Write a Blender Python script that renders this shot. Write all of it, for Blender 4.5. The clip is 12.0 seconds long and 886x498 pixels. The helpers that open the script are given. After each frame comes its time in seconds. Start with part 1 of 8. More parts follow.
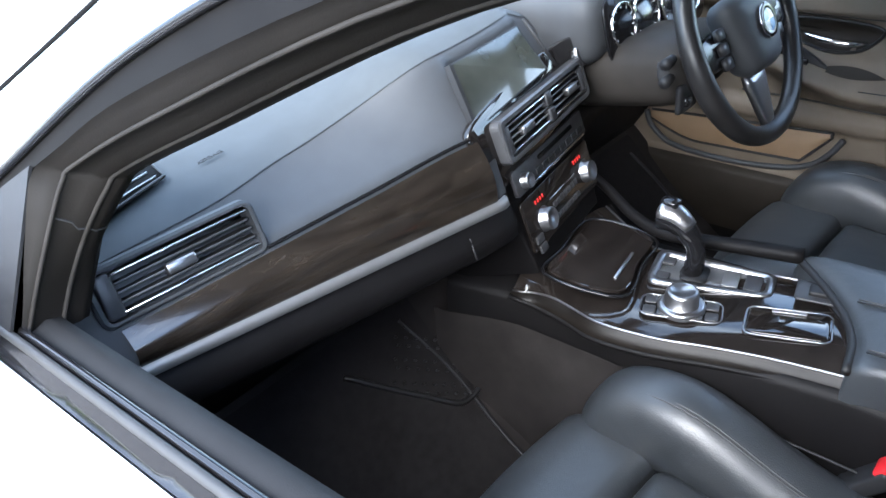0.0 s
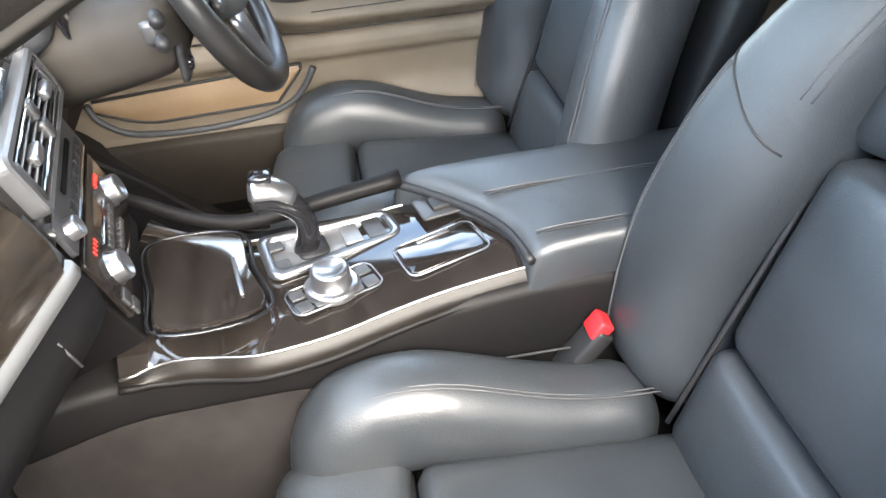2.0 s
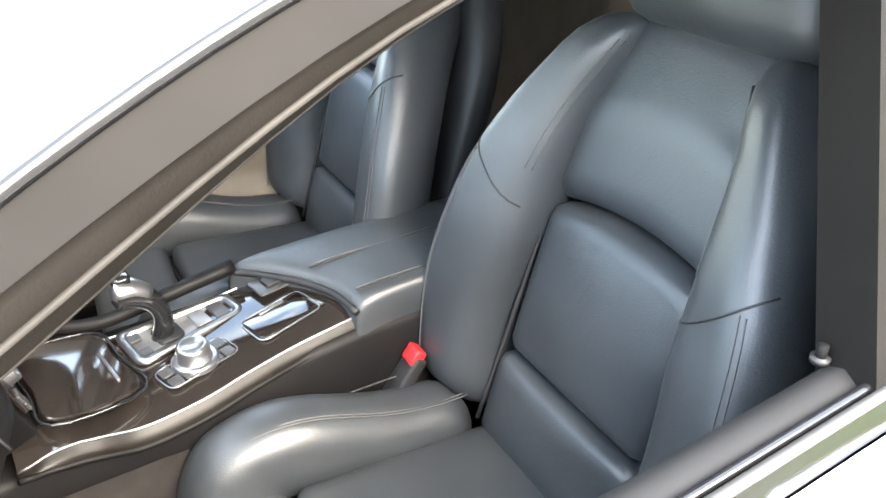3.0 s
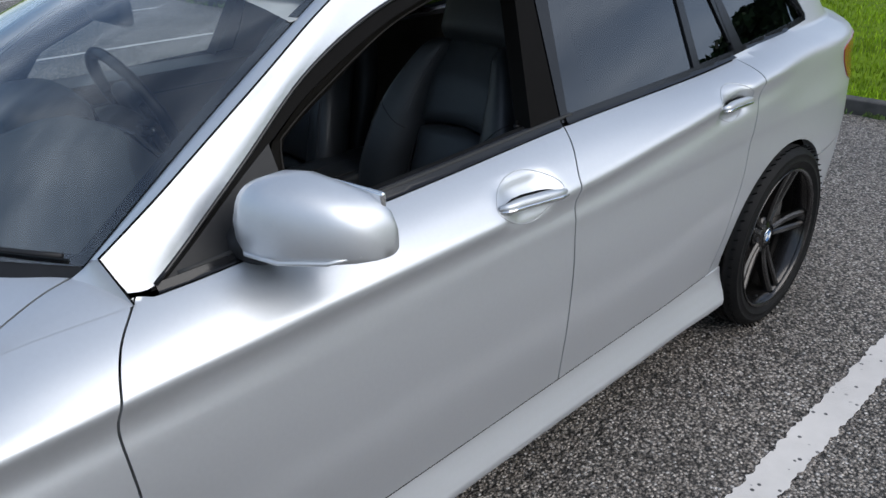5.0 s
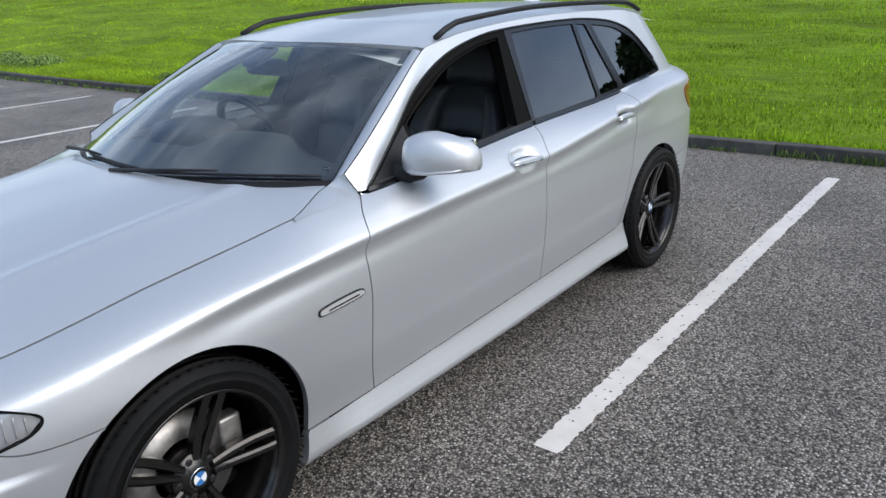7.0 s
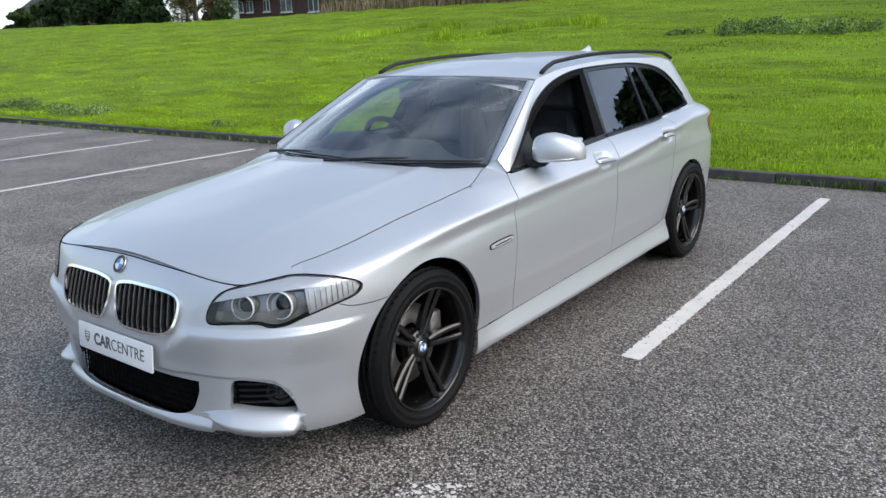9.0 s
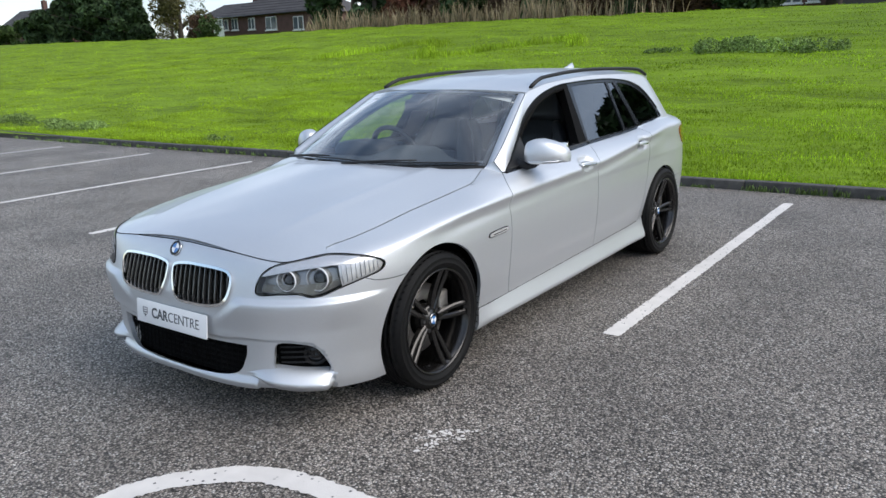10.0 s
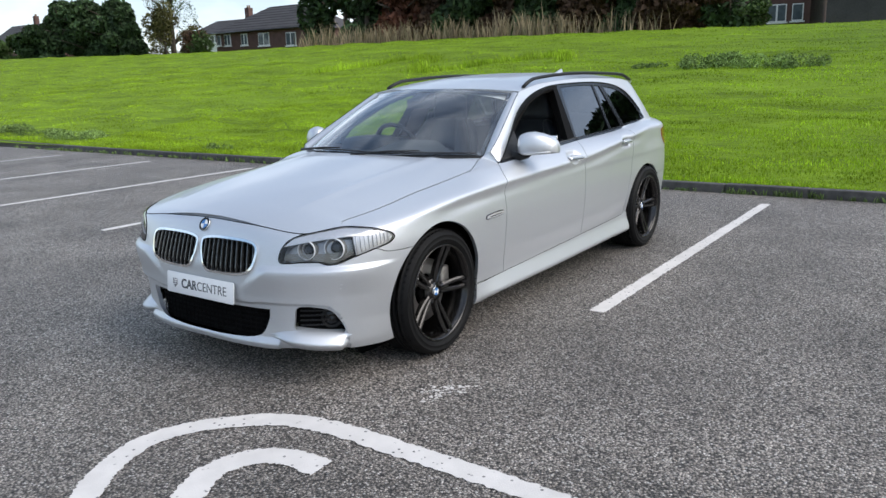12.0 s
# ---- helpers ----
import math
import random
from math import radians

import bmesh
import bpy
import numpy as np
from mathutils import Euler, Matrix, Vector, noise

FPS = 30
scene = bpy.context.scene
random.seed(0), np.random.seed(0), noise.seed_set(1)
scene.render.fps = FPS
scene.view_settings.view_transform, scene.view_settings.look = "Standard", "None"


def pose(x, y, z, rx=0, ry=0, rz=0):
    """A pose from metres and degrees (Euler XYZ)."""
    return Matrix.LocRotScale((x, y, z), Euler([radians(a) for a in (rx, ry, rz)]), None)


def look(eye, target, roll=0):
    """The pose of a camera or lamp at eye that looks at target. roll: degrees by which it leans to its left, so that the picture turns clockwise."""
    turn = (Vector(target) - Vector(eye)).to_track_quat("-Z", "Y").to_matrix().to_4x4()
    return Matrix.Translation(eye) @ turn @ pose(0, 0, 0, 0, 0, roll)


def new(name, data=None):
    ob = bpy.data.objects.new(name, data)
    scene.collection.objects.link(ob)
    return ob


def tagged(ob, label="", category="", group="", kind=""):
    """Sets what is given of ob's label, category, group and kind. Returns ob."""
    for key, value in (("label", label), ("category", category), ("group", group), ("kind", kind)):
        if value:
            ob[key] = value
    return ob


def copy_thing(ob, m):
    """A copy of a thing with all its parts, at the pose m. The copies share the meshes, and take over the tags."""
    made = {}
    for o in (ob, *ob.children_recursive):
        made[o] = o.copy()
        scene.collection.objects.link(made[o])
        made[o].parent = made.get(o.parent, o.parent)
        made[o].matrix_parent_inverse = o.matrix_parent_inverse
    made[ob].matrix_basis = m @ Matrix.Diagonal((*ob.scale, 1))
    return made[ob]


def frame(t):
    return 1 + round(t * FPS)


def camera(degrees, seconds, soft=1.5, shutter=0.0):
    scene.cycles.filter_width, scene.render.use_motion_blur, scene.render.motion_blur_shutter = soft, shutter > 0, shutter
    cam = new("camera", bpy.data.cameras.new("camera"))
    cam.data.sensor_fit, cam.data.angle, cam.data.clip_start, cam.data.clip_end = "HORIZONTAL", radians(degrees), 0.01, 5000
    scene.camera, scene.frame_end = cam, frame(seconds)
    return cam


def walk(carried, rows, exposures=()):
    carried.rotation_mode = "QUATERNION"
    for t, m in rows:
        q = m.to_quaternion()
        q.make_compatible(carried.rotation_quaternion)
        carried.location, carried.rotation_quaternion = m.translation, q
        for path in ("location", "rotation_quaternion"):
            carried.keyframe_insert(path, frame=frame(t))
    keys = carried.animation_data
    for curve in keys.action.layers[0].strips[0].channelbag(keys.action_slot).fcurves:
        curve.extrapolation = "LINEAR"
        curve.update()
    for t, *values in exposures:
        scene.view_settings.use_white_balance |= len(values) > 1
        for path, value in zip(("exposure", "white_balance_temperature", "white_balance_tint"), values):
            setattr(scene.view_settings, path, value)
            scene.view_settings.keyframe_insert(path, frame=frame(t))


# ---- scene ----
cam = camera(60.0, 12.0)
PATH = [
    (0, (-0.942, -1.756, 1.352), (0.290, -0.574, 0.311), -5.8),
    (0.5, (-0.903, -1.642, 1.294), (0.434, -0.641, 0.192), -6.5),
    (1, (-0.880, -1.518, 1.258), (0.595, -0.837, 0.092), -6.9),
    (1.5, (-0.812, -1.449, 1.234), (0.759, -1.172, 0.028), -6.4),
    (2, (-0.800, -1.428, 1.247), (0.794, -1.626, 0.056), -5.1),
    (2.5, (-0.861, -1.350, 1.303), (0.679, -1.956, 0.180), -3.1),
    (3, (-1.004, -1.295, 1.362), (0.512, -2.096, 0.332), -2.4),
    (3.2, (-1.094, -1.270, 1.388), (0.418, -2.107, 0.382), -2.9),
    (4.8, (-1.847, -0.493, 1.497), (-0.498, -1.687, 0.629), -2.0),
    (5, (-1.932, -0.395, 1.513), (-0.604, -1.622, 0.658), -1.8),
    (5.5, (-2.115, -0.103, 1.534), (-0.829, -1.408, 0.733), -1.9),
    (6, (-2.309, 0.284, 1.573), (-1.062, -1.094, 0.833), -2.4),
    (6.5, (-2.458, 0.616, 1.575), (-1.259, -0.823, 0.873), -2.3),
    (7, (-2.495, 0.958, 1.583), (-1.329, -0.523, 0.916), -2.3),
    (7.2, (-2.487, 1.107, 1.592), (-1.331, -0.386, 0.933), -2.3),
    (8.8, (-2.718, 2.155, 1.546), (-1.541, 0.63, 1.011), -2.1),
    (9, (-2.748, 2.281, 1.561), (-1.574, 0.751, 1.032), -2.0),
    (9.5, (-2.881, 2.541, 1.549), (-1.718, 0.995, 1.04), -1.9),
    (10, (-2.991, 2.796, 1.57), (-1.847, 1.231, 1.081), -1.9),
    (10.5, (-3.053, 3.067, 1.544), (-1.926, 1.485, 1.067), -1.7),
    (11, (-3.148, 3.176, 1.533), (-2.029, 1.585, 1.065), -1.7),
    (11.5, (-3.19, 3.18, 1.491), (-2.069, 1.589, 1.031), -1.7),
    (12, (-3.189, 3.184, 1.471), (-2.061, 1.595, 1.023), -1.6),
]
walk(cam, [(t, look(eye, target, roll)) for t, eye, target, roll in PATH],
     [(0.0, 3.6, 6050, 10), (0.4, 4.15, 7200, 10), (1.0, 4.45, 7400, 10), (1.5, 4.7, 7250, 10), (2.0, 4.92, 7150, 10), (2.5, 5.1, 7550, 10), (3.2, 4.4, 7450, 10), (3.6, 2.6, 6800, 10), (4.0, 1.2, 6650, 10), (4.4, 0.4, 6500, 10),
      (4.8, 0.24, 6400, 10), (5.5, 0.30, 6400, 10), (7.0, 0.5, 6500, 10), (9.0, 0.62, 6600, 10), (12.0, 0.67, 6650, 10)])

# ---- sky and sun ----
SUN_EL, SUN_AZ = radians(40), radians(256)   # azimuth clockwise from +y


def make_world():
    w = bpy.data.worlds.new("sky")
    scene.world = w
    w.use_nodes = True
    nt = w.node_tree
    nt.nodes.clear()
    out, bg = nt.nodes.new("ShaderNodeOutputWorld"), nt.nodes.new("ShaderNodeBackground")
    sky = nt.nodes.new("ShaderNodeTexSky")
    sky.sky_type, sky.sun_disc = "NISHITA", False
    sky.sun_elevation, sky.sun_rotation = SUN_EL, SUN_AZ
    tc, mp = nt.nodes.new("ShaderNodeTexCoord"), nt.nodes.new("ShaderNodeMapping")
    mp.inputs["Scale"].default_value = (1.3, 1.3, 3.4)
    cloud = nt.nodes.new("ShaderNodeTexNoise")
    cloud.inputs["Scale"].default_value, cloud.inputs["Detail"].default_value, cloud.inputs["Roughness"].default_value = 1.7, 7, 0.55
    ramp = nt.nodes.new("ShaderNodeValToRGB")
    ramp.color_ramp.elements[0].position, ramp.color_ramp.elements[0].color = 0.36, (0, 0, 0, 1)
    ramp.color_ramp.elements[1].position, ramp.color_ramp.elements[1].color = 0.76, (1, 1, 1, 1)
    shade = nt.nodes.new("ShaderNodeTexNoise")
    shade.inputs["Scale"].default_value, shade.inputs["Detail"].default_value = 3.1, 5
    tone = nt.nodes.new("ShaderNodeValToRGB")
    tone.color_ramp.elements[0].position, tone.color_ramp.elements[0].color = 0.38, (3.4, 4.1, 5.3, 1)
    tone.color_ramp.elements[1].position, tone.color_ramp.elements[1].color = 0.62, (7.8, 8.7, 10.0, 1)
    mix = nt.nodes.new("ShaderNodeMix")
    mix.data_type = "RGBA"
    bg.inputs["Strength"].default_value = 0.130
    L = nt.links.new
    L(tc.outputs["Generated"], mp.inputs["Vector"])
    L(mp.outputs["Vector"], cloud.inputs["Vector"])
    L(mp.outputs["Vector"], shade.inputs["Vector"])
    L(cloud.outputs["Fac"], ramp.inputs["Fac"])
    L(shade.outputs["Fac"], tone.inputs["Fac"])
    L(ramp.outputs["Color"], mix.inputs["Factor"])
    L(sky.outputs["Color"], mix.inputs["A"])
    L(tone.outputs["Color"], mix.inputs["B"])
    L(mix.outputs["Result"], bg.inputs["Color"])
    L(bg.outputs["Background"], out.inputs["Surface"])


make_world()
sun = new("sun", bpy.data.lights.new("sun", "SUN"))
sun.data.energy, sun.data.angle, sun.data.color = 1.68, radians(54), (1.0, 0.96, 0.90)
sun.matrix_world = look((math.sin(SUN_AZ) * 30, math.cos(SUN_AZ) * 30, math.tan(SUN_EL) * 30), (0, 0, 0))


# ---- materials ----
def mat(name, color, rough=0.5, metal=0.0, vary=0.0, scale=20.0, bump=0.0, bscale=200.0, coat=0.0, spec=0.5, rvary=0.0, stretch=None, rand=0.0, coat_rough=0.05):
    """A principled material: colour with two scales of variation, roughness and fine relief."""
    m = bpy.data.materials.new(name)
    m.use_nodes = True
    nt = m.node_tree
    b = nt.nodes["Principled BSDF"]
    b.inputs["Base Color"].default_value = (*color, 1)
    b.inputs["Roughness"].default_value, b.inputs["Metallic"].default_value = rough, metal
    b.inputs["Coat Weight"].default_value, b.inputs["Coat Roughness"].default_value = coat, coat_rough
    b.inputs["Specular IOR Level"].default_value = spec
    L = nt.links.new
    tc, mp = nt.nodes.new("ShaderNodeTexCoord"), nt.nodes.new("ShaderNodeMapping")
    L(tc.outputs["Object"], mp.inputs["Vector"])
    if stretch:
        mp.inputs["Scale"].default_value = stretch
    if vary or rand:
        n1, n2 = nt.nodes.new("ShaderNodeTexNoise"), nt.nodes.new("ShaderNodeTexNoise")
        n1.inputs["Scale"].default_value, n1.inputs["Detail"].default_value = scale, 6
        n2.inputs["Scale"].default_value, n2.inputs["Detail"].default_value = scale * 0.13, 3
        L(mp.outputs["Vector"], n1.inputs["Vector"])
        L(mp.outputs["Vector"], n2.inputs["Vector"])
        add = nt.nodes.new("ShaderNodeMath")
        add.operation = "ADD"
        L(n1.outputs["Fac"], add.inputs[0])
        L(n2.outputs["Fac"], add.inputs[1])
        rng = nt.nodes.new("ShaderNodeMapRange")
        rng.inputs["From Min"].default_value, rng.inputs["From Max"].default_value = 0.65, 1.35
        rng.inputs["To Min"].default_value, rng.inputs["To Max"].default_value = 1 - vary, 1 + vary
        L(add.outputs[0], rng.inputs["Value"])
        fac = rng.outputs["Result"]
        if rand:
            oi = nt.nodes.new("ShaderNodeObjectInfo")
            r2 = nt.nodes.new("ShaderNodeMapRange")
            r2.inputs["To Min"].default_value, r2.inputs["To Max"].default_value = 1 - rand, 1 + rand
            L(oi.outputs["Random"], r2.inputs["Value"])
            mul = nt.nodes.new("ShaderNodeMath")
            mul.operation = "MULTIPLY"
            L(fac, mul.inputs[0])
            L(r2.outputs["Result"], mul.inputs[1])
            fac = mul.outputs[0]
        vm = nt.nodes.new("ShaderNodeVectorMath")
        vm.operation = "SCALE"
        vm.inputs[0].default_value = color
        L(fac, vm.inputs["Scale"])
        L(vm.outputs["Vector"], b.inputs["Base Color"])
        if rvary:
            rr = nt.nodes.new("ShaderNodeMapRange")
            rr.inputs["From Min"].default_value, rr.inputs["From Max"].default_value = 0.65, 1.35
            rr.inputs["To Min"].default_value, rr.inputs["To Max"].default_value = max(rough - rvary, 0.02), rough + rvary
            L(add.outputs[0], rr.inputs["Value"])
            L(rr.outputs["Result"], b.inputs["Roughness"])
    if bump:
        n3 = nt.nodes.new("ShaderNodeTexNoise")
        n3.inputs["Scale"].default_value, n3.inputs["Detail"].default_value = bscale, 3
        L(mp.outputs["Vector"], n3.inputs["Vector"])
        bp = nt.nodes.new("ShaderNodeBump")
        bp.inputs["Strength"].default_value, bp.inputs["Distance"].default_value = bump, 0.4 / bscale
        L(n3.outputs["Fac"], bp.inputs["Height"])
        L(bp.outputs["Normal"], b.inputs["Normal"])
    return m


def paint_material():
    m = mat("silver_paint", (0.60, 0.62, 0.645), 0.46, 0.76, 0.02, 900, coat=0.5, coat_rough=0.05)
    nt = m.node_tree
    b = nt.nodes["Principled BSDF"]
    tc, n = nt.nodes.new("ShaderNodeTexCoord"), nt.nodes.new("ShaderNodeTexNoise")
    n.inputs["Scale"].default_value, n.inputs["Detail"].default_value = 2400, 2
    bp = nt.nodes.new("ShaderNodeBump")
    bp.inputs["Strength"].default_value, bp.inputs["Distance"].default_value = 0.06, 0.0004
    nt.links.new(tc.outputs["Object"], n.inputs["Vector"])
    nt.links.new(n.outputs["Fac"], bp.inputs["Height"])
    nt.links.new(bp.outputs["Normal"], b.inputs["Normal"])
    return m


def glass_material(name, tint, rough=0.0, f0=0.08):
    """Thin car glass: it reflects as glass does, more at grazing angles, and lets tinted light straight through."""
    m = bpy.data.materials.new(name)
    m.use_nodes = True
    nt = m.node_tree
    nt.nodes.clear()
    out, mix = nt.nodes.new("ShaderNodeOutputMaterial"), nt.nodes.new("ShaderNodeMixShader")
    gl, tr, lw = nt.nodes.new("ShaderNodeBsdfGlossy"), nt.nodes.new("ShaderNodeBsdfTransparent"), nt.nodes.new("ShaderNodeLayerWeight")
    gl.inputs["Roughness"].default_value = rough
    gl.inputs["Color"].default_value = (0.95, 0.97, 1, 1)
    tr.inputs["Color"].default_value = (*tint, 1)
    lw.inputs["Blend"].default_value = 0.5
    power, scale = nt.nodes.new("ShaderNodeMath"), nt.nodes.new("ShaderNodeMath")
    power.operation, scale.operation = "POWER", "MULTIPLY_ADD"
    power.inputs[1].default_value = 4.2
    scale.inputs[1].default_value, scale.inputs[2].default_value = 1 - f0, f0
    nt.links.new(lw.outputs["Facing"], power.inputs[0])
    nt.links.new(power.outputs[0], scale.inputs[0])
    nt.links.new(scale.outputs[0], mix.inputs["Fac"])
    nt.links.new(tr.outputs["BSDF"], mix.inputs[1])
    nt.links.new(gl.outputs["BSDF"], mix.inputs[2])
    nt.links.new(mix.outputs["Shader"], out.inputs["Surface"])
    return m


def asphalt_material():
    m = bpy.data.materials.new("asphalt")
    m.use_nodes = True
    nt = m.node_tree
    b = nt.nodes["Principled BSDF"]
    L = nt.links.new
    tc = nt.nodes.new("ShaderNodeTexCoord")
    v = nt.nodes.new("ShaderNodeTexVoronoi")
    v.inputs["Scale"].default_value = 104
    v2 = nt.nodes.new("ShaderNodeTexVoronoi")
    v2.inputs["Scale"].default_value = 150
    n = nt.nodes.new("ShaderNodeTexNoise")
    n.inputs["Scale"].default_value, n.inputs["Detail"].default_value = 0.9, 7
    n2 = nt.nodes.new("ShaderNodeTexNoise")
    n2.inputs["Scale"].default_value, n2.inputs["Detail"].default_value = 60, 4
    for node in (v, v2, n, n2):
        L(tc.outputs["Object"], node.inputs["Vector"])
    sep = nt.nodes.new("ShaderNodeSeparateColor")
    L(v.outputs["Color"], sep.inputs["Color"])
    stone = nt.nodes.new("ShaderNodeValToRGB")      # single stones, a few of them pale
    e = stone.color_ramp.elements
    e[0].position, e[0].color = 0.0, (0.090, 0.076, 0.065, 1)
    e[1].position, e[1].color = 0.72, (0.415, 0.365, 0.318, 1)
    e.new(0.90).color = (0.53, 0.475, 0.420, 1)
    e.new(0.985).color = (0.66, 0.62, 0.58, 1)
    L(sep.outputs["Red"], stone.inputs["Fac"])
    gap = nt.nodes.new("ShaderNodeMapRange")
    gap.inputs["From Min"].default_value, gap.inputs["From Max"].default_value = 0.25, 0.75
    gap.inputs["To Min"].default_value, gap.inputs["To Max"].default_value = 1.18, 0.12
    L(v.outputs["Distance"], gap.inputs["Value"])
    patch = nt.nodes.new("ShaderNodeMapRange")
    patch.inputs["From Min"].default_value, patch.inputs["From Max"].default_value = 0.3, 0.7
    patch.inputs["To Min"].default_value, patch.inputs["To Max"].default_value = 0.70, 1.32
    L(n.outputs["Fac"], patch.inputs["Value"])
    mul = nt.nodes.new("ShaderNodeMath")
    mul.operation = "MULTIPLY"
    L(gap.outputs["Result"], mul.inputs[0])
    L(patch.outputs["Result"], mul.inputs[1])
    sc = nt.nodes.new("ShaderNodeVectorMath")
    sc.operation = "SCALE"
    L(stone.outputs["Color"], sc.inputs[0])
    L(mul.outputs[0], sc.inputs["Scale"])
    L(sc.outputs["Vector"], b.inputs["Base Color"])
    b.inputs["Roughness"].default_value = 0.62
    b.inputs["Specular IOR Level"].default_value = 0.55
    hgt = nt.nodes.new("ShaderNodeMath")
    hgt.operation = "ADD"
    L(v.outputs["Distance"], hgt.inputs[0])
    L(v2.outputs["Distance"], hgt.inputs[1])
    bp = nt.nodes.new("ShaderNodeBump")
    bp.invert = True
    bp.inputs["Strength"].default_value, bp.inputs["Distance"].default_value = 1.0, 0.010
    L(hgt.outputs[0], bp.inputs["Height"])
    L(bp.outputs["Normal"], b.inputs["Normal"])
    return m


def road_paint_material():
    """Worn thermoplastic: the asphalt's stones wear through in flecks."""
    m = mat("road_paint", (0.64, 0.605, 0.57), 0.65, 0, 0.12, 9, 0.5, 160)
    nt = m.node_tree
    b = nt.nodes["Principled BSDF"]
    L = nt.links.new
    tc, v, n = (nt.nodes.new(k) for k in ("ShaderNodeTexCoord", "ShaderNodeTexVoronoi", "ShaderNodeTexNoise"))
    v.inputs["Scale"].default_value = 62
    n.inputs["Scale"].default_value, n.inputs["Detail"].default_value = 3.0, 4
    L(tc.outputs["Object"], v.inputs["Vector"])
    L(tc.outputs["Object"], n.inputs["Vector"])
    sep = nt.nodes.new("ShaderNodeSeparateColor")
    L(v.outputs["Color"], sep.inputs["Color"])
    add = nt.nodes.new("ShaderNodeMath")
    add.operation = "MULTIPLY_ADD"
    add.inputs[1].default_value = 0.35
    L(n.outputs["Fac"], add.inputs[0])
    L(sep.outputs["Green"], add.inputs[2])
    edge = nt.nodes.new("ShaderNodeMapRange")
    edge.inputs["From Min"].default_value, edge.inputs["From Max"].default_value = 1.10, 1.13
    L(add.outputs[0], edge.inputs["Value"])
    near = nt.nodes.new("ShaderNodeMapRange")
    near.inputs["From Min"].default_value, near.inputs["From Max"].default_value = 0.45, 0.30
    L(v.outputs["Distance"], near.inputs["Value"])
    mul = nt.nodes.new("ShaderNodeMath")
    mul.operation = "MULTIPLY"
    L(edge.outputs["Result"], mul.inputs[0])
    L(near.outputs["Result"], mul.inputs[1])
    mix = nt.nodes.new("ShaderNodeMix")
    mix.data_type = "RGBA"
    mix.inputs["B"].default_value = (0.07, 0.07, 0.07, 1)
    old = b.inputs["Base Color"].links[0].from_socket
    L(mul.outputs[0], mix.inputs["Factor"])
    L(old, mix.inputs["A"])
    L(mix.outputs["Result"], b.inputs["Base Color"])
    return m


def grass_ground_material():
    m = mat("turf", (0.130, 0.205, 0.012), 0.8, 0, 0.50, 5, 1.0, 40, stretch=(0.4, 1.5, 1.0), spec=0.1)
    return m


def leaf_material(name, c, vary=0.5, streak=(0.35, 0.35, 0.35), patchy=0.38):
    m = bpy.data.materials.new(name)
    m.use_nodes = True
    nt = m.node_tree
    b = nt.nodes["Principled BSDF"]
    g = nt.nodes.new("ShaderNodeNewGeometry")
    r = nt.nodes.new("ShaderNodeMapRange")
    r.inputs["To Min"].default_value, r.inputs["To Max"].default_value = 1 - vary, 1 + vary
    nt.links.new(g.outputs["Random Per Island"], r.inputs["Value"])
    tc, n = nt.nodes.new("ShaderNodeTexCoord"), nt.nodes.new("ShaderNodeTexNoise")
    n.inputs["Scale"].default_value, n.inputs["Detail"].default_value = 1.0, 5
    mp = nt.nodes.new("ShaderNodeMapping")
    mp.inputs["Scale"].default_value = streak
    nt.links.new(tc.outputs["Object"], mp.inputs["Vector"])
    nt.links.new(mp.outputs["Vector"], n.inputs["Vector"])
    pr = nt.nodes.new("ShaderNodeMapRange")
    pr.inputs["From Min"].default_value, pr.inputs["From Max"].default_value = 0.3, 0.7
    pr.inputs["To Min"].default_value, pr.inputs["To Max"].default_value = 1 - patchy, 1 + patchy
    nt.links.new(n.outputs["Fac"], pr.inputs["Value"])
    mul = nt.nodes.new("ShaderNodeMath")
    mul.operation = "MULTIPLY"
    nt.links.new(r.outputs["Result"], mul.inputs[0])
    nt.links.new(pr.outputs["Result"], mul.inputs[1])
    s = nt.nodes.new("ShaderNodeVectorMath")
    s.operation = "SCALE"
    s.inputs[0].default_value = c
    nt.links.new(mul.outputs[0], s.inputs["Scale"])
    nt.links.new(s.outputs["Vector"], b.inputs["Base Color"])
    b.inputs["Roughness"].default_value = 0.65
    b.inputs["Specular IOR Level"].default_value = 0.12
    return m


def wood_material():
    m = mat("dark_wood_veneer", (0.016, 0.0125, 0.0095), 0.18, 0, 0.85, 130, coat=0.45, coat_rough=0.03, stretch=(0.035, 4.5, 4.5))
    return m


PAINT = paint_material()
ASPHALT, LINE, TURF = asphalt_material(), road_paint_material(), grass_ground_material()
BLACK = mat("satin_black_plastic", (0.014, 0.014, 0.015), 0.5, 0, 0.2, 60, 0.15, 900, spec=0.3)
GAPDARK = mat("underseal_black", (0.005, 0.005, 0.005), 0.9, 0, 0.3, 20, spec=0.1)
GLOSS = mat("gloss_black_trim", (0.008, 0.008, 0.009), 0.16, 0, 0.1, 30, spec=0.4)
SATINFRAME = mat("satin_black_window_frame", (0.0050, 0.0045, 0.0042), 0.52, 0, 0.15, 30, spec=0.05)
RUBBER = mat("tyre_rubber", (0.0065, 0.0065, 0.0067), 0.62, 0, 0.35, 40, 0.5, 260, spec=0.15)
ALLOY = mat("dark_alloy", (0.040, 0.038, 0.037), 0.24, 0.85, 0.15, 50, 0.05, 500, coat=0.35)
STEEL = mat("brake_steel", (0.42, 0.40, 0.38), 0.42, 0.9, 0.25, 60, 0.2, 300)
CHROME = mat("chrome", (0.80, 0.80, 0.80), 0.09, 1.0, 0.03, 30)
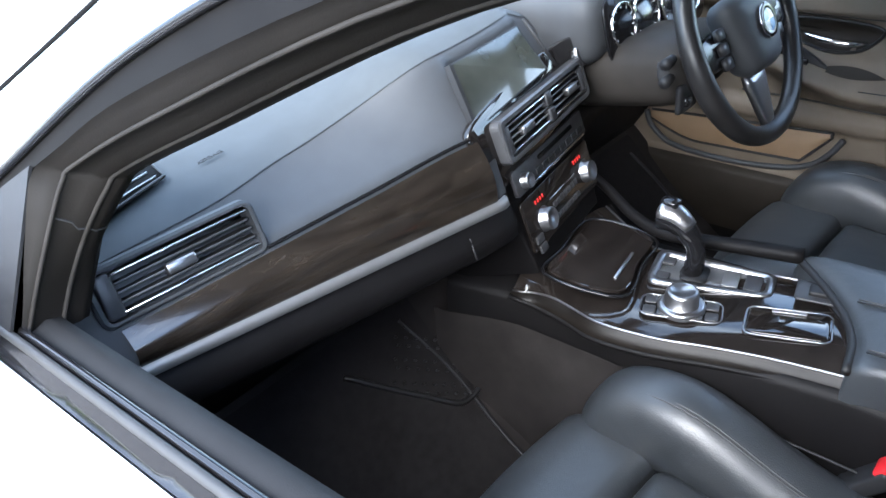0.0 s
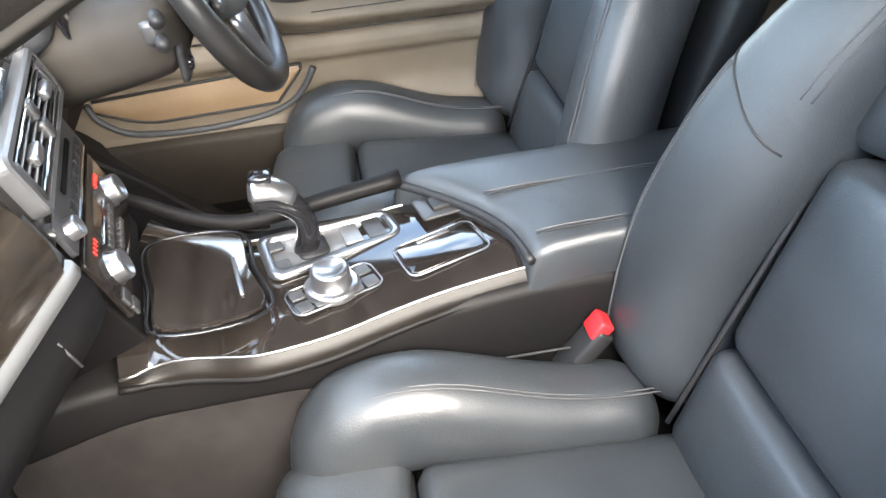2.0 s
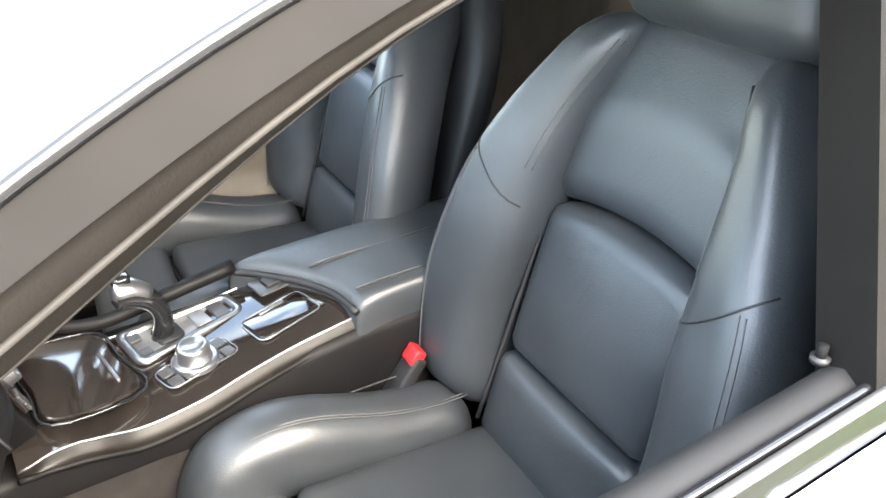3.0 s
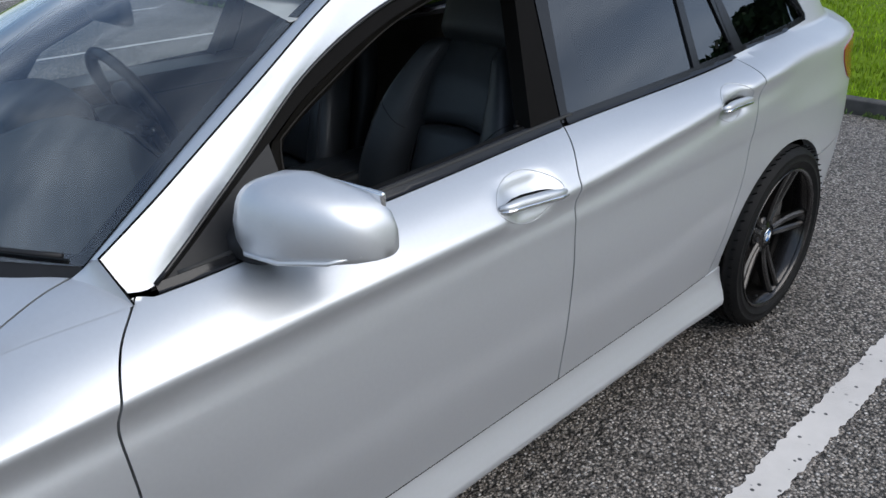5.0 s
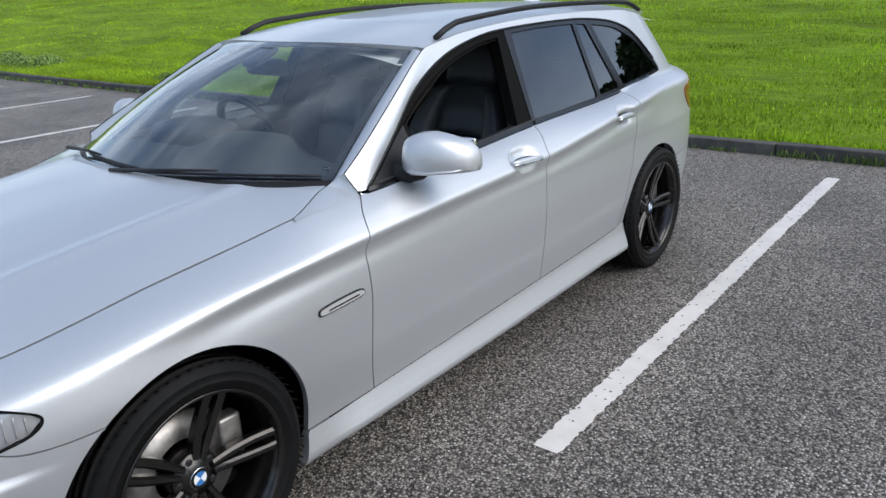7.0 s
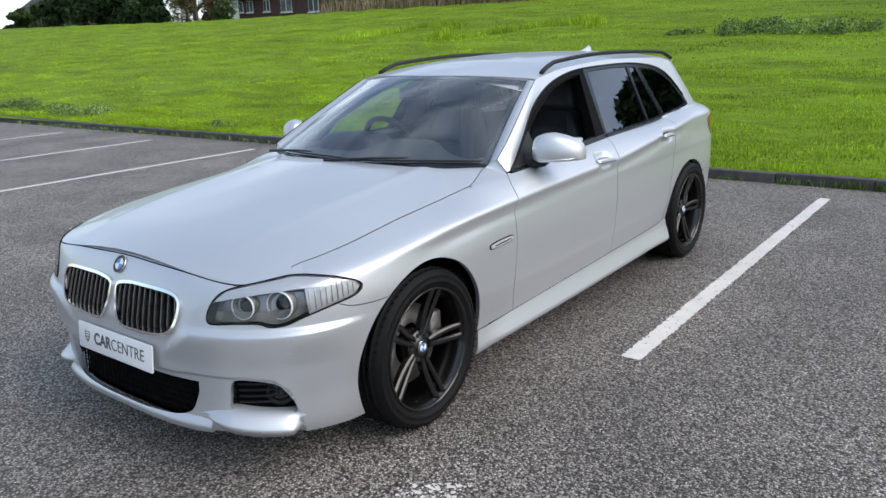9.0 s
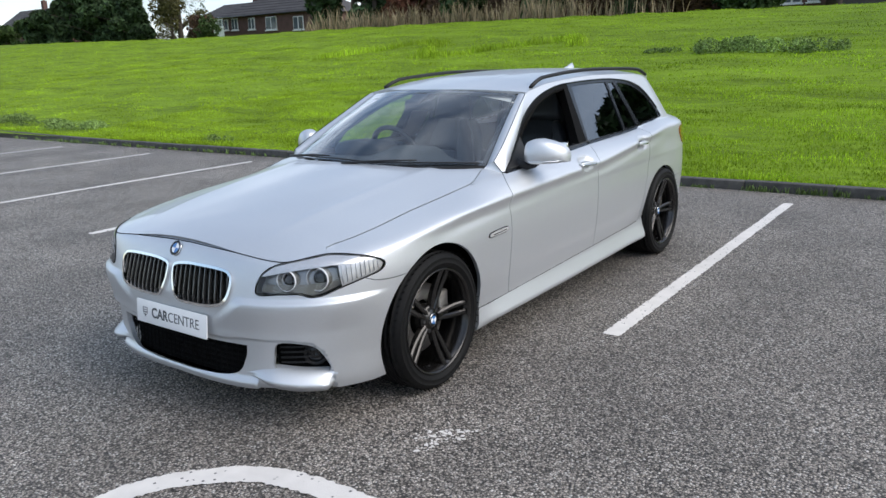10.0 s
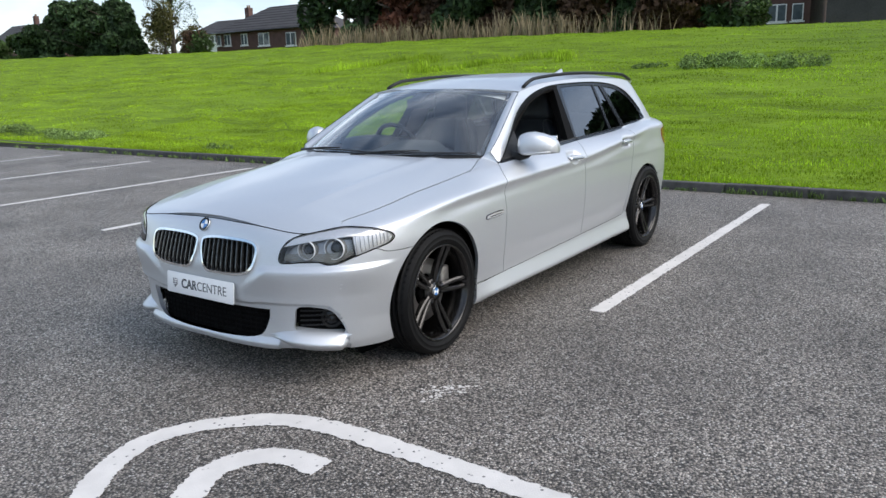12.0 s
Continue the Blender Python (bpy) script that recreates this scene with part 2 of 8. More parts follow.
POLISHED = mat("polished_trim", (0.74, 0.74, 0.74), 0.25, 0.55, 0.05, 60)
STRIP = mat("brushed_strip", (0.19, 0.19, 0.19), 0.40, 0.6, 0.06, 80)
SATIN = mat("satin_aluminium", (0.33, 0.33, 0.34), 0.30, 0.95, 0.06, 80)
WHITE = mat("white_plastic", (0.80, 0.80, 0.80), 0.35, 0, 0.04, 20, coat=0.3)
BLUE = mat("badge_blue", (0.03, 0.17, 0.45), 0.3, 0, 0.05, 40, coat=0.5)
GREYTXT = mat("plate_grey_ink", (0.06, 0.065, 0.07), 0.5, 0, 0.1, 40)
LENSGLASS = glass_material("lamp_lens", (0.96, 0.97, 0.98), 0.0, 0.04)
WINDSCREEN = glass_material("windscreen_glass", (0.86, 0.91, 0.91), 0.0, 0.13)
PRIVACY = glass_material("tinted_glass", (0.04, 0.045, 0.05), 0.0, 0.10)
REDLENS = mat("red_lamp_lens", (0.30, 0.022, 0.012), 0.12, 0, 0.2, 60, coat=0.8)
KERB = mat("kerb_concrete", (0.078, 0.074, 0.068), 0.85, 0, 0.45, 12, 0.8, 120, rand=0.12)
LEAF_D = leaf_material("dark_hedge_leaf", (0.042, 0.072, 0.030), 0.75)
LEAF_M = leaf_material("hedge_leaf", (0.045, 0.075, 0.022))
LEAF_O = leaf_material("olive_shrub_leaf", (0.085, 0.082, 0.030), 0.6)
LEAF_B = leaf_material("brown_hedge_leaf", (0.075, 0.045, 0.028))
LEAF_R = leaf_material("rust_leaf", (0.10, 0.042, 0.025))
REED = leaf_material("dry_reed", (0.25, 0.20, 0.125), 0.55)
BLADE = leaf_material("grass_blade", (0.245, 0.375, 0.020), 0.42, (0.45, 1.1, 0.3), 0.50)
WEED = leaf_material("weed_leaf", (0.17, 0.25, 0.075), 0.6)
BARK = mat("bark", (0.06, 0.048, 0.036), 0.9, 0, 0.4, 20, 0.8, 60)
BRICK = mat("dark_brick_wall", (0.10, 0.052, 0.046), 0.85, 0, 0.35, 14, 0.6, 60)
RENDERW = mat("white_render_wall", (0.68, 0.67, 0.64), 0.8, 0, 0.1, 8, 0.3, 60)
SLATE = mat("roof_tiles", (0.055, 0.05, 0.05), 0.75, 0, 0.35, 10, 0.6, 40)
WFRAME = mat("white_window_frame", (0.75, 0.75, 0.75), 0.4, 0, 0.05, 20)
PANE = mat("house_window_pane", (0.10, 0.12, 0.14), 0.06, 0, 0.3, 3, coat=0.6)


# ---- mesh helpers ----
def link(name, me, material, parent=None, label=""):
    ob = new(name, me)
    if material is not None:
        me.materials.append(material)
    if parent is not None:
        ob.parent = parent
    if label:
        ob["label"] = label
    return ob


def part(name, bm, material, parent=None, label="", smooth=True):
    """Links a bmesh as one mesh object under a thing or a part."""
    me = bpy.data.meshes.new(name)
    bm.to_mesh(me)
    bm.free()
    if smooth:
        me.shade_smooth()
    return link(name, me, material, parent, label)


def soft(ob, width=0.003, seg=2, angle=35):
    """Rounds the edges of a part."""
    b = ob.modifiers.new("bevel", "BEVEL")
    b.width, b.segments, b.limit_method, b.angle_limit = width, seg, "ANGLE", radians(angle)
    b.harden_normals = True
    return ob


def thing(name, label, category, place=(0, 0, 0), kind="", group=""):
    ob = new(name)
    ob.location = place
    ob.empty_display_size = 0.1
    return tagged(ob, label, category, group, kind)


def raw(name, verts, faces, material, parent=None, label="", smooth=True, normals=None):
    me = bpy.data.meshes.new(name)
    me.from_pydata([tuple(v) for v in verts], [], [tuple(f) for f in faces])
    if smooth:
        me.shade_smooth()
    if normals is not None:
        me.normals_split_custom_set_from_vertices([tuple(n) for n in normals])
    return link(name, me, material, parent, label)


def grid_faces(n, m, closed=False):
    f = []
    for i in range(n - 1):
        for j in range(m if closed else m - 1):
            k = (j + 1) % m
            f.append((i * m + j, i * m + k, (i + 1) * m + k, (i + 1) * m + j))
    return f


def smooth_line(pts, n=8, closed=False):
    """A rounded line through the points."""
    P = [np.array(p, float) for p in pts]
    out, k = [], len(P)
    for i in range(k if closed else k - 1):
        p0 = P[i - 1] if (closed or i > 0) else 2 * P[0] - P[1]
        p1, p2 = P[i], P[(i + 1) % k]
        p3 = P[(i + 2) % k] if (closed or i + 2 < k) else 2 * P[-1] - P[-2]
        for j in range(n):
            t = j / n
            out.append(0.5 * (2 * p1 + (p2 - p0) * t + (2 * p0 - 5 * p1 + 4 * p2 - p3) * t * t + (3 * p1 - p0 - 3 * p2 + p3) * t ** 3))
    if not closed:
        out.append(P[-1])
    return out


def box(sx, sy, sz, at=(0, 0, 0), bevel=0.0, seg=2, turn=None):
    bm = bmesh.new()
    bmesh.ops.create_cube(bm, size=1.0)
    bmesh.ops.scale(bm, vec=(sx, sy, sz), verts=bm.verts)
    if bevel:
        bmesh.ops.bevel(bm, geom=bm.edges[:], offset=min(bevel, 0.49 * min(sx, sy, sz)), segments=seg, profile=0.5, affect="EDGES")
    if turn is not None:
        bmesh.ops.transform(bm, matrix=turn, verts=bm.verts)
    bmesh.ops.translate(bm, vec=at, verts=bm.verts)
    return bm


def joined(*bms):
    """Several bmeshes of one part in one."""
    out = bmesh.new()
    for b in bms:
        me = bpy.data.meshes.new("tmp")
        b.to_mesh(me)
        b.free()
        out.from_mesh(me)
        bpy.data.meshes.remove(me)
    return out


def tube(points, radius, seg=10, caps=True):
    """A round bar along a line; radius may be a number or one for each point."""
    P = [Vector(p) for p in points]
    rad = [radius] * len(P) if isinstance(radius, (int, float)) else radius
    bm = bmesh.new()
    rings, up = [], Vector((0.13, 0.21, 0.97))
    for i, p in enumerate(P):
        d = (P[min(i + 1, len(P) - 1)] - P[max(i - 1, 0)]).normalized()
        a = d.cross(up)
        if a.length < 0.05:
            a = d.cross(Vector((1, 0, 0)))
        a.normalize()
        b = d.cross(a)
        up = a.cross(d) if a.cross(d).dot(up) > 0 else up
        rings.append([bm.verts.new(p + (a * math.cos(2 * math.pi * k / seg) + b * math.sin(2 * math.pi * k / seg)) * rad[i]) for k in range(seg)])
    for r0, r1 in zip(rings, rings[1:]):
        for k in range(seg):
            bm.faces.new((r0[k], r0[(k + 1) % seg], r1[(k + 1) % seg], r1[k]))
    if caps:
        bm.faces.new(rings[0][::-1])
        bm.faces.new(rings[-1])
    bmesh.ops.recalc_face_normals(bm, faces=bm.faces)
    return bm


def lathe(profile, seg=64, axis="x"):
    """Turns a profile of (radius, along) round an axis."""
    bm = bmesh.new()
    rings = []
    for r, a in profile:
        ring = []
        for k in range(seg):
            c, s = r * math.cos(2 * math.pi * k / seg), r * math.sin(2 * math.pi * k / seg)
            ring.append(bm.verts.new((a, c, s) if axis == "x" else (c, s, a)))
        rings.append(ring)
    for r0, r1 in zip(rings, rings[1:]):
        for k in range(seg):
            bm.faces.new((r0[k], r0[(k + 1) % seg], r1[(k + 1) % seg], r1[k]))
    for r, ring in ((profile[0][0], rings[0]), (profile[-1][0], rings[-1])):
        if r < 0.02:
            bm.faces.new(ring)
    bmesh.ops.recalc_face_normals(bm, faces=bm.faces)
    return bm


def slab(outline, thick, m=None, bevel=0.0, seg=2):
    """A flat plate: an outline in its own xy plane, given thickness along z, then placed by the matrix m."""
    bm = bmesh.new()
    vs = [bm.verts.new((p[0], p[1], 0)) for p in outline]
    f = bm.faces.new(vs)
    g = bmesh.ops.extrude_face_region(bm, geom=[f])
    top = [v for v in g["geom"] if isinstance(v, bmesh.types.BMVert)]
    bmesh.ops.translate(bm, vec=(0, 0, thick), verts=top)
    bmesh.ops.recalc_face_normals(bm, faces=bm.faces)
    if bevel:
        keep = [e for e in bm.edges if abs(e.verts[0].co.z - e.verts[1].co.z) < 1e-6]
        bmesh.ops.bevel(bm, geom=keep, offset=bevel, segments=seg, profile=0.5, affect="EDGES")
    if m is not None:
        bmesh.ops.transform(bm, matrix=m, verts=bm.verts)
    return bm


def rounded(w, h, r, n=5):
    """The outline of a rectangle with round corners."""
    out = []
    for cx, cy, a0 in ((w / 2 - r, h / 2 - r, 0), (-w / 2 + r, h / 2 - r, 90), (-w / 2 + r, -h / 2 + r, 180), (w / 2 - r, -h / 2 + r, 270)):
        for k in range(n + 1):
            a = radians(a0 + 90 * k / n)
            out.append((cx + r * math.cos(a), cy + r * math.sin(a)))
    return out


def inside(poly, a, b):
    """Which of the points (a, b) lie in the polygon."""
    hit = np.zeros(a.shape, bool)
    n = len(poly)
    for i in range(n):
        (x0, y0), (x1, y1) = poly[i], poly[(i + 1) % n]
        if y0 == y1:
            continue
        c = (y0 > b) != (y1 > b)
        hit ^= c & (a < (x1 - x0) * (b - y0) / (y1 - y0) + x0)
    return hit


def grown(poly, d):
    """A polygon moved outwards by d."""
    P = np.array(poly, float)
    area = 0.5 * np.sum(P[:, 0] * np.roll(P[:, 1], -1) - np.roll(P[:, 0], -1) * P[:, 1])
    e = np.roll(P, -1, 0) - P
    e /= np.maximum(np.linalg.norm(e, axis=1, keepdims=True), 1e-9)
    n = np.stack([e[:, 1], -e[:, 0]], 1) * np.sign(area)
    m = n + np.roll(n, 1, 0)
    m /= np.maximum((m * m).sum(1, keepdims=True) / 2, 0.6)
    return [tuple(p) for p in P + m * d]


def panel(name, surf, outer, holes=(), cell=0.012, material=None, parent=None, label="", off=0.0, thick=0.012, side=1, flip=1):
    """A sheet trimmed out of a surface: the part of surf(a, b) inside an outline and outside the holes, off its skin by off, with
    edges turned inwards by thick. side -1 makes its mirror image on the car's right."""
    polys = [np.array(p, float) for p in (outer, *holes)]
    lo, hi = polys[0].min(0) - cell, polys[0].max(0) + cell
    na, nb = int((hi[0] - lo[0]) / cell) + 2, int((hi[1] - lo[1]) / cell) + 2
    ga, gb = lo[0] + np.arange(na + 1) * cell, lo[1] + np.arange(nb + 1) * cell
    ca, cb = np.meshgrid(ga[:-1] + cell / 2, gb[:-1] + cell / 2, indexing="ij")
    keep = inside(polys[0], ca, cb)
    for h in polys[1:]:
        keep &= ~inside(h, ca, cb)
    A, B = np.meshgrid(ga, gb, indexing="ij")
    cnt = np.zeros((na + 1, nb + 1), int)
    for da in (0, 1):
        for db in (0, 1):
            cnt[da:na + da, db:nb + db] += keep
    used, rim = cnt > 0, (cnt > 0) & (cnt < 4)
    ra, rb = A[rim], B[rim]
    best, pa, pb = np.full(ra.shape, 1e9), ra.copy(), rb.copy()
    for p in polys:
        for (x0, y0), (x1, y1) in zip(p, np.roll(p, -1, 0)):
            dx, dy = x1 - x0, y1 - y0
            t = np.clip(((ra - x0) * dx + (rb - y0) * dy) / max(dx * dx + dy * dy, 1e-12), 0, 1)
            qx, qy = x0 + t * dx, y0 + t * dy
            d = (ra - qx) ** 2 + (rb - qy) ** 2
            c = d < best
            best[c], pa[c], pb[c] = d[c], qx[c], qy[c]
    for p in polys:
        e = p - np.roll(p, 1, 0)
        f = np.roll(p, -1, 0) - p
        turn = np.abs(np.arctan2(e[:, 0] * f[:, 1] - e[:, 1] * f[:, 0], (e * f).sum(1)))
        for x, y in p[turn > 0.45]:
            i = np.argmin((pa - x) ** 2 + (pb - y) ** 2)
            if (pa[i] - x) ** 2 + (pb[i] - y) ** 2 < (1.5 * cell) ** 2:
                pa[i], pb[i] = x, y
    A[rim], B[rim] = pa, pb
    idx = -np.ones(A.shape, int)
    idx[used] = np.arange(used.sum())
    a, b = A[used], B[used]
    e = 1e-3
    P = surf(a, b)
    N = np.cross(surf(a + e, b) - surf(a - e, b), surf(a, b + e) - surf(a, b - e)) * flip
    N /= np.maximum(np.linalg.norm(N, axis=1, keepdims=True), 1e-12)
    P = P + N * off
    ii, jj = np.nonzero(keep)
    F = np.stack([idx[ii, jj], idx[ii + 1, jj], idx[ii + 1, jj + 1], idx[ii, jj + 1]], 1)
    if flip < 0:
        F = F[:, ::-1]
    edges = {}
    for f in F.tolist():
        for u, v in zip(f, f[1:] + f[:1]):
            if (v, u) in edges:
                del edges[(v, u)]
            else:
                edges[(u, v)] = 1
    V, NN, faces = P.tolist(), N.tolist(), F.tolist()
    if thick:
        mid, top, bot = {}, {}, {}
        for u, v in edges:
            out = np.cross(P[v] - P[u], N[u])
            for w in (u, v):
                mid[w] = mid.get(w, 0) + out
        for w, o in mid.items():
            o = o / max(np.linalg.norm(o), 1e-12)
            top[w] = len(V)
            o = o if thick > 0 else -o
            V.append(P[w].tolist()), NN.append(o.tolist())
            bot[w] = len(V)
            V.append((P[w] - N[w] * thick).tolist()), NN.append(o.tolist())
        for u, v in edges:
            faces.append([top[v], top[u], bot[u], bot[v]] if thick > 0 else [bot[v], bot[u], top[u], top[v]])
    if side < 0:
        V = [(-x, y, z) for x, y, z in V]
        NN = [(-x, y, z) for x, y, z in NN]
        faces = [f[::-1] for f in faces]
    return raw(name, V, faces, material, parent, label, True, NN)


def text_part(name, body, size, m, material, parent, label="", deep=0.001, width=0.0, bold=0.0):
    """Raised letters as a mesh."""
    cu = bpy.data.curves.new(name, "FONT")
    cu.offset = bold
    cu.body, cu.size, cu.extrude, cu.align_x, cu.align_y = body, size, deep, "CENTER", "CENTER"
    tmp = bpy.data.objects.new("tmp_text", cu)
    scene.collection.objects.link(tmp)
    me = bpy.data.meshes.new_from_object(tmp.evaluated_get(bpy.context.evaluated_depsgraph_get()))
    bpy.data.objects.remove(tmp)
    if width:
        xs = [v.co.x for v in me.vertices]
        me.transform(Matrix.Diagonal((width / (max(xs) - min(xs)), 1, 1, 1)))
    me.transform(m)
    me.name = name
    return link(name, me, material, parent, label)
def table(xs, ys):
    """A smooth curve through a few design values (monotone cubic)."""
    xs, ys = np.array(xs, float), np.array(ys, float)
    h, d = np.diff(xs), np.diff(ys) / np.diff(xs)
    m = np.zeros(len(xs))
    m[0], m[-1] = d[0], d[-1]
    for i in range(1, len(xs) - 1):
        if d[i - 1] * d[i] > 0:
            w1, w2 = 2 * h[i] + h[i - 1], h[i] + 2 * h[i - 1]
            m[i] = (w1 + w2) / (w1 / d[i - 1] + w2 / d[i])

    def f(x):
        x = np.asarray(x, float)
        i = np.clip(np.searchsorted(xs, x) - 1, 0, len(xs) - 2)
        t = np.clip((x - xs[i]) / h[i], 0, 1)
        return ((1 + 2 * t) * (1 - t) ** 2 * ys[i] + t * (1 - t) ** 2 * h[i] * m[i]
                + t * t * (3 - 2 * t) * ys[i + 1] + t * t * (t - 1) * h[i] * m[i + 1])
    return f


def step01(x, a, b):
    t = np.clip((np.asarray(x, float) - a) / (b - a), 0, 1)
    return t * t * (3 - 2 * t)


# The car stands along y: front axle at y = 0, rear axle at y = -2.968, its left side at x < 0.
crease_z = table([-4.1, -3.3, -2.57, -2.2, -1.76, -1.0, -0.66, -0.2, 0.3, 0.9], [0.985, 0.985, 0.943, 0.908, 0.870, 0.848, 0.837, 0.818, 0.765, 0.70])
belt_z = table([-4.1, -3.31, -2.48, -1.87, -1.41, -0.8, -0.62, -0.36, 0.15, 0.6, 0.9], [1.06, 1.04, 0.992, 0.977, 0.958, 0.935, 0.928, 0.893, 0.842, 0.785, 0.74])
belt_in = table([-4.1, -2.6, -0.9, -0.62, -0.36, 0.15, 0.6], [0.0, 0.0, 0.0, 0.03, 0.08, 0.11, 0.12])
lower_w = table([0.12, 0.16, 0.22, 0.29, 0.325, 0.36, 0.50, 0.66, 0.76, 0.80, 1.1], [0.840, 0.862, 0.878, 0.887, 0.890, 0.895, 0.914, 0.922, 0.919, 0.922, 0.922])
nose_l = table([0.10, 0.16, 0.22, 0.30, 0.42, 0.56, 0.62, 0.70, 0.76, 0.84, 0.95], [0.78, 0.82, 0.84, 0.835, 0.835, 0.83, 0.815, 0.79, 0.762, 0.66, 0.5])
tail_l = table([0.10, 0.3, 0.7, 0.9, 1.0, 1.2, 1.36, 1.46], [0.92, 0.97, 0.985, 0.965, 0.920, 0.775, 0.61, 0.44])
NOSE_N, TAIL_Y = 3.1, -3.1


def green_x(z):
    return 0.80 - (z - 0.97) * 0.5


def side_w(y, z):
    """Half the car's width at a place along it and a height."""
    zc, zb = crease_z(y), belt_z(y)
    h = z - zc
    hs = 0.5 * (h + np.sqrt(h * h + 0.014 ** 2)) - 0.5 * (zc - zb + np.sqrt((zb - zc) ** 2 + 0.014 ** 2)) * np.clip(h / np.maximum(zb - zc, 0.01), 0, 1)
    s = np.clip(hs / np.maximum(zb - zc, 0.01), 0, 1)
    fade = step01(-y, -0.1, 0.35) * (1 - step01(-y, 2.55, 3.1))
    narrow = 0.016 * step01(-y, 2.75, 3.1)
    low = lower_w(z) + 0.009 * np.exp(-(h / 0.022) ** 2) * fade - 0.008 * np.exp(-((h + 0.050) / 0.030) ** 2) * fade
    low = low + 0.012 * np.exp(-(y / 0.42) ** 2) * step01(z, 0.2, 0.5) * (1 - step01(z, 0.66, 0.80)) - 0.01 * step01(-y, 2.2, 2.7) - narrow * step01(z, 0.75, 0.90)
    for yh, zh in ((-1.61, 0.882), (-2.52, 0.916)):
        low = low - 0.023 * np.exp(-((y - yh) / 0.078) ** 4 - ((z - zh) / 0.038) ** 4)
    edge = green_x(zb) - belt_in(y)
    top = 0.922 - 0.01 * step01(-y, 2.2, 2.7) - narrow
    up = low - (top - edge) * (0.35 * s + 0.65 * s ** 2.2)
    high = green_x(z) - belt_in(y)
    return np.where(z < zb, up, high)


def shell(u, z):
    """The car's left skin: u is y along its side, and runs on round the nose (u up to 1.46) and the tail."""
    u, z = np.broadcast_arrays(np.asarray(u, float), np.asarray(z, float))
    w = side_w(np.maximum(u, TAIL_Y), z)
    wn = side_w(np.minimum(np.maximum(u, TAIL_Y), 0.55), z)
    fi = np.clip(u / 0.93, 0, np.pi / 2)
    r = ((np.cos(fi) / wn) ** NOSE_N + (np.sin(fi) / nose_l(z)) ** NOSE_N) ** (-1 / NOSE_N)
    win = step01(u, 0.30, 0.60) * (1 - step01(u + (z - 0.59) * 1.2, 0.95, 1.03))
    ledge = 0.020 * win * (1 - step01(z, 0.578, 0.604)) * step01(z, 0.44, 0.57)
    under = np.interp(u, [0.590, 0.612, 0.640, 0.69, 0.80, 0.97, 1.10, 1.46], [0.16, 0.265, 0.352, 0.397, 0.412, 0.412, 0.402, 0.398])
    tuck = 0.020 * (1 - step01(z, under - 0.004, under + 0.012)) * step01(u, 0.58, 0.62) * np.where(u > 0.93, step01(z, 0.205, 0.245), 1.0)
    r = r * (1 + ledge - tuck)
    gi = np.clip((TAIL_Y - u) / 0.93, 0, np.pi / 2)
    q = ((np.cos(gi) / w) ** 2.5 + (np.sin(gi) / tail_l(z)) ** 2.5) ** (-1 / 2.5)
    x = np.where(u > 0, r * np.cos(fi), np.where(u < TAIL_Y, q * np.cos(gi), w))
    y = np.where(u > 0, r * np.sin(fi), np.where(u < TAIL_Y, TAIL_Y - q * np.sin(gi), u))
    return np.stack([-x, y, z], -1)


hood_c = table([-0.6, -0.4, 0.0, 0.3, 0.55, 0.70, 0.765, 0.80], [1.005, 0.99, 0.940, 0.896, 0.850, 0.811, 0.790, 0.77])
_u = np.linspace(-0.62, 0.585, 60)
_e = shell(_u, belt_z(_u))
_f = shell(np.array([0.62, 0.70, 0.80, 0.90, 1.03, 1.15]), np.array([0.770, 0.762, 0.753, 0.763, 0.777, 0.783]))
_all = np.concatenate([_e, _f])
_all = _all[np.argsort(_all[:, 1])]
_y = np.linspace(-0.7, 0.9, 321)
_k = np.exp(-(np.arange(-12, 13) * 0.005 / 0.026) ** 2)
_z = np.convolve(np.pad(np.interp(_y, _all[:, 1], _all[:, 2]), 12, "edge"), _k / _k.sum(), "valid")
_x = np.convolve(np.pad(np.interp(_y, _all[:, 1], -_all[:, 0]), 12, "edge"), _k / _k.sum(), "valid")
hood_ez = lambda y: np.interp(y, _y, _z)
hood_ex = lambda y: np.interp(y, _y, _x)


def hood_z(x, y):
    """The bonnet: level with the wings at its edges and with the shut line over the nose."""
    a = np.abs(x)
    t = np.clip(a / np.maximum(hood_ex(y), 0.05), 0, 1.03)
    ridge = 0.006 * np.exp(-((a - 0.44 - 0.05 * (0.5 - y)) / 0.035) ** 2) * step01(-y, -0.70, -0.3)
    lift = 0.024 * step01(-y, 0.46, 0.72) * step01(t, 0.55, 0.95)
    return hood_c(y) - (hood_c(y) - hood_ez(y)) * t ** 2.4 + ridge + lift


def hood(x, y):
    x, y = np.broadcast_arrays(np.asarray(x, float), np.asarray(y, float))
    return np.stack([x, y, hood_z(x, y)], -1)


roof_c = table([-4.0, -3.6, -3.0, -2.3, -1.7, -1.4, -1.18], [1.29, 1.38, 1.438, 1.452, 1.43, 1.395, 1.36])


def roof_edge(y):
    z = roof_c(y) - 0.055
    return green_x(z), z


def roof(x, y):
    x, y = np.broadcast_arrays(np.asarray(x, float), np.asarray(y, float))
    xe, _ = roof_edge(y)
    return np.stack([x, y, roof_c(y) - 0.055 * np.abs(x / xe) ** 2.4], -1)


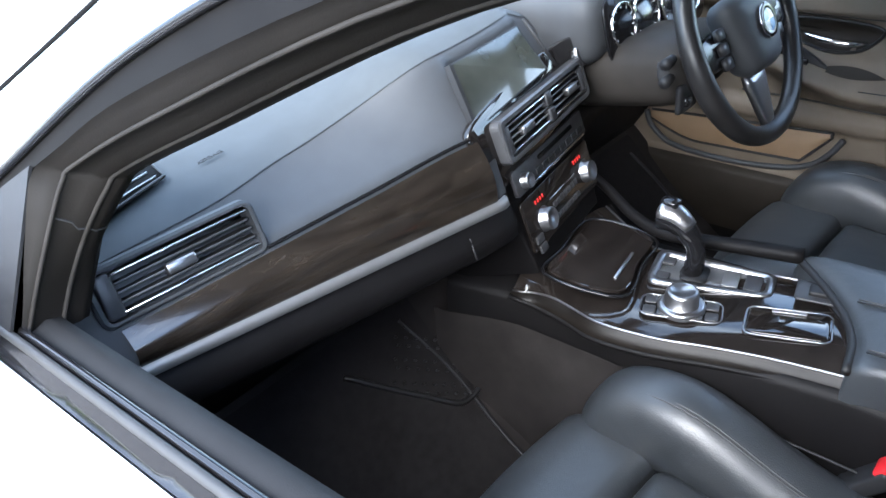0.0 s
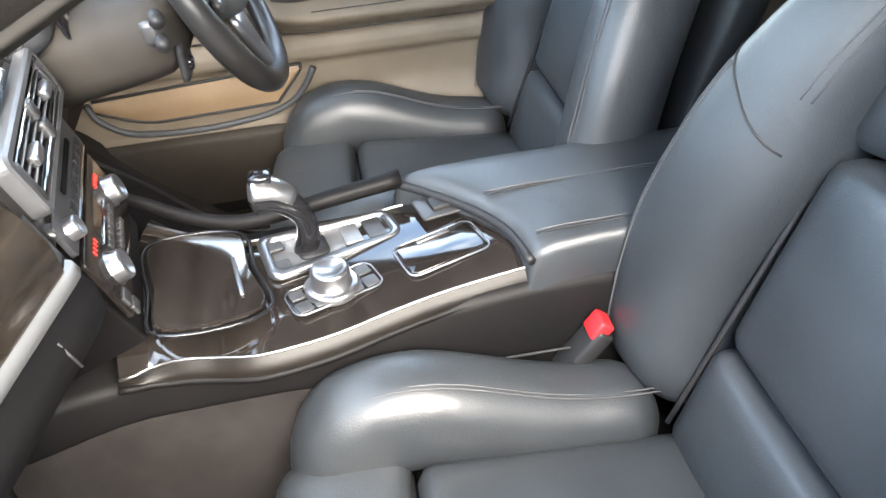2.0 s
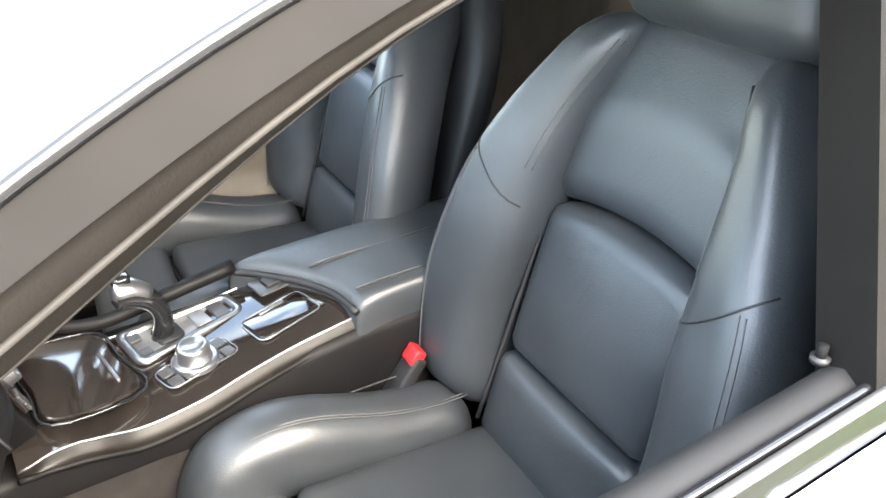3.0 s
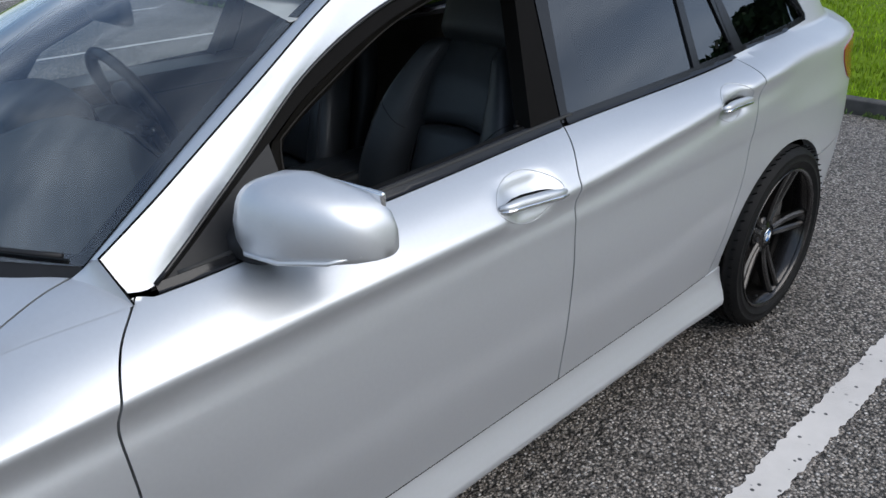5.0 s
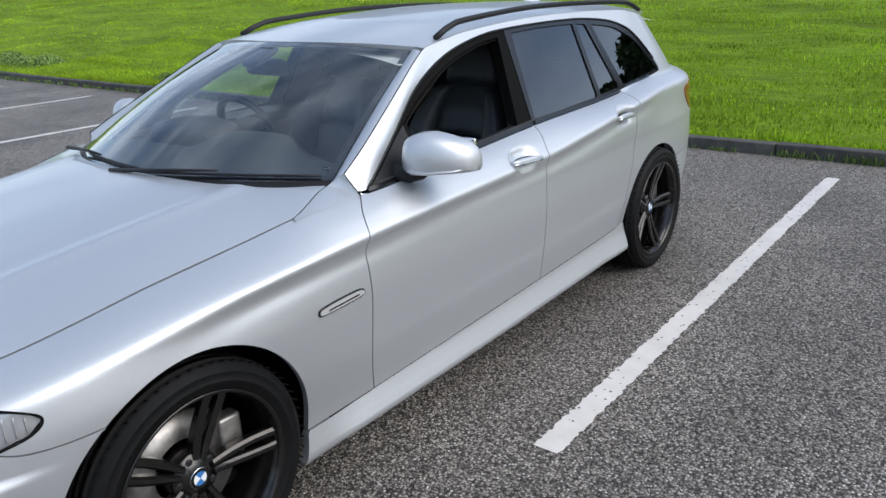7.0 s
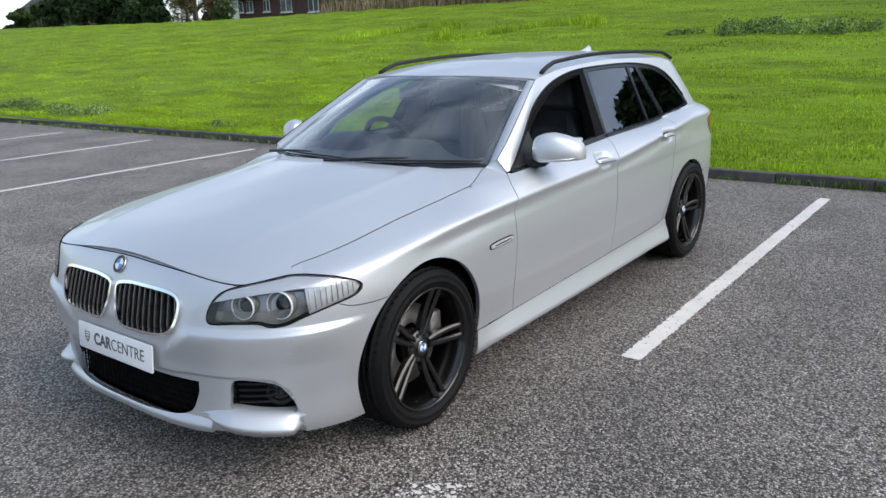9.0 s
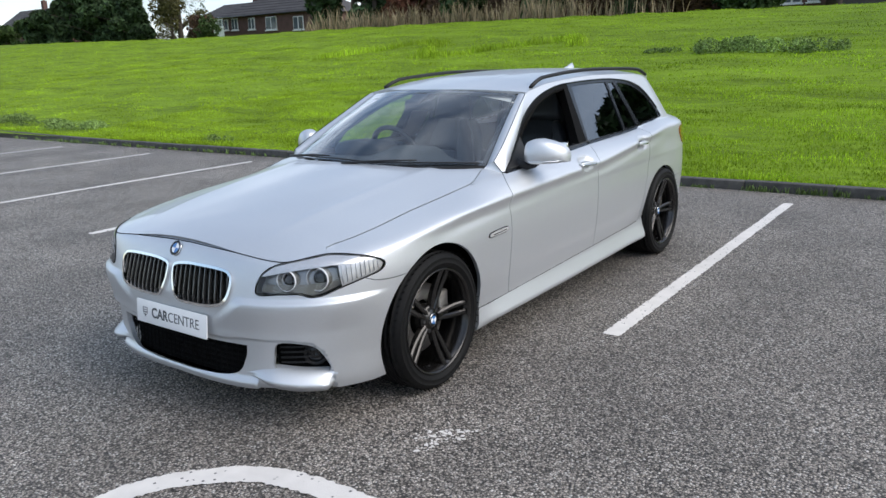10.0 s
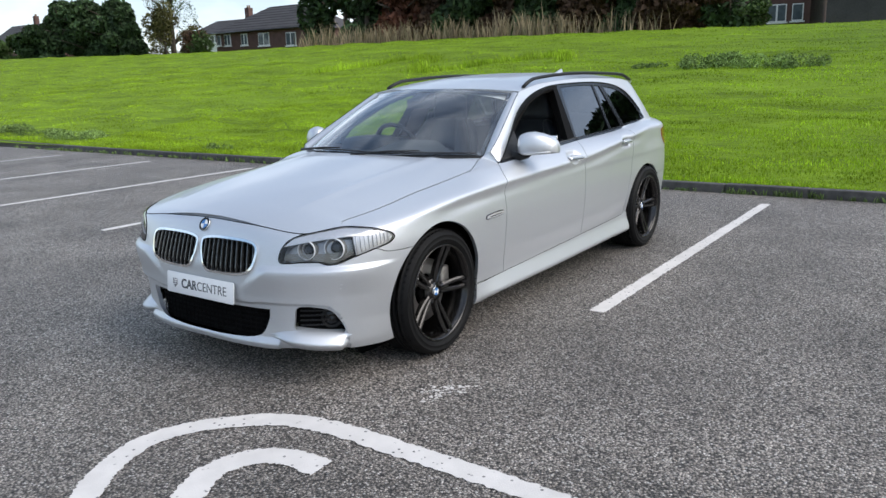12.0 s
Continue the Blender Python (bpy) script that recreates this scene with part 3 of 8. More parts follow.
def screen(s, t):
    """The windscreen: s from side to side (-1 to 1), t from its base to the roof."""
    s, t = np.broadcast_arrays(np.asarray(s, float), np.asarray(t, float))
    a = np.stack([0.732 * s, -0.42 - 0.305 * s * s, 0.987 - 0.008 * s * s], -1)
    b = np.stack([0.575 * s, -1.19 - 0.15 * s * s, 1.364 - 0.036 * s * s], -1)
    p = a + (b - a) * t[..., None]
    return p + np.array([0, 0.35, 0.9]) * (0.035 * np.sin(np.pi * t) * (1 - 0.8 * s ** 4))[..., None]


# ---- the car: outer skin ----
def nose(u, z):
    """The skin across the whole front: past the middle it is the mirror image."""
    u, z = np.broadcast_arrays(np.asarray(u, float), np.asarray(z, float))
    over = u > NOSE_MID
    p = shell(np.where(over, 2 * NOSE_MID - u, u), z)
    p[..., 0] = np.where(over, -p[..., 0], p[..., 0])
    return p


def tail(u, z):
    u, z = np.broadcast_arrays(np.asarray(u, float), np.asarray(z, float))
    over = u < TAIL_MID
    p = shell(np.where(over, 2 * TAIL_MID - u, u), z)
    p[..., 0] = np.where(over, -p[..., 0], p[..., 0])
    return p


NOSE_MID, TAIL_MID = 0.93 * math.pi / 2, TAIL_Y - 0.93 * math.pi / 2


def arc(cu, cz, r, a0, a1, n=40):
    return [(cu + r * math.cos(radians(a0 + (a1 - a0) * k / n)), cz + r * math.sin(radians(a0 + (a1 - a0) * k / n))) for k in range(n + 1)]


def shift(line, du, dz=0.0):
    return [(p[0] + du, p[1] + dz) for p in line]


def belt_line(a, b, dz=0.0, n=40):
    return [(u, float(belt_z(u)) + dz) for u in np.linspace(a, b, n)]


def sill_z(u):
    return 0.289 - (u + 0.68) / 1.87 * 0.050


G2 = 0.0022
GAP_A = smooth_line([(-0.680, 0.290), (-0.664, 0.45), (-0.668, 0.645), (-0.664, 0.80), (-0.698, 0.885), (-0.765, 0.936)])
GAP_B = smooth_line([(-1.760, 0.318), (-1.757, 0.45), (-1.758, 0.57), (-1.763, 0.72), (-1.767, 0.855), (-1.785, 0.905), (-1.852, 0.9735)])
GAP_C = smooth_line([(-2.535, 0.330), (-2.575, 0.45), (-2.606, 0.56), (-2.64, 0.68), (-2.665, 0.82), (-2.68, 0.907), (-2.712, 1.004)])
LAMP = smooth_line([(0.90, 0.620), (0.886, 0.685), (0.827, 0.733), (0.72, 0.757), (0.59, 0.771), (0.456, 0.759), (0.378, 0.733), (0.353, 0.709),
                    (0.383, 0.682), (0.472, 0.661), (0.567, 0.635), (0.631, 0.613), (0.68, 0.609), (0.72, 0.622), (0.80, 0.622)], 6, True)
KIDNEY = smooth_line([(1.430, 0.695), (1.35, 0.709), (1.252, 0.712), (1.095, 0.708), (1.035, 0.692), (1.024, 0.650), (1.056, 0.578), (1.13, 0.547),
                      (1.298, 0.539), (1.386, 0.548), (1.426, 0.60), (1.441, 0.66)], 6, True)
FOG = smooth_line([(0.825, 0.400), (0.70, 0.389), (0.648, 0.345), (0.618, 0.264), (0.724, 0.268), (0.842, 0.284), (0.848, 0.33)], 5, True)
HOOD_FRONT = [(0.59, 0.7735), (0.70, 0.762), (0.80, 0.753), (1.03, 0.777), (1.30, 0.788), (NOSE_MID, 0.790)]
A_EDGE = [(-0.735, 1.000), (-0.90, 1.090), (-1.11, 1.203), (-1.25, 1.280), (-1.335, 1.323)]
DLO_LOW = [(-0.79, 0.937), (-1.10, 0.9495), (-1.41, 0.9605), (-1.87, 0.980), (-2.48, 0.995), (-3.0, 1.022), (-3.33, 1.043)]
DLO_TOP = [(-3.345, 1.062), (-3.30, 1.13), (-3.18, 1.24), (-2.98, 1.322), (-2.70, 1.358), (-2.40, 1.368), (-1.98, 1.364), (-1.73, 1.348),
           (-1.46, 1.297), (-1.22, 1.205), (-1.01, 1.075), (-0.80, 0.944)]
ARCH_F, ARCH_R = (0.003, 0.335, 0.383), (-2.968, 0.332, 0.362)

dlo_low, dlo_top = smooth_line(DLO_LOW), smooth_line(DLO_TOP)
DLO = dlo_low + dlo_top


def cut(poly, p, q, keep_left=True):
    """The part of a polygon on one side of the line from p to q."""
    out = []
    s = lambda r: ((q[0] - p[0]) * (r[1] - p[1]) - (q[1] - p[1]) * (r[0] - p[0])) * (1 if keep_left else -1)
    for a, b in zip(poly, poly[1:] + poly[:1]):
        sa, sb = s(a), s(b)
        if sa >= 0:
            out.append(tuple(a))
        if (sa >= 0) != (sb >= 0):
            t = sa / (sa - sb)
            out.append((a[0] + t * (b[0] - a[0]), a[1] + t * (b[1] - a[1])))
    return out


car = thing("estate_car", "silver metallic estate car with dark alloy wheels, parked in a bay", "car")

OPENING = smooth_line([(-1.078, 1.098), (-1.22, 1.176), (-1.46, 1.268), (-1.70, 1.320), (-1.862, 1.334)], 6) + \
    [(-1.745, 0.985)] + smooth_line([(-1.60, 0.979), (-1.3, 0.966), (-1.078, 0.957)], 4)
GLASS_2 = [(-1.888, 0.995), (-1.976, 1.343)] + smooth_line([(-2.1, 1.347), (-2.3, 1.349), (-2.528, 1.345)], 4) + [(-2.492, 1.008)]
GLASS_3 = [(-2.528, 1.012), (-2.562, 1.343), (-2.652, 1.336), (-2.735, 1.020)]
GLASS_4 = [(-2.80, 1.026), (-2.715, 1.331)] + smooth_line([(-2.84, 1.318), (-2.97, 1.292), (-3.14, 1.212), (-3.26, 1.115), (-3.315, 1.058)], 5)


def wheel(cx, out):
    """A dark five-double-spoke alloy wheel with tyre, brake and badge; out is -1 on the car's left."""
    wh = [None]
    r_t = 0.338
    prof = [(0.250, 0.105), (0.262, 0.118), (0.281, 0.1235), (0.283, 0.1255), (0.286, 0.1255), (0.288, 0.124), (0.306, 0.1225), (0.308, 0.1240), (0.311, 0.1235), (0.313, 0.1205), (0.326, 0.113), (0.334, 0.098), (0.338, 0.080)]
    for k in range(-3, 4):          # tread with four grooves
        c = k * 0.0245
        prof += [(r_t, -c + 0.0085), (r_t, -c - 0.0085), (r_t - 0.006, -c - 0.0095), (r_t - 0.006, -c - 0.0145)] if k < 3 else [(r_t, -c + 0.0085), (r_t, -c - 0.0085)]
    prof += [(0.334, -0.098), (0.326, -0.113), (0.310, -0.122), (0.285, -0.124), (0.262, -0.118), (0.250, -0.105)]
    bm = lathe([(r, a * out) for r, a in prof], 96)
    wh = part("wheel", bm, RUBBER, car, "black low-profile tyre on a dark alloy wheel")
    sipes = []
    for k in range(64):             # cuts across the tread's shoulder
        a = 2 * math.pi * k / 64
        for q in (1, -1):
            sipes.append(box(0.036, 0.0035, 0.004, (0, 0, 0), 0, 1, Matrix.Rotation(a, 4, "X") @ Matrix.Translation((q * 0.100, 0, 0.3315)) @ Matrix.Rotation(radians(-26 * q), 4, "Y") @ Matrix.Rotation(radians(16), 4, "Z")))
    tagged(part("tread_cut", joined(*sipes), GAPDARK, wh, smooth=False), kind="stuff")
    s = out
    rim = [(0.252, 0.118), (0.258, 0.122), (0.260, 0.116), (0.255, 0.108), (0.248, 0.100), (0.240, 0.080), (0.235, 0.02), (0.238, -0.09), (0.250, -0.115)]
    part("rim_barrel", lathe([(r, s * a) for r, a in rim], 72), ALLOY, wh)
    part("rim_lip", lathe([(0.246, s * 0.106), (0.249, s * 0.1175), (0.257, s * 0.1195), (0.259, s * 0.113)], 72), ALLOY, wh, "polished dark rim lip")
    for i in range(5):
        for sd in (-1, 1):
            bm = bmesh.new()
            rings = []
            for k in range(9):
                t = k / 8
                r = 0.052 + 0.200 * t
                off = sd * (0.0115 + 0.0125 * math.sin(math.pi * min(1.0, 0.62 * t)) ** 1.1)
                dep = 0.068 + 0.034 * t ** 1.6
                w = 0.0095 + 0.0042 * math.sin(math.pi * (0.08 + 0.80 * t)) + 0.004 * t ** 8
                h = 0.034 - 0.016 * t
                sec = [(-w, -h), (-w * 0.98, -0.004), (-w * 0.45 - sd * 0.001, 0.0025), (w * 0.45 - sd * 0.001, 0.0025), (w * 0.98, -0.004), (w, -h)]
                rings.append([bm.verts.new((s * (dep + y), r, off + x)) for x, y in sec])
            for r0, r1 in zip(rings, rings[1:]):
                for k in range(5):
                    bm.faces.new((r0[k], r0[k + 1], r1[k + 1], r1[k]))
                bm.faces.new((r0[5], r0[0], r1[0], r1[5]))
            bm.faces.new(rings[0])
            bm.faces.new(rings[-1])
            bmesh.ops.recalc_face_normals(bm, faces=bm.faces)
            bmesh.ops.rotate(bm, cent=(0, 0, 0), matrix=Matrix.Rotation(radians(72 * i + 36), 3, "X"), verts=bm.verts)
            part("spoke", bm, ALLOY, wh, smooth=False)
    part("hub", lathe([(0.0, s * 0.072), (0.036, s * 0.072), (0.042, s * 0.066), (0.070, s * 0.060), (0.074, s * 0.050), (0.072, s * 0.0)][::-1], 40), ALLOY, wh)
    for i in range(5):
        a = radians(72 * i + 72)
        m = Matrix.Translation((s * 0.050, 0.055 * math.cos(a), 0.055 * math.sin(a)))
        bm = lathe([(0.0115, s * 0.0), (0.0115, s * 0.014), (0.008, s * 0.016), (0.0, s * 0.016)], 6)
        bmesh.ops.transform(bm, matrix=m, verts=bm.verts)
        part("wheel_bolt", bm, BLACK, wh, smooth=False)
    badge(wh, Matrix.Translation((s * 0.074, 0, 0)) @ Matrix.Rotation(radians(90 * s), 4, "Y") @ Matrix.Rotation(radians(35), 4, "Z"), 0.030)
    part("brake_disc", lathe([(0.09, s * 0.004), (0.172, s * 0.004), (0.172, s * -0.02), (0.09, s * -0.02)], 48), STEEL, wh)
    cal = box(0.05, 0.075, 0.15, (s * 0.012, -0.145, 0.03), 0.012, 3)
    part("brake_caliper", cal, STEEL, wh, "grey brake caliper")
    part("valve", tube([(s * 0.10, 0.10, -0.20), (s * 0.115, 0.098, -0.194)], 0.004, 8), BLACK, wh)
    wh.location = cx
    return wh


def badge(parent, m, r):
    """A round badge: black ring, quarters in blue and white."""
    ring = lathe([(r, 0.0), (r, 0.003), (r * 0.96, 0.004), (r * 0.70, 0.004), (r * 0.66, 0.003)], 40, "z")
    bmesh.ops.transform(ring, matrix=m, verts=ring.verts)
    part("badge_ring", ring, GLOSS, parent, "round badge with a black ring")
    for k in range(4):
        pts = [(0, 0)] + [(r * 0.67 * math.cos(radians(90 * k + 90 * j / 8)), r * 0.67 * math.sin(radians(90 * k + 90 * j / 8))) for j in range(9)]
        part("badge_quarter", slab(pts, 0.0035, m), BLUE if k % 2 else WHITE, parent, smooth=False)
    rim = lathe([(r * 1.0, 0.0), (r * 1.05, 0.0), (r * 1.05, 0.003), (r * 1.0, 0.0042)], 40, "z")
    bmesh.ops.transform(rim, matrix=m, verts=rim.verts)
    part("badge_rim", rim, CHROME, parent)


def on_skin(u, z, up=0.0):
    """A matrix on the nose or side: its z points out of the skin, its x along u."""
    e = 1e-3
    p = nose(np.array([u]), np.array([z]))[0]
    du = (nose(np.array([u + e]), np.array([z])) - nose(np.array([u - e]), np.array([z])))[0]
    dz = (nose(np.array([u]), np.array([z + e])) - nose(np.array([u]), np.array([z - e])))[0]
    x = Vector(du).normalized()
    n = -x.cross(Vector(dz)).normalized()
    y = n.cross(x)
    return Matrix((( x.x, y.x, n.x, p[0] + n.x * up), (x.y, y.y, n.y, p[1] + n.y * up), (x.z, y.z, n.z, p[2] + n.z * up), (0, 0, 0, 1)))


def side_normal(u, z):
    """The direction out of the car's left skin."""
    e = 2e-3
    du = shell(np.array([u + e]), np.array([z]))[0] - shell(np.array([u - e]), np.array([z]))[0]
    dz = shell(np.array([u]), np.array([z + e]))[0] - shell(np.array([u]), np.array([z - e]))[0]
    n = np.cross(dz, du)
    n = n / np.linalg.norm(n)
    return n if n[0] < 0 else -n


def side_panels(sd):
    """The sheet metal, frames and glass of one side; sd 1 is the car's left."""
    kw = dict(parent=car, side=sd, flip=-1)
    # wing
    top = belt_line(-0.757, 0.585, -0.001, 60)
    lamp_edge = [p for p in grown(LAMP, 0.0014)]
    k0 = min(range(len(lamp_edge)), key=lambda i: (lamp_edge[i][0] - 0.585) ** 2 + (lamp_edge[i][1] - 0.774) ** 2)
    k1 = min(range(len(lamp_edge)), key=lambda i: (lamp_edge[i][0] - 0.455) ** 2 + (lamp_edge[i][1] - 0.662) ** 2)
    edge = lamp_edge[k0:k1 + 1]
    cutline = smooth_line([(0.450, 0.662), (0.405, 0.645), (0.354, 0.638), (0.29, 0.636), (0.236, 0.637)], 5)
    a1 = math.degrees(math.atan2(0.637 - ARCH_F[1], 0.236 - ARCH_F[0]))
    wing_arch = arc(*ARCH_F, a1, 187)
    wing = shift(GAP_A, G2) + top + edge + shift(cutline, 0, 0.002) + wing_arch + [(-0.42, 0.2885), (-0.60, 0.2895)]
    panel("front_wing", shell, wing, (), 0.009, PAINT, thick=0.02, label="silver front wing", **kw)
    # doors
    f_top = [(u, z - 0.004) for u, z in belt_line(-0.79, -1.835, 0.0)]
    low_f = [(u, sill_z(u) + 0.003) for u in np.linspace(-1.74, -0.70, 20)]
    fd = panel("front_door", shell, shift(GAP_A, -G2) + f_top + shift(GAP_B, G2)[::-1] + low_f, (), 0.009, PAINT, thick=0.02, label="silver front door, its window lowered" if sd > 0 else "silver front door", **kw)
    r_top = [(u, z - 0.004) for u, z in belt_line(-1.872, -2.69, 0.0)]
    low_r = [(u, sill_z(u) + 0.003) for u in np.linspace(-2.50, -1.80, 15)]
    rd = panel("rear_door", shell, shift(GAP_B, -G2) + r_top + shift(GAP_C, G2)[::-1] + low_r, (), 0.009, PAINT, thick=0.02, label="silver rear door", **kw)
    # side frame with A pillar, roof rail and rear quarter
    roof_line = [(y, float(roof_edge(y)[1])) for y in np.linspace(-1.38, -3.72, 40)]
    # the belt under the doors' windows is open: keep the frame above and behind it
    outer = [(-0.757, 0.9445)] + smooth_line(A_EDGE) + roof_line + [(-3.72, 0.605), (-3.232, 0.585)] + arc(*ARCH_R, 136, 1, 40) + [(-2.56, 0.334)] + \
        [p for p in shift(GAP_C, -G2) if p[1] < 1.0] + [(-2.71, 1.004)] + [p for p in dlo_low if p[0] < -2.72] + [tuple(p) for p in dlo_top] + [(-0.782, 0.9405)]
    line_a, line_d = np.array(smooth_line(A_EDGE) + roof_line), np.array(sorted(tuple(map(float, p)) for p in dlo_top))

    def pillar_skin(u, z):
        """The skin with a rounded front pillar."""
        p = shell(u, z)
        za = np.interp(-u, -line_a[:, 0], line_a[:, 1])
        zd = np.interp(u, line_d[:, 0], line_d[:, 1])
        k = np.clip((za - z) / np.maximum(za - zd, 0.02), 0, 1)
        bulge = 0.0085 * 4 * k * (1 - k) * (1 - step01(-u, 1.10, 1.42)) * step01(-u, 0.76, 0.84)
        return p + np.stack([-0.9 * bulge, 0 * bulge, 0.45 * bulge], -1)
    panel("side_frame", pillar_skin, outer, (), 0.009, PAINT, thick=0.02, label="silver roof pillar and rear quarter", **kw)
    # bright strip between the windscreen and the pillar, with its joint
    edge = np.array(smooth_line(A_EDGE, 8))
    outer_e = shell(edge[:, 0], edge[:, 1])
    tt = np.linspace(0, 1, len(edge))
    inner_e = screen(np.full(len(edge), -1.0), tt)
    V = []
    for a, b in zip(inner_e, outer_e):
        for k in range(6):
            q = a + (b - a) * k / 5 + np.array([-0.3, 0.35, 0.9]) * 0.007 * math.sin(math.pi * k / 5)
            V.append((sd * q[0], q[1], q[2]))
    raw("pillar_strip", V, grid_faces(len(edge), 6), PAINT, car, "silver strip beside the windscreen")
    part("pillar_joint", tube([(sd * (p[0] - 0.0005), p[1] + 0.001, p[2] + 0.002) for p in outer_e], 0.0019, 6), GAPDARK, car)
    # corner of the wing between bonnet and pillar
    ou = np.linspace(-0.50, -0.757, 12)
    oe = shell(ou, belt_z(ou) - 0.005) + np.array([-0.0012, 0, 0.0])
    ie = np.array(smooth_line(CORNER, 4))
    ie = ie[np.round(np.linspace(0, len(ie) - 1, 12)).astype(int)]
    V, NN = [], []
    for (x, y), b in zip(ie, oe):
        a = np.array([x - 0.003, y, float(hood_z(x, y))])
        for k in range(6):
            q = a + (b - a) * k / 5
            V.append((sd * q[0], q[1], q[2] + 0.006 * math.sin(math.pi * k / 5)))
            n = np.array([-0.10, 0.12, 0.98]) * (1 - k / 5) + side_normal(b[1], float(belt_z(b[1])) - 0.010) * (k / 5)
            n /= np.linalg.norm(n)
            NN.append((sd * n[0], n[1], n[2]))
    base = [(ie[-1][0] - 0.003, ie[-1][1], float(hood_z(*ie[-1]))), tuple(inner_e[0]), tuple(outer_e[0]), tuple(oe[-1])]
    raw("wing_corner", V, grid_faces(12, 6), PAINT, car, "silver wing corner at the windscreen", True, NN)
    c0, c1, c2, c3 = (np.array(p) for p in base)
    V = []
    for i in range(7):
        for k in range(6):
            lo, hi = c0 + (c3 - c0) * k / 5, c1 + (c2 - c1) * k / 5
            q = lo + (hi - lo) * i / 6
            V.append((sd * q[0], q[1], q[2] + 0.006 * math.sin(math.pi * k / 5)))
    raw("pillar_base", V, grid_faces(7, 6), PAINT, car)
    part("wing_joint", tube([(sd * q[0], q[1], q[2] + 0.0015) for q in (np.array(outer_e[0]) + (np.array(oe[-1]) - outer_e[0]) * t for t in np.linspace(0.0, 1, 6))], 0.0018, 6), GAPDARK, car)
    # sill
    sp = [(-0.384, 0.284)] + [(u, sill_z(u)) for u in np.linspace(-0.45, -2.57, 30)] + [(-2.612, 0.342), (-2.622, 0.25), (-2.610, 0.168)] + [(-1.5, 0.162), (-0.42, 0.168)] + arc(ARCH_F[0], ARCH_F[1], 0.383, 205, 189, 8)
    flare = table([0.14, 0.168, 0.182, 0.198, 0.208, 0.225, 0.26, 0.30, 0.36], [-0.050, -0.015, 0.011, 0.022, 0.0225, 0.018, 0.007, -0.003, -0.008])

    def skirt_skin(u, z):
        """The skirt: its upper face leans out to an edge, below which it turns under the car."""
        u, z = np.broadcast_arrays(np.asarray(u, float), np.asarray(z, float))
        end = step01(-u, 0.40, 0.62)
        w = side_w(u, np.full(u.shape, 0.31)) + flare(z - 0.012 * step01(-u, 1.2, 2.6)) * (0.45 + 0.55 * end) + 0.012 * step01(-u, 2.30, 2.60)
        return np.stack([-w, u, z], -1)
    panel("side_skirt", skirt_skin, sp, (), 0.007, PAINT, thick=0.03, label="silver side skirt", **kw)
    part("sill_joint", tube([(sd * p[0], p[1], p[2]) for p in (shell(np.array([u]), np.array([sill_z(u) + 0.0015]))[0] + np.array([0.001, 0, 0]) for u in np.linspace(-0.47, -2.52, 30))], 0.0019, 6), GAPDARK, car)
    # black window frames
    b0, b1 = (-1.853, 0.97), (-1.926, 1.37)
    c0, c1 = (-2.745, 0.99), (-2.688, 1.37)
    front = cut([tuple(p) for p in DLO], (b0[0] + 0.003, b0[1]), (b1[0] + 0.003, b1[1]), False)
    rest = cut([tuple(p) for p in DLO], (b0[0] - 0.003, b0[1]), (b1[0] - 0.003, b1[1]), True)
    rear = cut(rest, (c0[0] + 0.002, c0[1]), (c1[0] + 0.002, c1[1]), False)
    quarter = cut(rest, (c0[0] - 0.002, c0[1]), (c1[0] - 0.002, c1[1]), True)
    kf = dict(side=sd, flip=-1, cell=0.008, material=GLOSS, off=-0.002)
    panel("window_frame", shell, front, (OPENING,), parent=fd, thick=0.05, label="black door window frame", **{**kf, "material": SATINFRAME})
    panel("window_frame", shell, rear, (GLASS_2, GLASS_3), parent=rd, thick=0.02, label="black door window frame", **kf)
    panel("quarter_window_frame", shell, quarter, (GLASS_4,), parent=car, thick=0.02, **kf)
    kg = dict(side=sd, flip=-1, cell=0.03, off=-0.008, thick=0)
    for poly, own in ((GLASS_2, rd), (GLASS_3, rd), (GLASS_4, car)):
        g = panel("side_window", shell, grown(poly, 0.006), parent=own, material=PRIVACY, label="dark tinted side window", **kg)
    if sd < 0:
        g = panel("side_window", shell, grown(OPENING, 0.006), parent=fd, material=WINDSCREEN, label="clear side window", **kg)
        g.visible_shadow = False
    # bright outer belt seal
    seal = [(u, z - 0.003) for u, z in belt_line(-0.80, -1.848)] + [(u, z + 0.012) for u, z in belt_line(-1.848, -0.80)]
    panel("belt_seal", shell, seal, (), 0.006, GLOSS, fd, side=sd, flip=-1, off=0.003, thick=0.012)
    seal = [(u, z - 0.003) for u, z in belt_line(-1.872, -2.72)] + [(u, z + 0.012) for u, z in belt_line(-2.72, -1.872)]
    panel("belt_seal", shell, seal, (), 0.006, GLOSS, rd, side=sd, flip=-1, off=0.003, thick=0.012)
    up = [tuple(p) for p in dlo_top if p[0] > -3.32]
    line = [shell(np.array([p[0]]), np.array([p[1]]))[0] for p in up]
    part("window_surround", tube([(sd * p[0], p[1], p[2]) for p in line], 0.005, 6), GLOSS, car, "black bead round the side windows")
    # handles
    for own, y0, y1, z0 in ((fd, -1.507, -1.712, 0.884), (rd, -2.420, -2.622, 0.916)):
        m = [shell(np.array([y]), np.array([z0 + 0.012 * (0.5 - (y - y0) / (y1 - y0))]))[0] for y in np.linspace(y0, y1, 9)]
        lift = [0.004, 0.017, 0.024, 0.027, 0.028, 0.027, 0.024, 0.016, 0.004]
        rad = [0.006, 0.010, 0.0125, 0.0135, 0.0135, 0.0135, 0.0125, 0.010, 0.006]
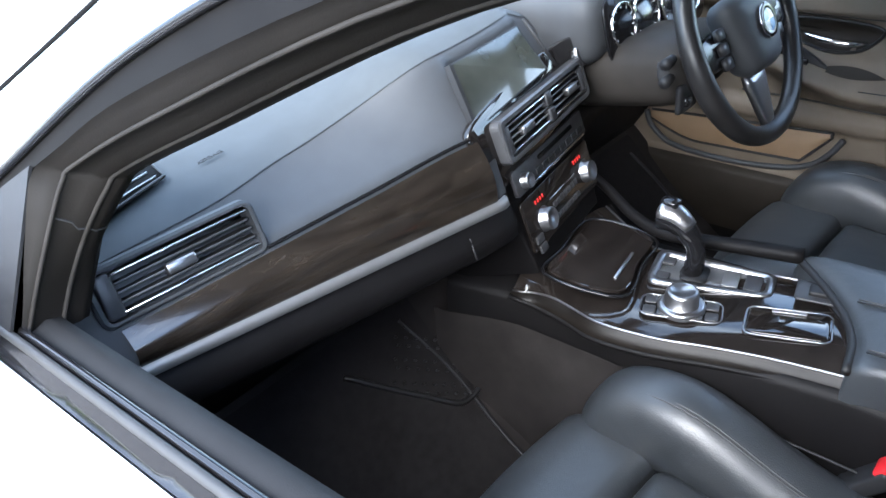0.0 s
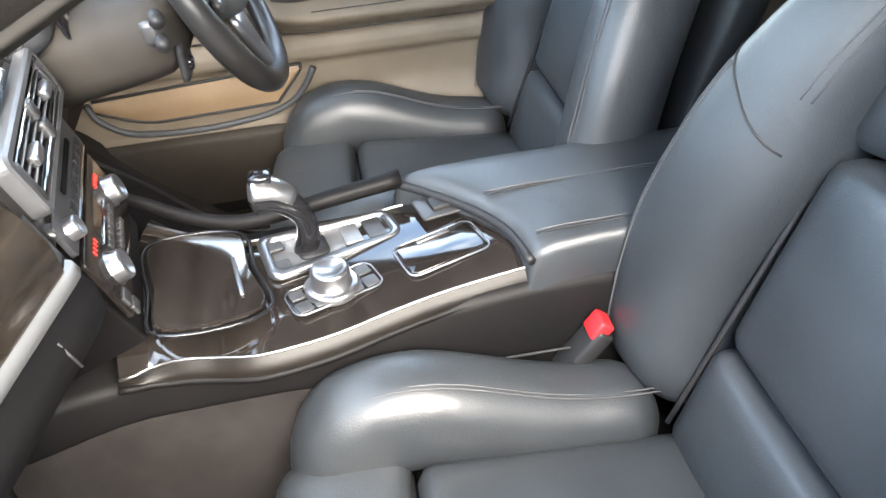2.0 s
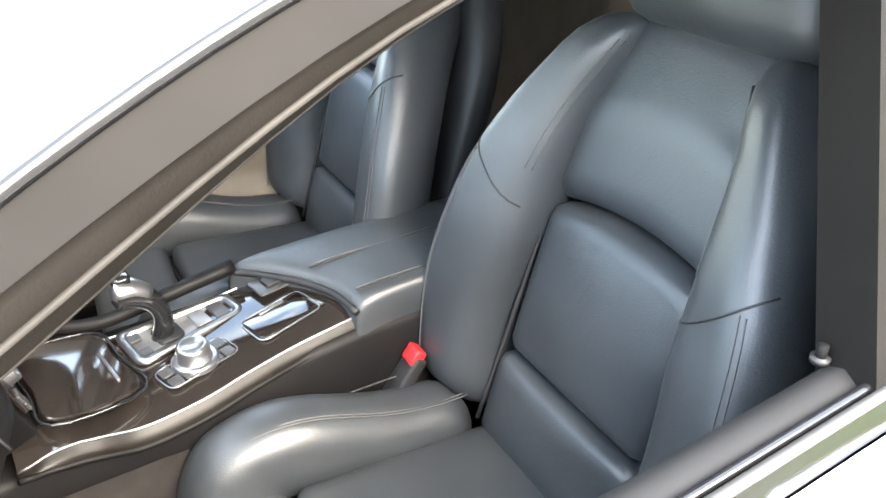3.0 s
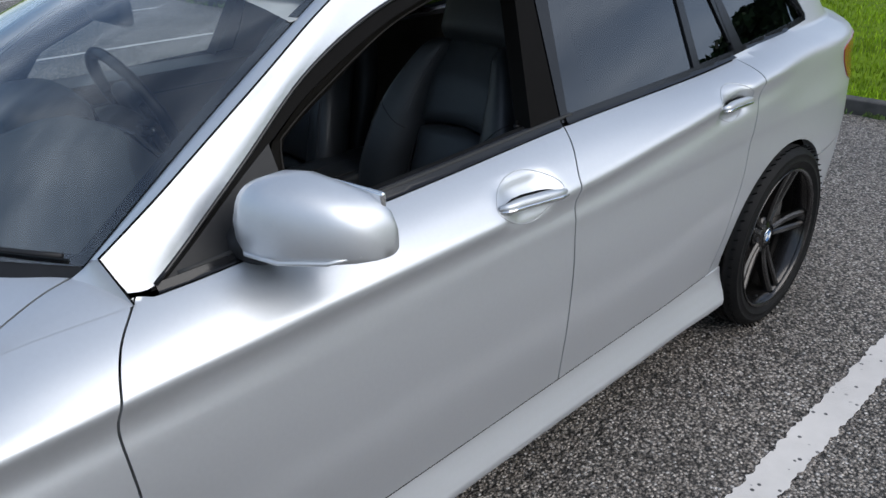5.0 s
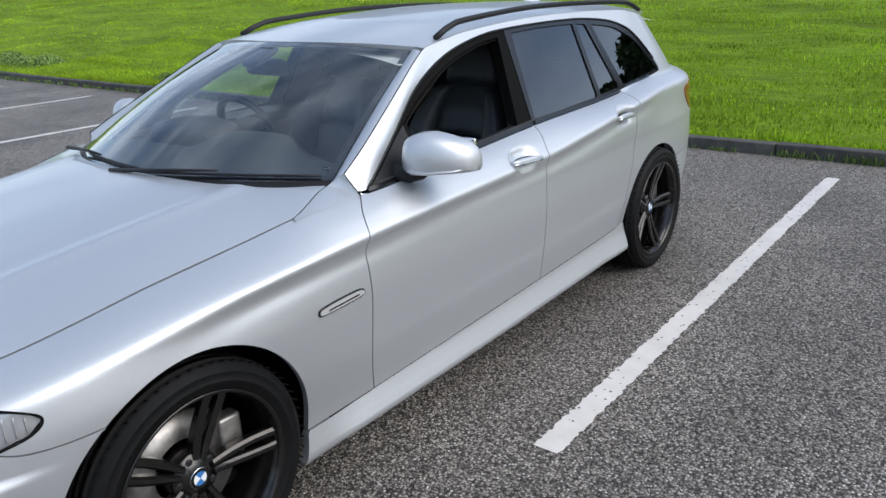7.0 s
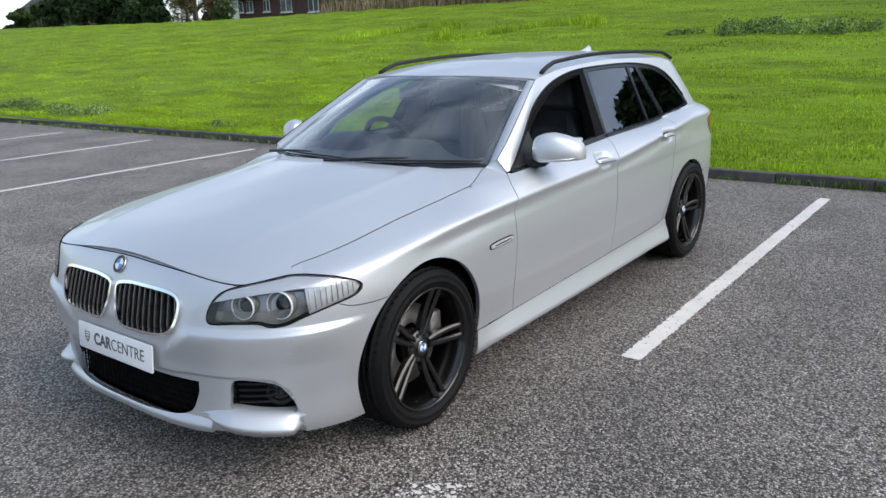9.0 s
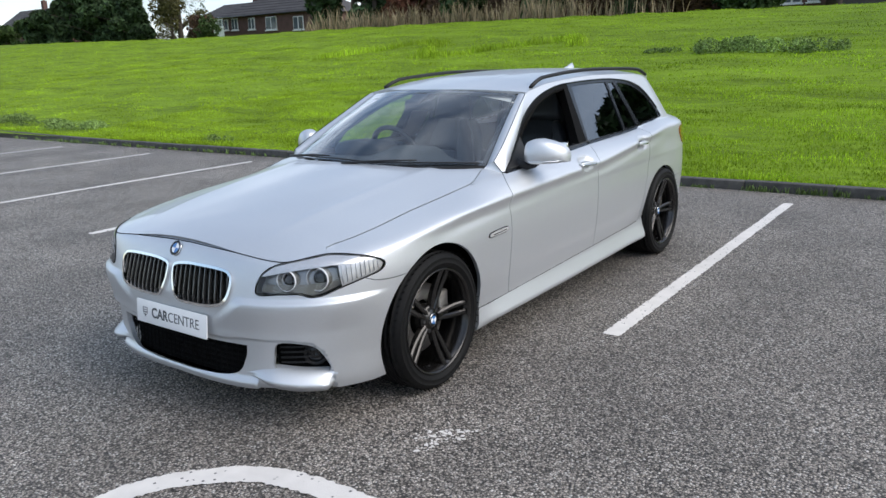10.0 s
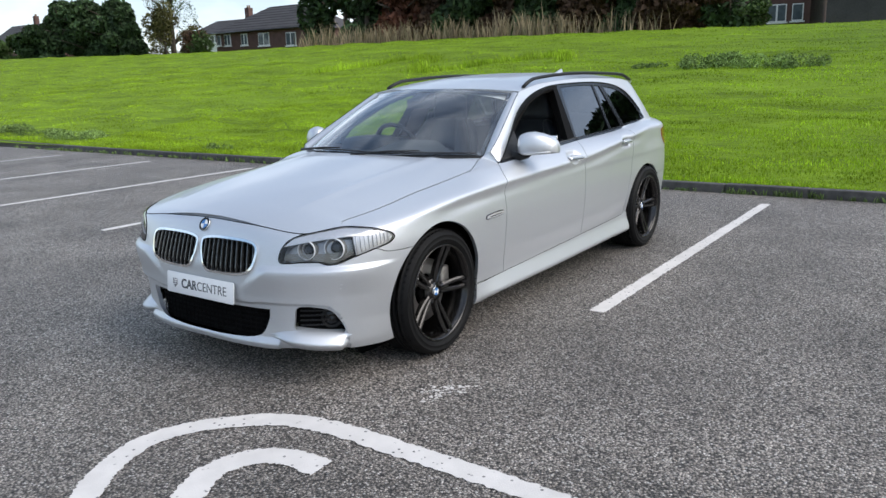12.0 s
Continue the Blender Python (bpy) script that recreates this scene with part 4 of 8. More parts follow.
        bm = tube([(sd * (p[0] - l), p[1], p[2]) for p, l in zip(m, lift)], rad, 12)
        # added black bar that stands in for the shade between handle and door
        part("handle_gap_shade", tube([(sd * (p[0] - 0.55 * l), p[1], p[2] + 0.003) for p, l in list(zip(m, lift))[1:8]], [0.004, 0.009, 0.011, 0.011, 0.011, 0.009, 0.004], 8), GAPDARK, own)
        part("door_handle", bm, PAINT, own, "silver pull handle with a bright edge")
        part("handle_strip", tube([(sd * (p[0] - l - 0.009), p[1], p[2] - 0.007) for p, l in list(zip(m, lift))[0:9]], [0.003, 0.005, 0.006, 0.006, 0.006, 0.006, 0.006, 0.005, 0.003], 8), CHROME, own)
        dish = smooth_line([(y0 + 0.005, z0), ((y0 + y1) / 2 + 0.04, z0 + 0.045), ((y0 + y1) / 2 - 0.04, z0 + 0.047), (y1 - 0.005, z0 + 0.004), ((y0 + y1) / 2 - 0.03, z0 - 0.046), ((y0 + y1) / 2 + 0.04, z0 - 0.046)], 6, True)
        ring = [shell(np.array([p[0]]), np.array([p[1]]))[0] for p in dish]
        part("handle_recess_edge", tube([(sd * (p[0] - 0.0005), p[1], p[2]) for p in ring + ring[:1]], 0.0012, 5, False), PAINT, own)
    # gill on the wing
    gill = smooth_line([(-0.432, 0.664), (-0.455, 0.679), (-0.60, 0.684), (-0.630, 0.672), (-0.612, 0.657), (-0.455, 0.653)], 4, True)
    gv = panel("wing_vent", shell, grown(gill, 0.001), (), 0.005, GLOSS, off=0.004, thick=0.008, label="bright wing vent with a dark edge", **kw)
    panel("vent_insert", shell, grown(gill, -0.004), (), 0.004, POLISHED, gv, off=0.0075, thick=0.003, side=sd, flip=-1)
    panel("vent_slot", shell, [(-0.47, 0.667), (-0.60, 0.671), (-0.61, 0.667), (-0.47, 0.662)], (), 0.003, GLOSS, gv, off=0.0085, thick=0.001, side=sd, flip=-1)
    # tail lamp
    tl = smooth_line([(-3.375, 0.935), (-3.43, 0.958), (-3.58, 0.965), (-3.75, 0.965), (-3.95, 0.95), (-3.95, 0.86), (-3.75, 0.805), (-3.60, 0.795), (-3.49, 0.815), (-3.42, 0.87)], 5, True)
    panel("tail_lamp", shell, tl, (), 0.012, REDLENS, off=0.004, thick=0.014, label="red tail lamp", **kw)
    # roof rail
    ys = np.linspace(-1.47, -3.36, 26)
    pts = []
    for y in ys:
        xe, ze = roof_edge(y)
        lift = 0.030 * min(1, (ys[0] - y) / 0.14) ** 0.7 * min(1, (y - ys[-1]) / 0.14) ** 0.7
        pts.append((-sd * (xe - 0.022), y, ze + 0.012 + lift))
    part("roof_rail", tube(pts, 0.0125, 10), BLACK, car, "black roof rail")


def mirror_housing(sd):
    """Door mirror with a painted shell, black foot and glass."""
    def at(p):
        q = [c + (v - c) * 0.92 for v, c in zip(p, (-0.99, -0.95, 1.05))]
        return (sd * (q[0] + 0.052), q[1] - 0.085, q[2] - 0.024)
    bm = bmesh.new()
    rings = []
    secs = [(-0.880, 0.022, 0.022), (-0.883, 0.050, 0.048), (-0.895, 0.068, 0.064), (-0.925, 0.079, 0.076), (-0.97, 0.082, 0.077), (-1.02, 0.079, 0.069),
            (-1.062, 0.071, 0.058), (-1.092, 0.058, 0.044), (-1.106, 0.040, 0.029), (-1.110, 0.016, 0.012)]
    for x, ry, rz in secs:
        t = (x + 0.884) / -0.222
        cy, cz = -0.905 - 0.085 * t * t - 0.02 * t, (0.978 + 0.012 * t * t + rz if t > 0.3 else 1.054)
        ring = []
        for k in range(28):
            a = 2 * math.pi * k / 28
            c, s = math.cos(a), math.sin(a)
            py = abs(c) ** 0.58 * (1 if c > 0 else -1) * (ry * (1.05 if c > 0 else 0.75))
            pz = abs(s) ** (0.50 if s > 0 else 0.36) * (1 if s > 0 else -1) * rz
            if c > 0:
                py -= 0.02 * max(0, pz / 0.075)
            ring.append(bm.verts.new(at((x, cy + py, cz + pz))))
        rings.append(ring)
    for r0, r1 in zip(rings, rings[1:]):
        for k in range(28):
            bm.faces.new((r0[k], r0[(k + 1) % 28], r1[(k + 1) % 28], r1[k]))
    bm.faces.new(rings[0])
    bm.faces.new(rings[-1])
    bmesh.ops.recalc_face_normals(bm, faces=bm.faces)
    mh = part("door_mirror", bm, PAINT, car, "silver door mirror on a black foot")
    g = box(0.19, 0.012, 0.105, at((-0.985, -1.014, 1.045)), 0.02, 3, Matrix.Rotation(radians(sd * 8), 4, "Z"))
    part("mirror_glass", g, CHROME, mh)
    foot = tube([(sd * p[0], p[1], p[2]) for p in [(-0.77, -0.96, 0.965), (-0.80, -0.965, 0.955), (-0.84, -0.982, 0.950), (-0.875, -1.0, 0.956), (-0.895, -1.008, 0.968)]], [0.035, 0.030, 0.024, 0.019, 0.014], 12)
    part("mirror_foot", foot, BLACK, mh, "black mirror foot")
    rim = tube([at(p) for p in [(-0.890, -0.850, 1.004), (-0.93, -0.832, 1.000), (-1.0, -0.852, 0.998), (-1.07, -0.908, 1.000), (-1.10, -0.960, 1.006)]], [0.003, 0.004, 0.004, 0.004, 0.002], 8)
    part("mirror_skirt", rim, PAINT, mh)


def nose_panels():
    lamp = grown(LAMP, 0.0014)
    k_in = min(range(len(lamp)), key=lambda i: (lamp[i][0] - 0.80) ** 2 + (lamp[i][1] - 0.744) ** 2)
    k_out = min(range(len(lamp)), key=lambda i: (lamp[i][0] - 0.450) ** 2 + (lamp[i][1] - 0.662) ** 2)
    n = len(lamp)
    inner = [lamp[(k_out + i) % n] for i in range((k_in - k_out) % n + 1)]     # under the lamp, up its inner end
    cutline = smooth_line([(0.236, 0.635), (0.29, 0.634), (0.354, 0.636), (0.405, 0.643), (0.448, 0.660)], 5)
    front = smooth_line([(u, z - 0.004) for u, z in HOOD_FRONT[2:]], 8)
    a1 = math.degrees(math.atan2(0.635 - ARCH_F[1], 0.236 - ARCH_F[0]))
    half_line = arc(*ARCH_F, -25, a1, 40) + cutline + inner + front
    outline = [(NOSE_MID, 0.188), (1.30, 0.186), (1.0, 0.186), (0.80, 0.192), (0.61, 0.180), (0.42, 0.170)] + half_line
    outline = outline + [(2 * NOSE_MID - u, z) for u, z in reversed(outline)][1:-1]
    intake = smooth_line([(0.972, 0.383), (0.985, 0.32), (1.05, 0.243), (1.267, 0.224), (NOSE_MID, 0.222)], 6)
    intake = intake + [(2 * NOSE_MID - u, z) for u, z in reversed(intake)][1:]
    fog_r, kid_r = [(2 * NOSE_MID - u, z) for u, z in FOG], [(2 * NOSE_MID - u, z) for u, z in KIDNEY]
    bp = panel("front_bumper", nose, outline, (KIDNEY, kid_r, intake, FOG, fog_r), 0.0075, PAINT, car, "silver front bumper with lower air intakes", thick=0.022, flip=-1)
    line = smooth_line([(u, z - 0.002) for u, z in HOOD_FRONT[1:]], 6)
    line = line + [(2 * NOSE_MID - u, z) for u, z in line[::-1]][1:]
    part("bonnet_joint", tube([on_skin(float(u), float(z), 0.0).translation for u, z in line], 0.0024, 6), GAPDARK, bp, "dark shut line of the bonnet")
    # lip under the bonnet's front edge
    lip = [(u, z - 0.005) for u, z in HOOD_FRONT[2:]] + [(2 * NOSE_MID - u, z - 0.005) for u, z in HOOD_FRONT[2:-1][::-1]]
    panel("bonnet_lip", nose, lip + [(u, z + 0.014) for u, z in lip[::-1]], (), 0.006, PAINT, bp, off=-0.004, thick=0, flip=-1)
    # grilles
    for kid in (KIDNEY, kid_r):
        ring = panel("kidney_surround", nose, grown(kid, 0.003), (grown(kid, -0.0085),), 0.004, CHROME, car, "bright kidney grille surround", off=0.010, thick=0.03, flip=-1)
        panel("grille_back", nose, grown(kid, 0.004), (), 0.02, GAPDARK, ring, off=-0.075, thick=0, flip=-1)
        us = [p[0] for p in kid]
        for k in range(11):
            u = min(us) + (max(us) - min(us)) * (k + 0.7) / 11.4
            zz = [p for p in kid if abs(p[0] - u) < 0.03]
            mid = sum(p[1] for p in zz) / len(zz)
            hi = max(np.interp(u, *zip(*sorted((p[0], p[1]) for p in kid if p[1] > 0.63))) - 0.004, mid)
            lo = np.interp(u, *zip(*sorted((p[0], p[1]) for p in kid if p[1] < 0.64))) + 0.004
            zs = np.linspace(lo, hi, 7)
            V, F = [], []
            for z in zs:
                for du, dd in ((-0.0032, -0.055), (-0.0032, 0.0), (-0.0015, 0.006), (0.0015, 0.006), (0.0032, 0.0), (0.0032, -0.055)):
                    m = on_skin(u + du, z, dd - 0.002)
                    V.append(m.translation)
            F = grid_faces(7, 6)
            raw("grille_slat", V, F, SLAT, ring, smooth=False)
    inn = grown(intake, 0.055)
    panel("intake_mesh", nose, inn, (), 0.02, GAPDARK, bp, off=-0.06, thick=0, flip=-1)
    bars = []
    for k in range(6):
        z = 0.245 + k * 0.024
        line = [on_skin(u, z, -0.035).translation for u in np.linspace(1.04 - 0.05 * k / 5, 2 * NOSE_MID - 1.04 + 0.05 * k / 5, 15)]
        bars.append(tube(line, 0.004, 6))
    for k in range(25):
        u = 1.02 + (2 * NOSE_MID - 2.04) * k / 24
        bars.append(tube([on_skin(u, 0.235, -0.037).translation, on_skin(u, 0.375, -0.037).translation], 0.003, 5))
    part("intake_grid", joined(*bars), GAPDARK, bp, "black lower intake grid")
    for fog, s in ((FOG, 1), (fog_r, -1)):
        panel("fog_recess", nose, grown(fog, 0.004), (), 0.02, GAPDARK, bp, off=-0.055, thick=0, flip=-1)
        uc = 0.672 if s > 0 else 2 * NOSE_MID - 0.672
        m = on_skin(uc, 0.325, -0.060)
        bez = lathe([(0.050, 0.0), (0.052, 0.018), (0.046, 0.020), (0.038, 0.010)], 32, "z")
        bmesh.ops.transform(bez, matrix=m, verts=bez.verts)
        fl = part("fog_lamp", bez, BLACK, bp, "round fog lamp")
        len_ = lathe([(0.039, 0.010), (0.030, 0.017), (0.015, 0.020), (0.0, 0.021)], 32, "z")
        bmesh.ops.transform(len_, matrix=m, verts=len_.verts)
        part("fog_lens", len_, GLOSS, fl)
        for k in range(4):
            z = 0.30 + 0.024 * k
            a, b = (0.70, 0.83) if s > 0 else (2 * NOSE_MID - 0.83, 2 * NOSE_MID - 0.70)
            part("fog_slat", tube([on_skin(a + (b - a) * j / 5, z, -0.03).translation for j in range(6)], 0.004, 6), BLACK, bp)
        # splitter blade under each fog opening: a ledge that stands out towards the wheel
        V, us = [], np.linspace(0.99, 0.590, 26)
        for u in us:
            t = (0.99 - u) / 0.40
            zt_ = float(np.interp(u, [0.59, 0.63, 0.72, 0.84, 0.91, 0.99], [0.252, 0.257, 0.266, 0.281, 0.274, 0.252]))
            zb_ = float(np.interp(u, [0.59, 0.75, 0.89, 0.99], [0.188, 0.200, 0.220, 0.250]))
            p_ = -0.002 + 0.050 * float(step01(t, 0.0, 0.42)) - 0.052 * float(step01(t, 0.86, 1.0))
            zf_ = zb_ + 0.38 * (zt_ - zb_)
            uu = u if s > 0 else 2 * NOSE_MID - u
            for z, o in ((zt_ + 0.012, -0.030), (zt_ + 0.002, 0.002), (0.5 * (zt_ + zf_), p_ * 0.55), (zf_ + 0.005, p_ - 0.003), (zf_, p_), (zf_ - 0.006, p_), (zb_, p_ - 0.012), (zb_ - 0.002, -0.03)):
                V.append(tuple(on_skin(uu, z, o).translation))
        bl = raw("splitter_blade", V, grid_faces(26, 8), PAINT, car, "silver splitter blade")
        raw("blade_end", V[-8:], [tuple(range(8))], PAINT, bl, smooth=False)
    # lamps
    for s in (1, -1):
        f = (lambda line: line) if s > 0 else (lambda line: [(2 * NOSE_MID - u, z) for u, z in line])
        hl = panel("head_lamp", nose, grown(f(LAMP), -0.0005), (), 0.015, LAMPGREY, car, "clear headlamp with twin light rings", off=-0.050, thick=-0.049, flip=-1)
        seal = [on_skin(u, z, 0.0005).translation for u, z in f(LAMP) + f(LAMP)[:1]]
        part("lamp_joint", tube(seal, 0.0028, 6, False), GAPDARK, hl)
        lg = panel("lamp_glass", nose, grown(f(LAMP), -0.002), (), 0.010, LENSGLASS, hl, "clear lamp glass", off=0.003, thick=0.004, flip=-1)
        lg.visible_shadow = False
        for u, r in ((0.770, 0.046), (0.632, 0.052)):
            m = on_skin(f([(u, 0.688)])[0][0], 0.686, -0.052)
            q = Matrix.Translation(m.translation) @ Matrix.Rotation(radians(s * 18), 4, "Z") @ Matrix.Rotation(radians(-86), 4, "X")
            cup = lathe([(r, 0.0), (r, 0.030), (r * 0.88, 0.032), (r * 0.80, 0.012), (r * 0.62, 0.0)], 36, "z")
            bmesh.ops.transform(cup, matrix=q, verts=cup.verts)
            part("lamp_tube", cup, LAMPDARK, hl)
            halo = lathe([(r * 0.91, 0.031), (r * 1.0, 0.031), (r * 1.0, 0.037), (r * 0.91, 0.037)], 36, "z")
            bmesh.ops.transform(halo, matrix=q, verts=halo.verts)
            part("light_ring", halo, WHITE, hl, "pale light ring")
            lens = lathe([(r * 0.62, 0.002), (r * 0.52, 0.016), (r * 0.3, 0.024), (0.0, 0.027)], 32, "z")
            bmesh.ops.transform(lens, matrix=q, verts=lens.verts)
            part("projector_lens", lens, GLOSS, hl)
            bez = lathe([(r * 0.62, 0.004), (r * 0.70, 0.010), (r * 0.74, 0.008), (r * 0.74, 0.002)], 36, "z")
            bmesh.ops.transform(bez, matrix=q, verts=bez.verts)
            part("projector_bezel", bez, CHROME, hl, "bright bezel")
        top_l = [(0.868, 0.708), (0.83, 0.7355), (0.72, 0.7595), (0.59, 0.7735), (0.46, 0.762), (0.40, 0.744)]
        panel("lamp_seal", nose, f(top_l + [(u_, z_ + 0.010) for u_, z_ in top_l[::-1]]), (), 0.008, PAINT, hl, off=-0.002, thick=0.01, flip=-1)
        brow = [(0.884, 0.690), (0.826, 0.7325), (0.72, 0.7565), (0.59, 0.7705), (0.457, 0.7585), (0.47, 0.728), (0.58, 0.735), (0.70, 0.724), (0.80, 0.708)]
        panel("lamp_brow", nose, f(brow), (), 0.01, LAMPWHITE, hl, off=-0.0035, thick=0.014, flip=-1)
        mask = [(0.893, 0.628), (0.884, 0.660), (0.80, 0.662), (0.70, 0.660), (0.60, 0.665), (0.50, 0.668), (0.475, 0.664), (0.567, 0.640), (0.631, 0.618), (0.68, 0.614), (0.72, 0.627), (0.80, 0.627)]
        panel("lamp_mask", nose, f(mask), (), 0.01, LAMPDARK, hl, "dark lower lamp mask", off=-0.030, thick=0.01, flip=-1)
        panel("lamp_shelf", nose, f([(0.56, 0.760), (0.456, 0.757), (0.379, 0.732), (0.3545, 0.709), (0.3835, 0.683), (0.472, 0.662), (0.55, 0.640)]), (), 0.01, LAMPWHITE, hl, "bright indicator reflector", off=-0.008, thick=0.01, flip=-1)
        for k in range(9):          # fluted reflector behind the lamp's outer end
            uu = 0.545 - 0.020 * k
            zlo = float(np.interp(uu, [0.36, 0.383, 0.472, 0.567], [0.709, 0.684, 0.664, 0.640])) + 0.006
            zhi = float(np.interp(uu, [0.36, 0.379, 0.456, 0.56], [0.709, 0.730, 0.754, 0.757])) - 0.006
            if zhi - zlo > 0.012:
                part("reflector_rib", tube([on_skin(f([(uu, 0)])[0][0], z, -0.0045).translation for z in np.linspace(zlo, zhi, 5)], 0.0018, 6), LAMPWHITE, hl)
        u = f([(0.63, 0.5)])[0][0]
        ring = lathe([(0.011, -0.002), (0.011, 0.0006), (0.0095, 0.0008), (0.0093, 0.0002), (0.0, 0.0004)], 20, "z")
        bmesh.ops.transform(ring, matrix=on_skin(u, 0.503, 0.0), verts=ring.verts)
        part("parking_sensor", ring, PAINT, bp, "", False)
        u = f([(1.09, 0.5)])[0][0]
        ring = lathe([(0.010, -0.002), (0.010, 0.0006), (0.0088, 0.0008), (0.0086, 0.0002), (0.0, 0.0004)], 20, "z")
        bmesh.ops.transform(ring, matrix=on_skin(u, 0.508, 0.0), verts=ring.verts)
        part("parking_sensor", ring, PAINT, bp, "", False)
    badge(car, on_skin(NOSE_MID, 0.757, 0.002), 0.035)
    # number plate with the dealer's panel
    y = float(nose(np.array([NOSE_MID]), np.array([0.446]))[0, 1]) + 0.012
    m = Matrix.Translation((-0.020, y, 0.450)) @ Matrix.Rotation(radians(180), 4, "Z") @ Matrix.Rotation(radians(84), 4, "X")
    np_ = part("dealer_plate", slab(rounded(0.52, 0.108, 0.008), 0.006, m, 0.001), WHITE, car, "white plate with grey lettering on the bumper")
    for body, x, w, bold in (("CAR", -0.081, 0.124, 0.0016), ("CENTRE", 0.095, 0.222, -0.0004)):
        text_part("lettering", body, 0.066, m @ Matrix.Translation((x, 0.0, 0.0066)), GREYTXT, np_, deep=0.0006, width=w, bold=bold)
    part("shield_mark", slab([(-0.018, 0.022), (0.018, 0.022), (0.018, -0.006), (0.0, -0.024), (-0.018, -0.006)], 0.0012, m @ Matrix.Translation((-0.192, 0.0, 0.006))), SHIELD, np_)
    for dz in (-0.008, 0.004, 0.014):
        part("shield_bar", slab(rounded(0.026, 0.004, 0.001, 1), 0.0008, m @ Matrix.Translation((-0.192, dz, 0.0072))), WHITE, np_)


SLAT = mat("grille_slat_dark", (0.20, 0.20, 0.20), 0.22, 0.9, 0.1, 60)
LAMPGREY = mat("lamp_housing_grey", (0.30, 0.30, 0.30), 0.30, 0.6, 0.2, 40)
LAMPDARK = mat("lamp_mask_grey", (0.13, 0.13, 0.12), 0.35, 0.1, 0.2, 40)
LAMPWHITE = mat("lamp_reflector_silver", (0.52, 0.52, 0.53), 0.28, 0.65, 0.1, 60)
SHIELD = mat("shield_grey", (0.22, 0.22, 0.23), 0.5, 0, 0.1, 40)


CORNER = [(-0.775, -0.50), (-0.770, -0.545), (-0.754, -0.605), (-0.737, -0.655), (-0.726, -0.700)]


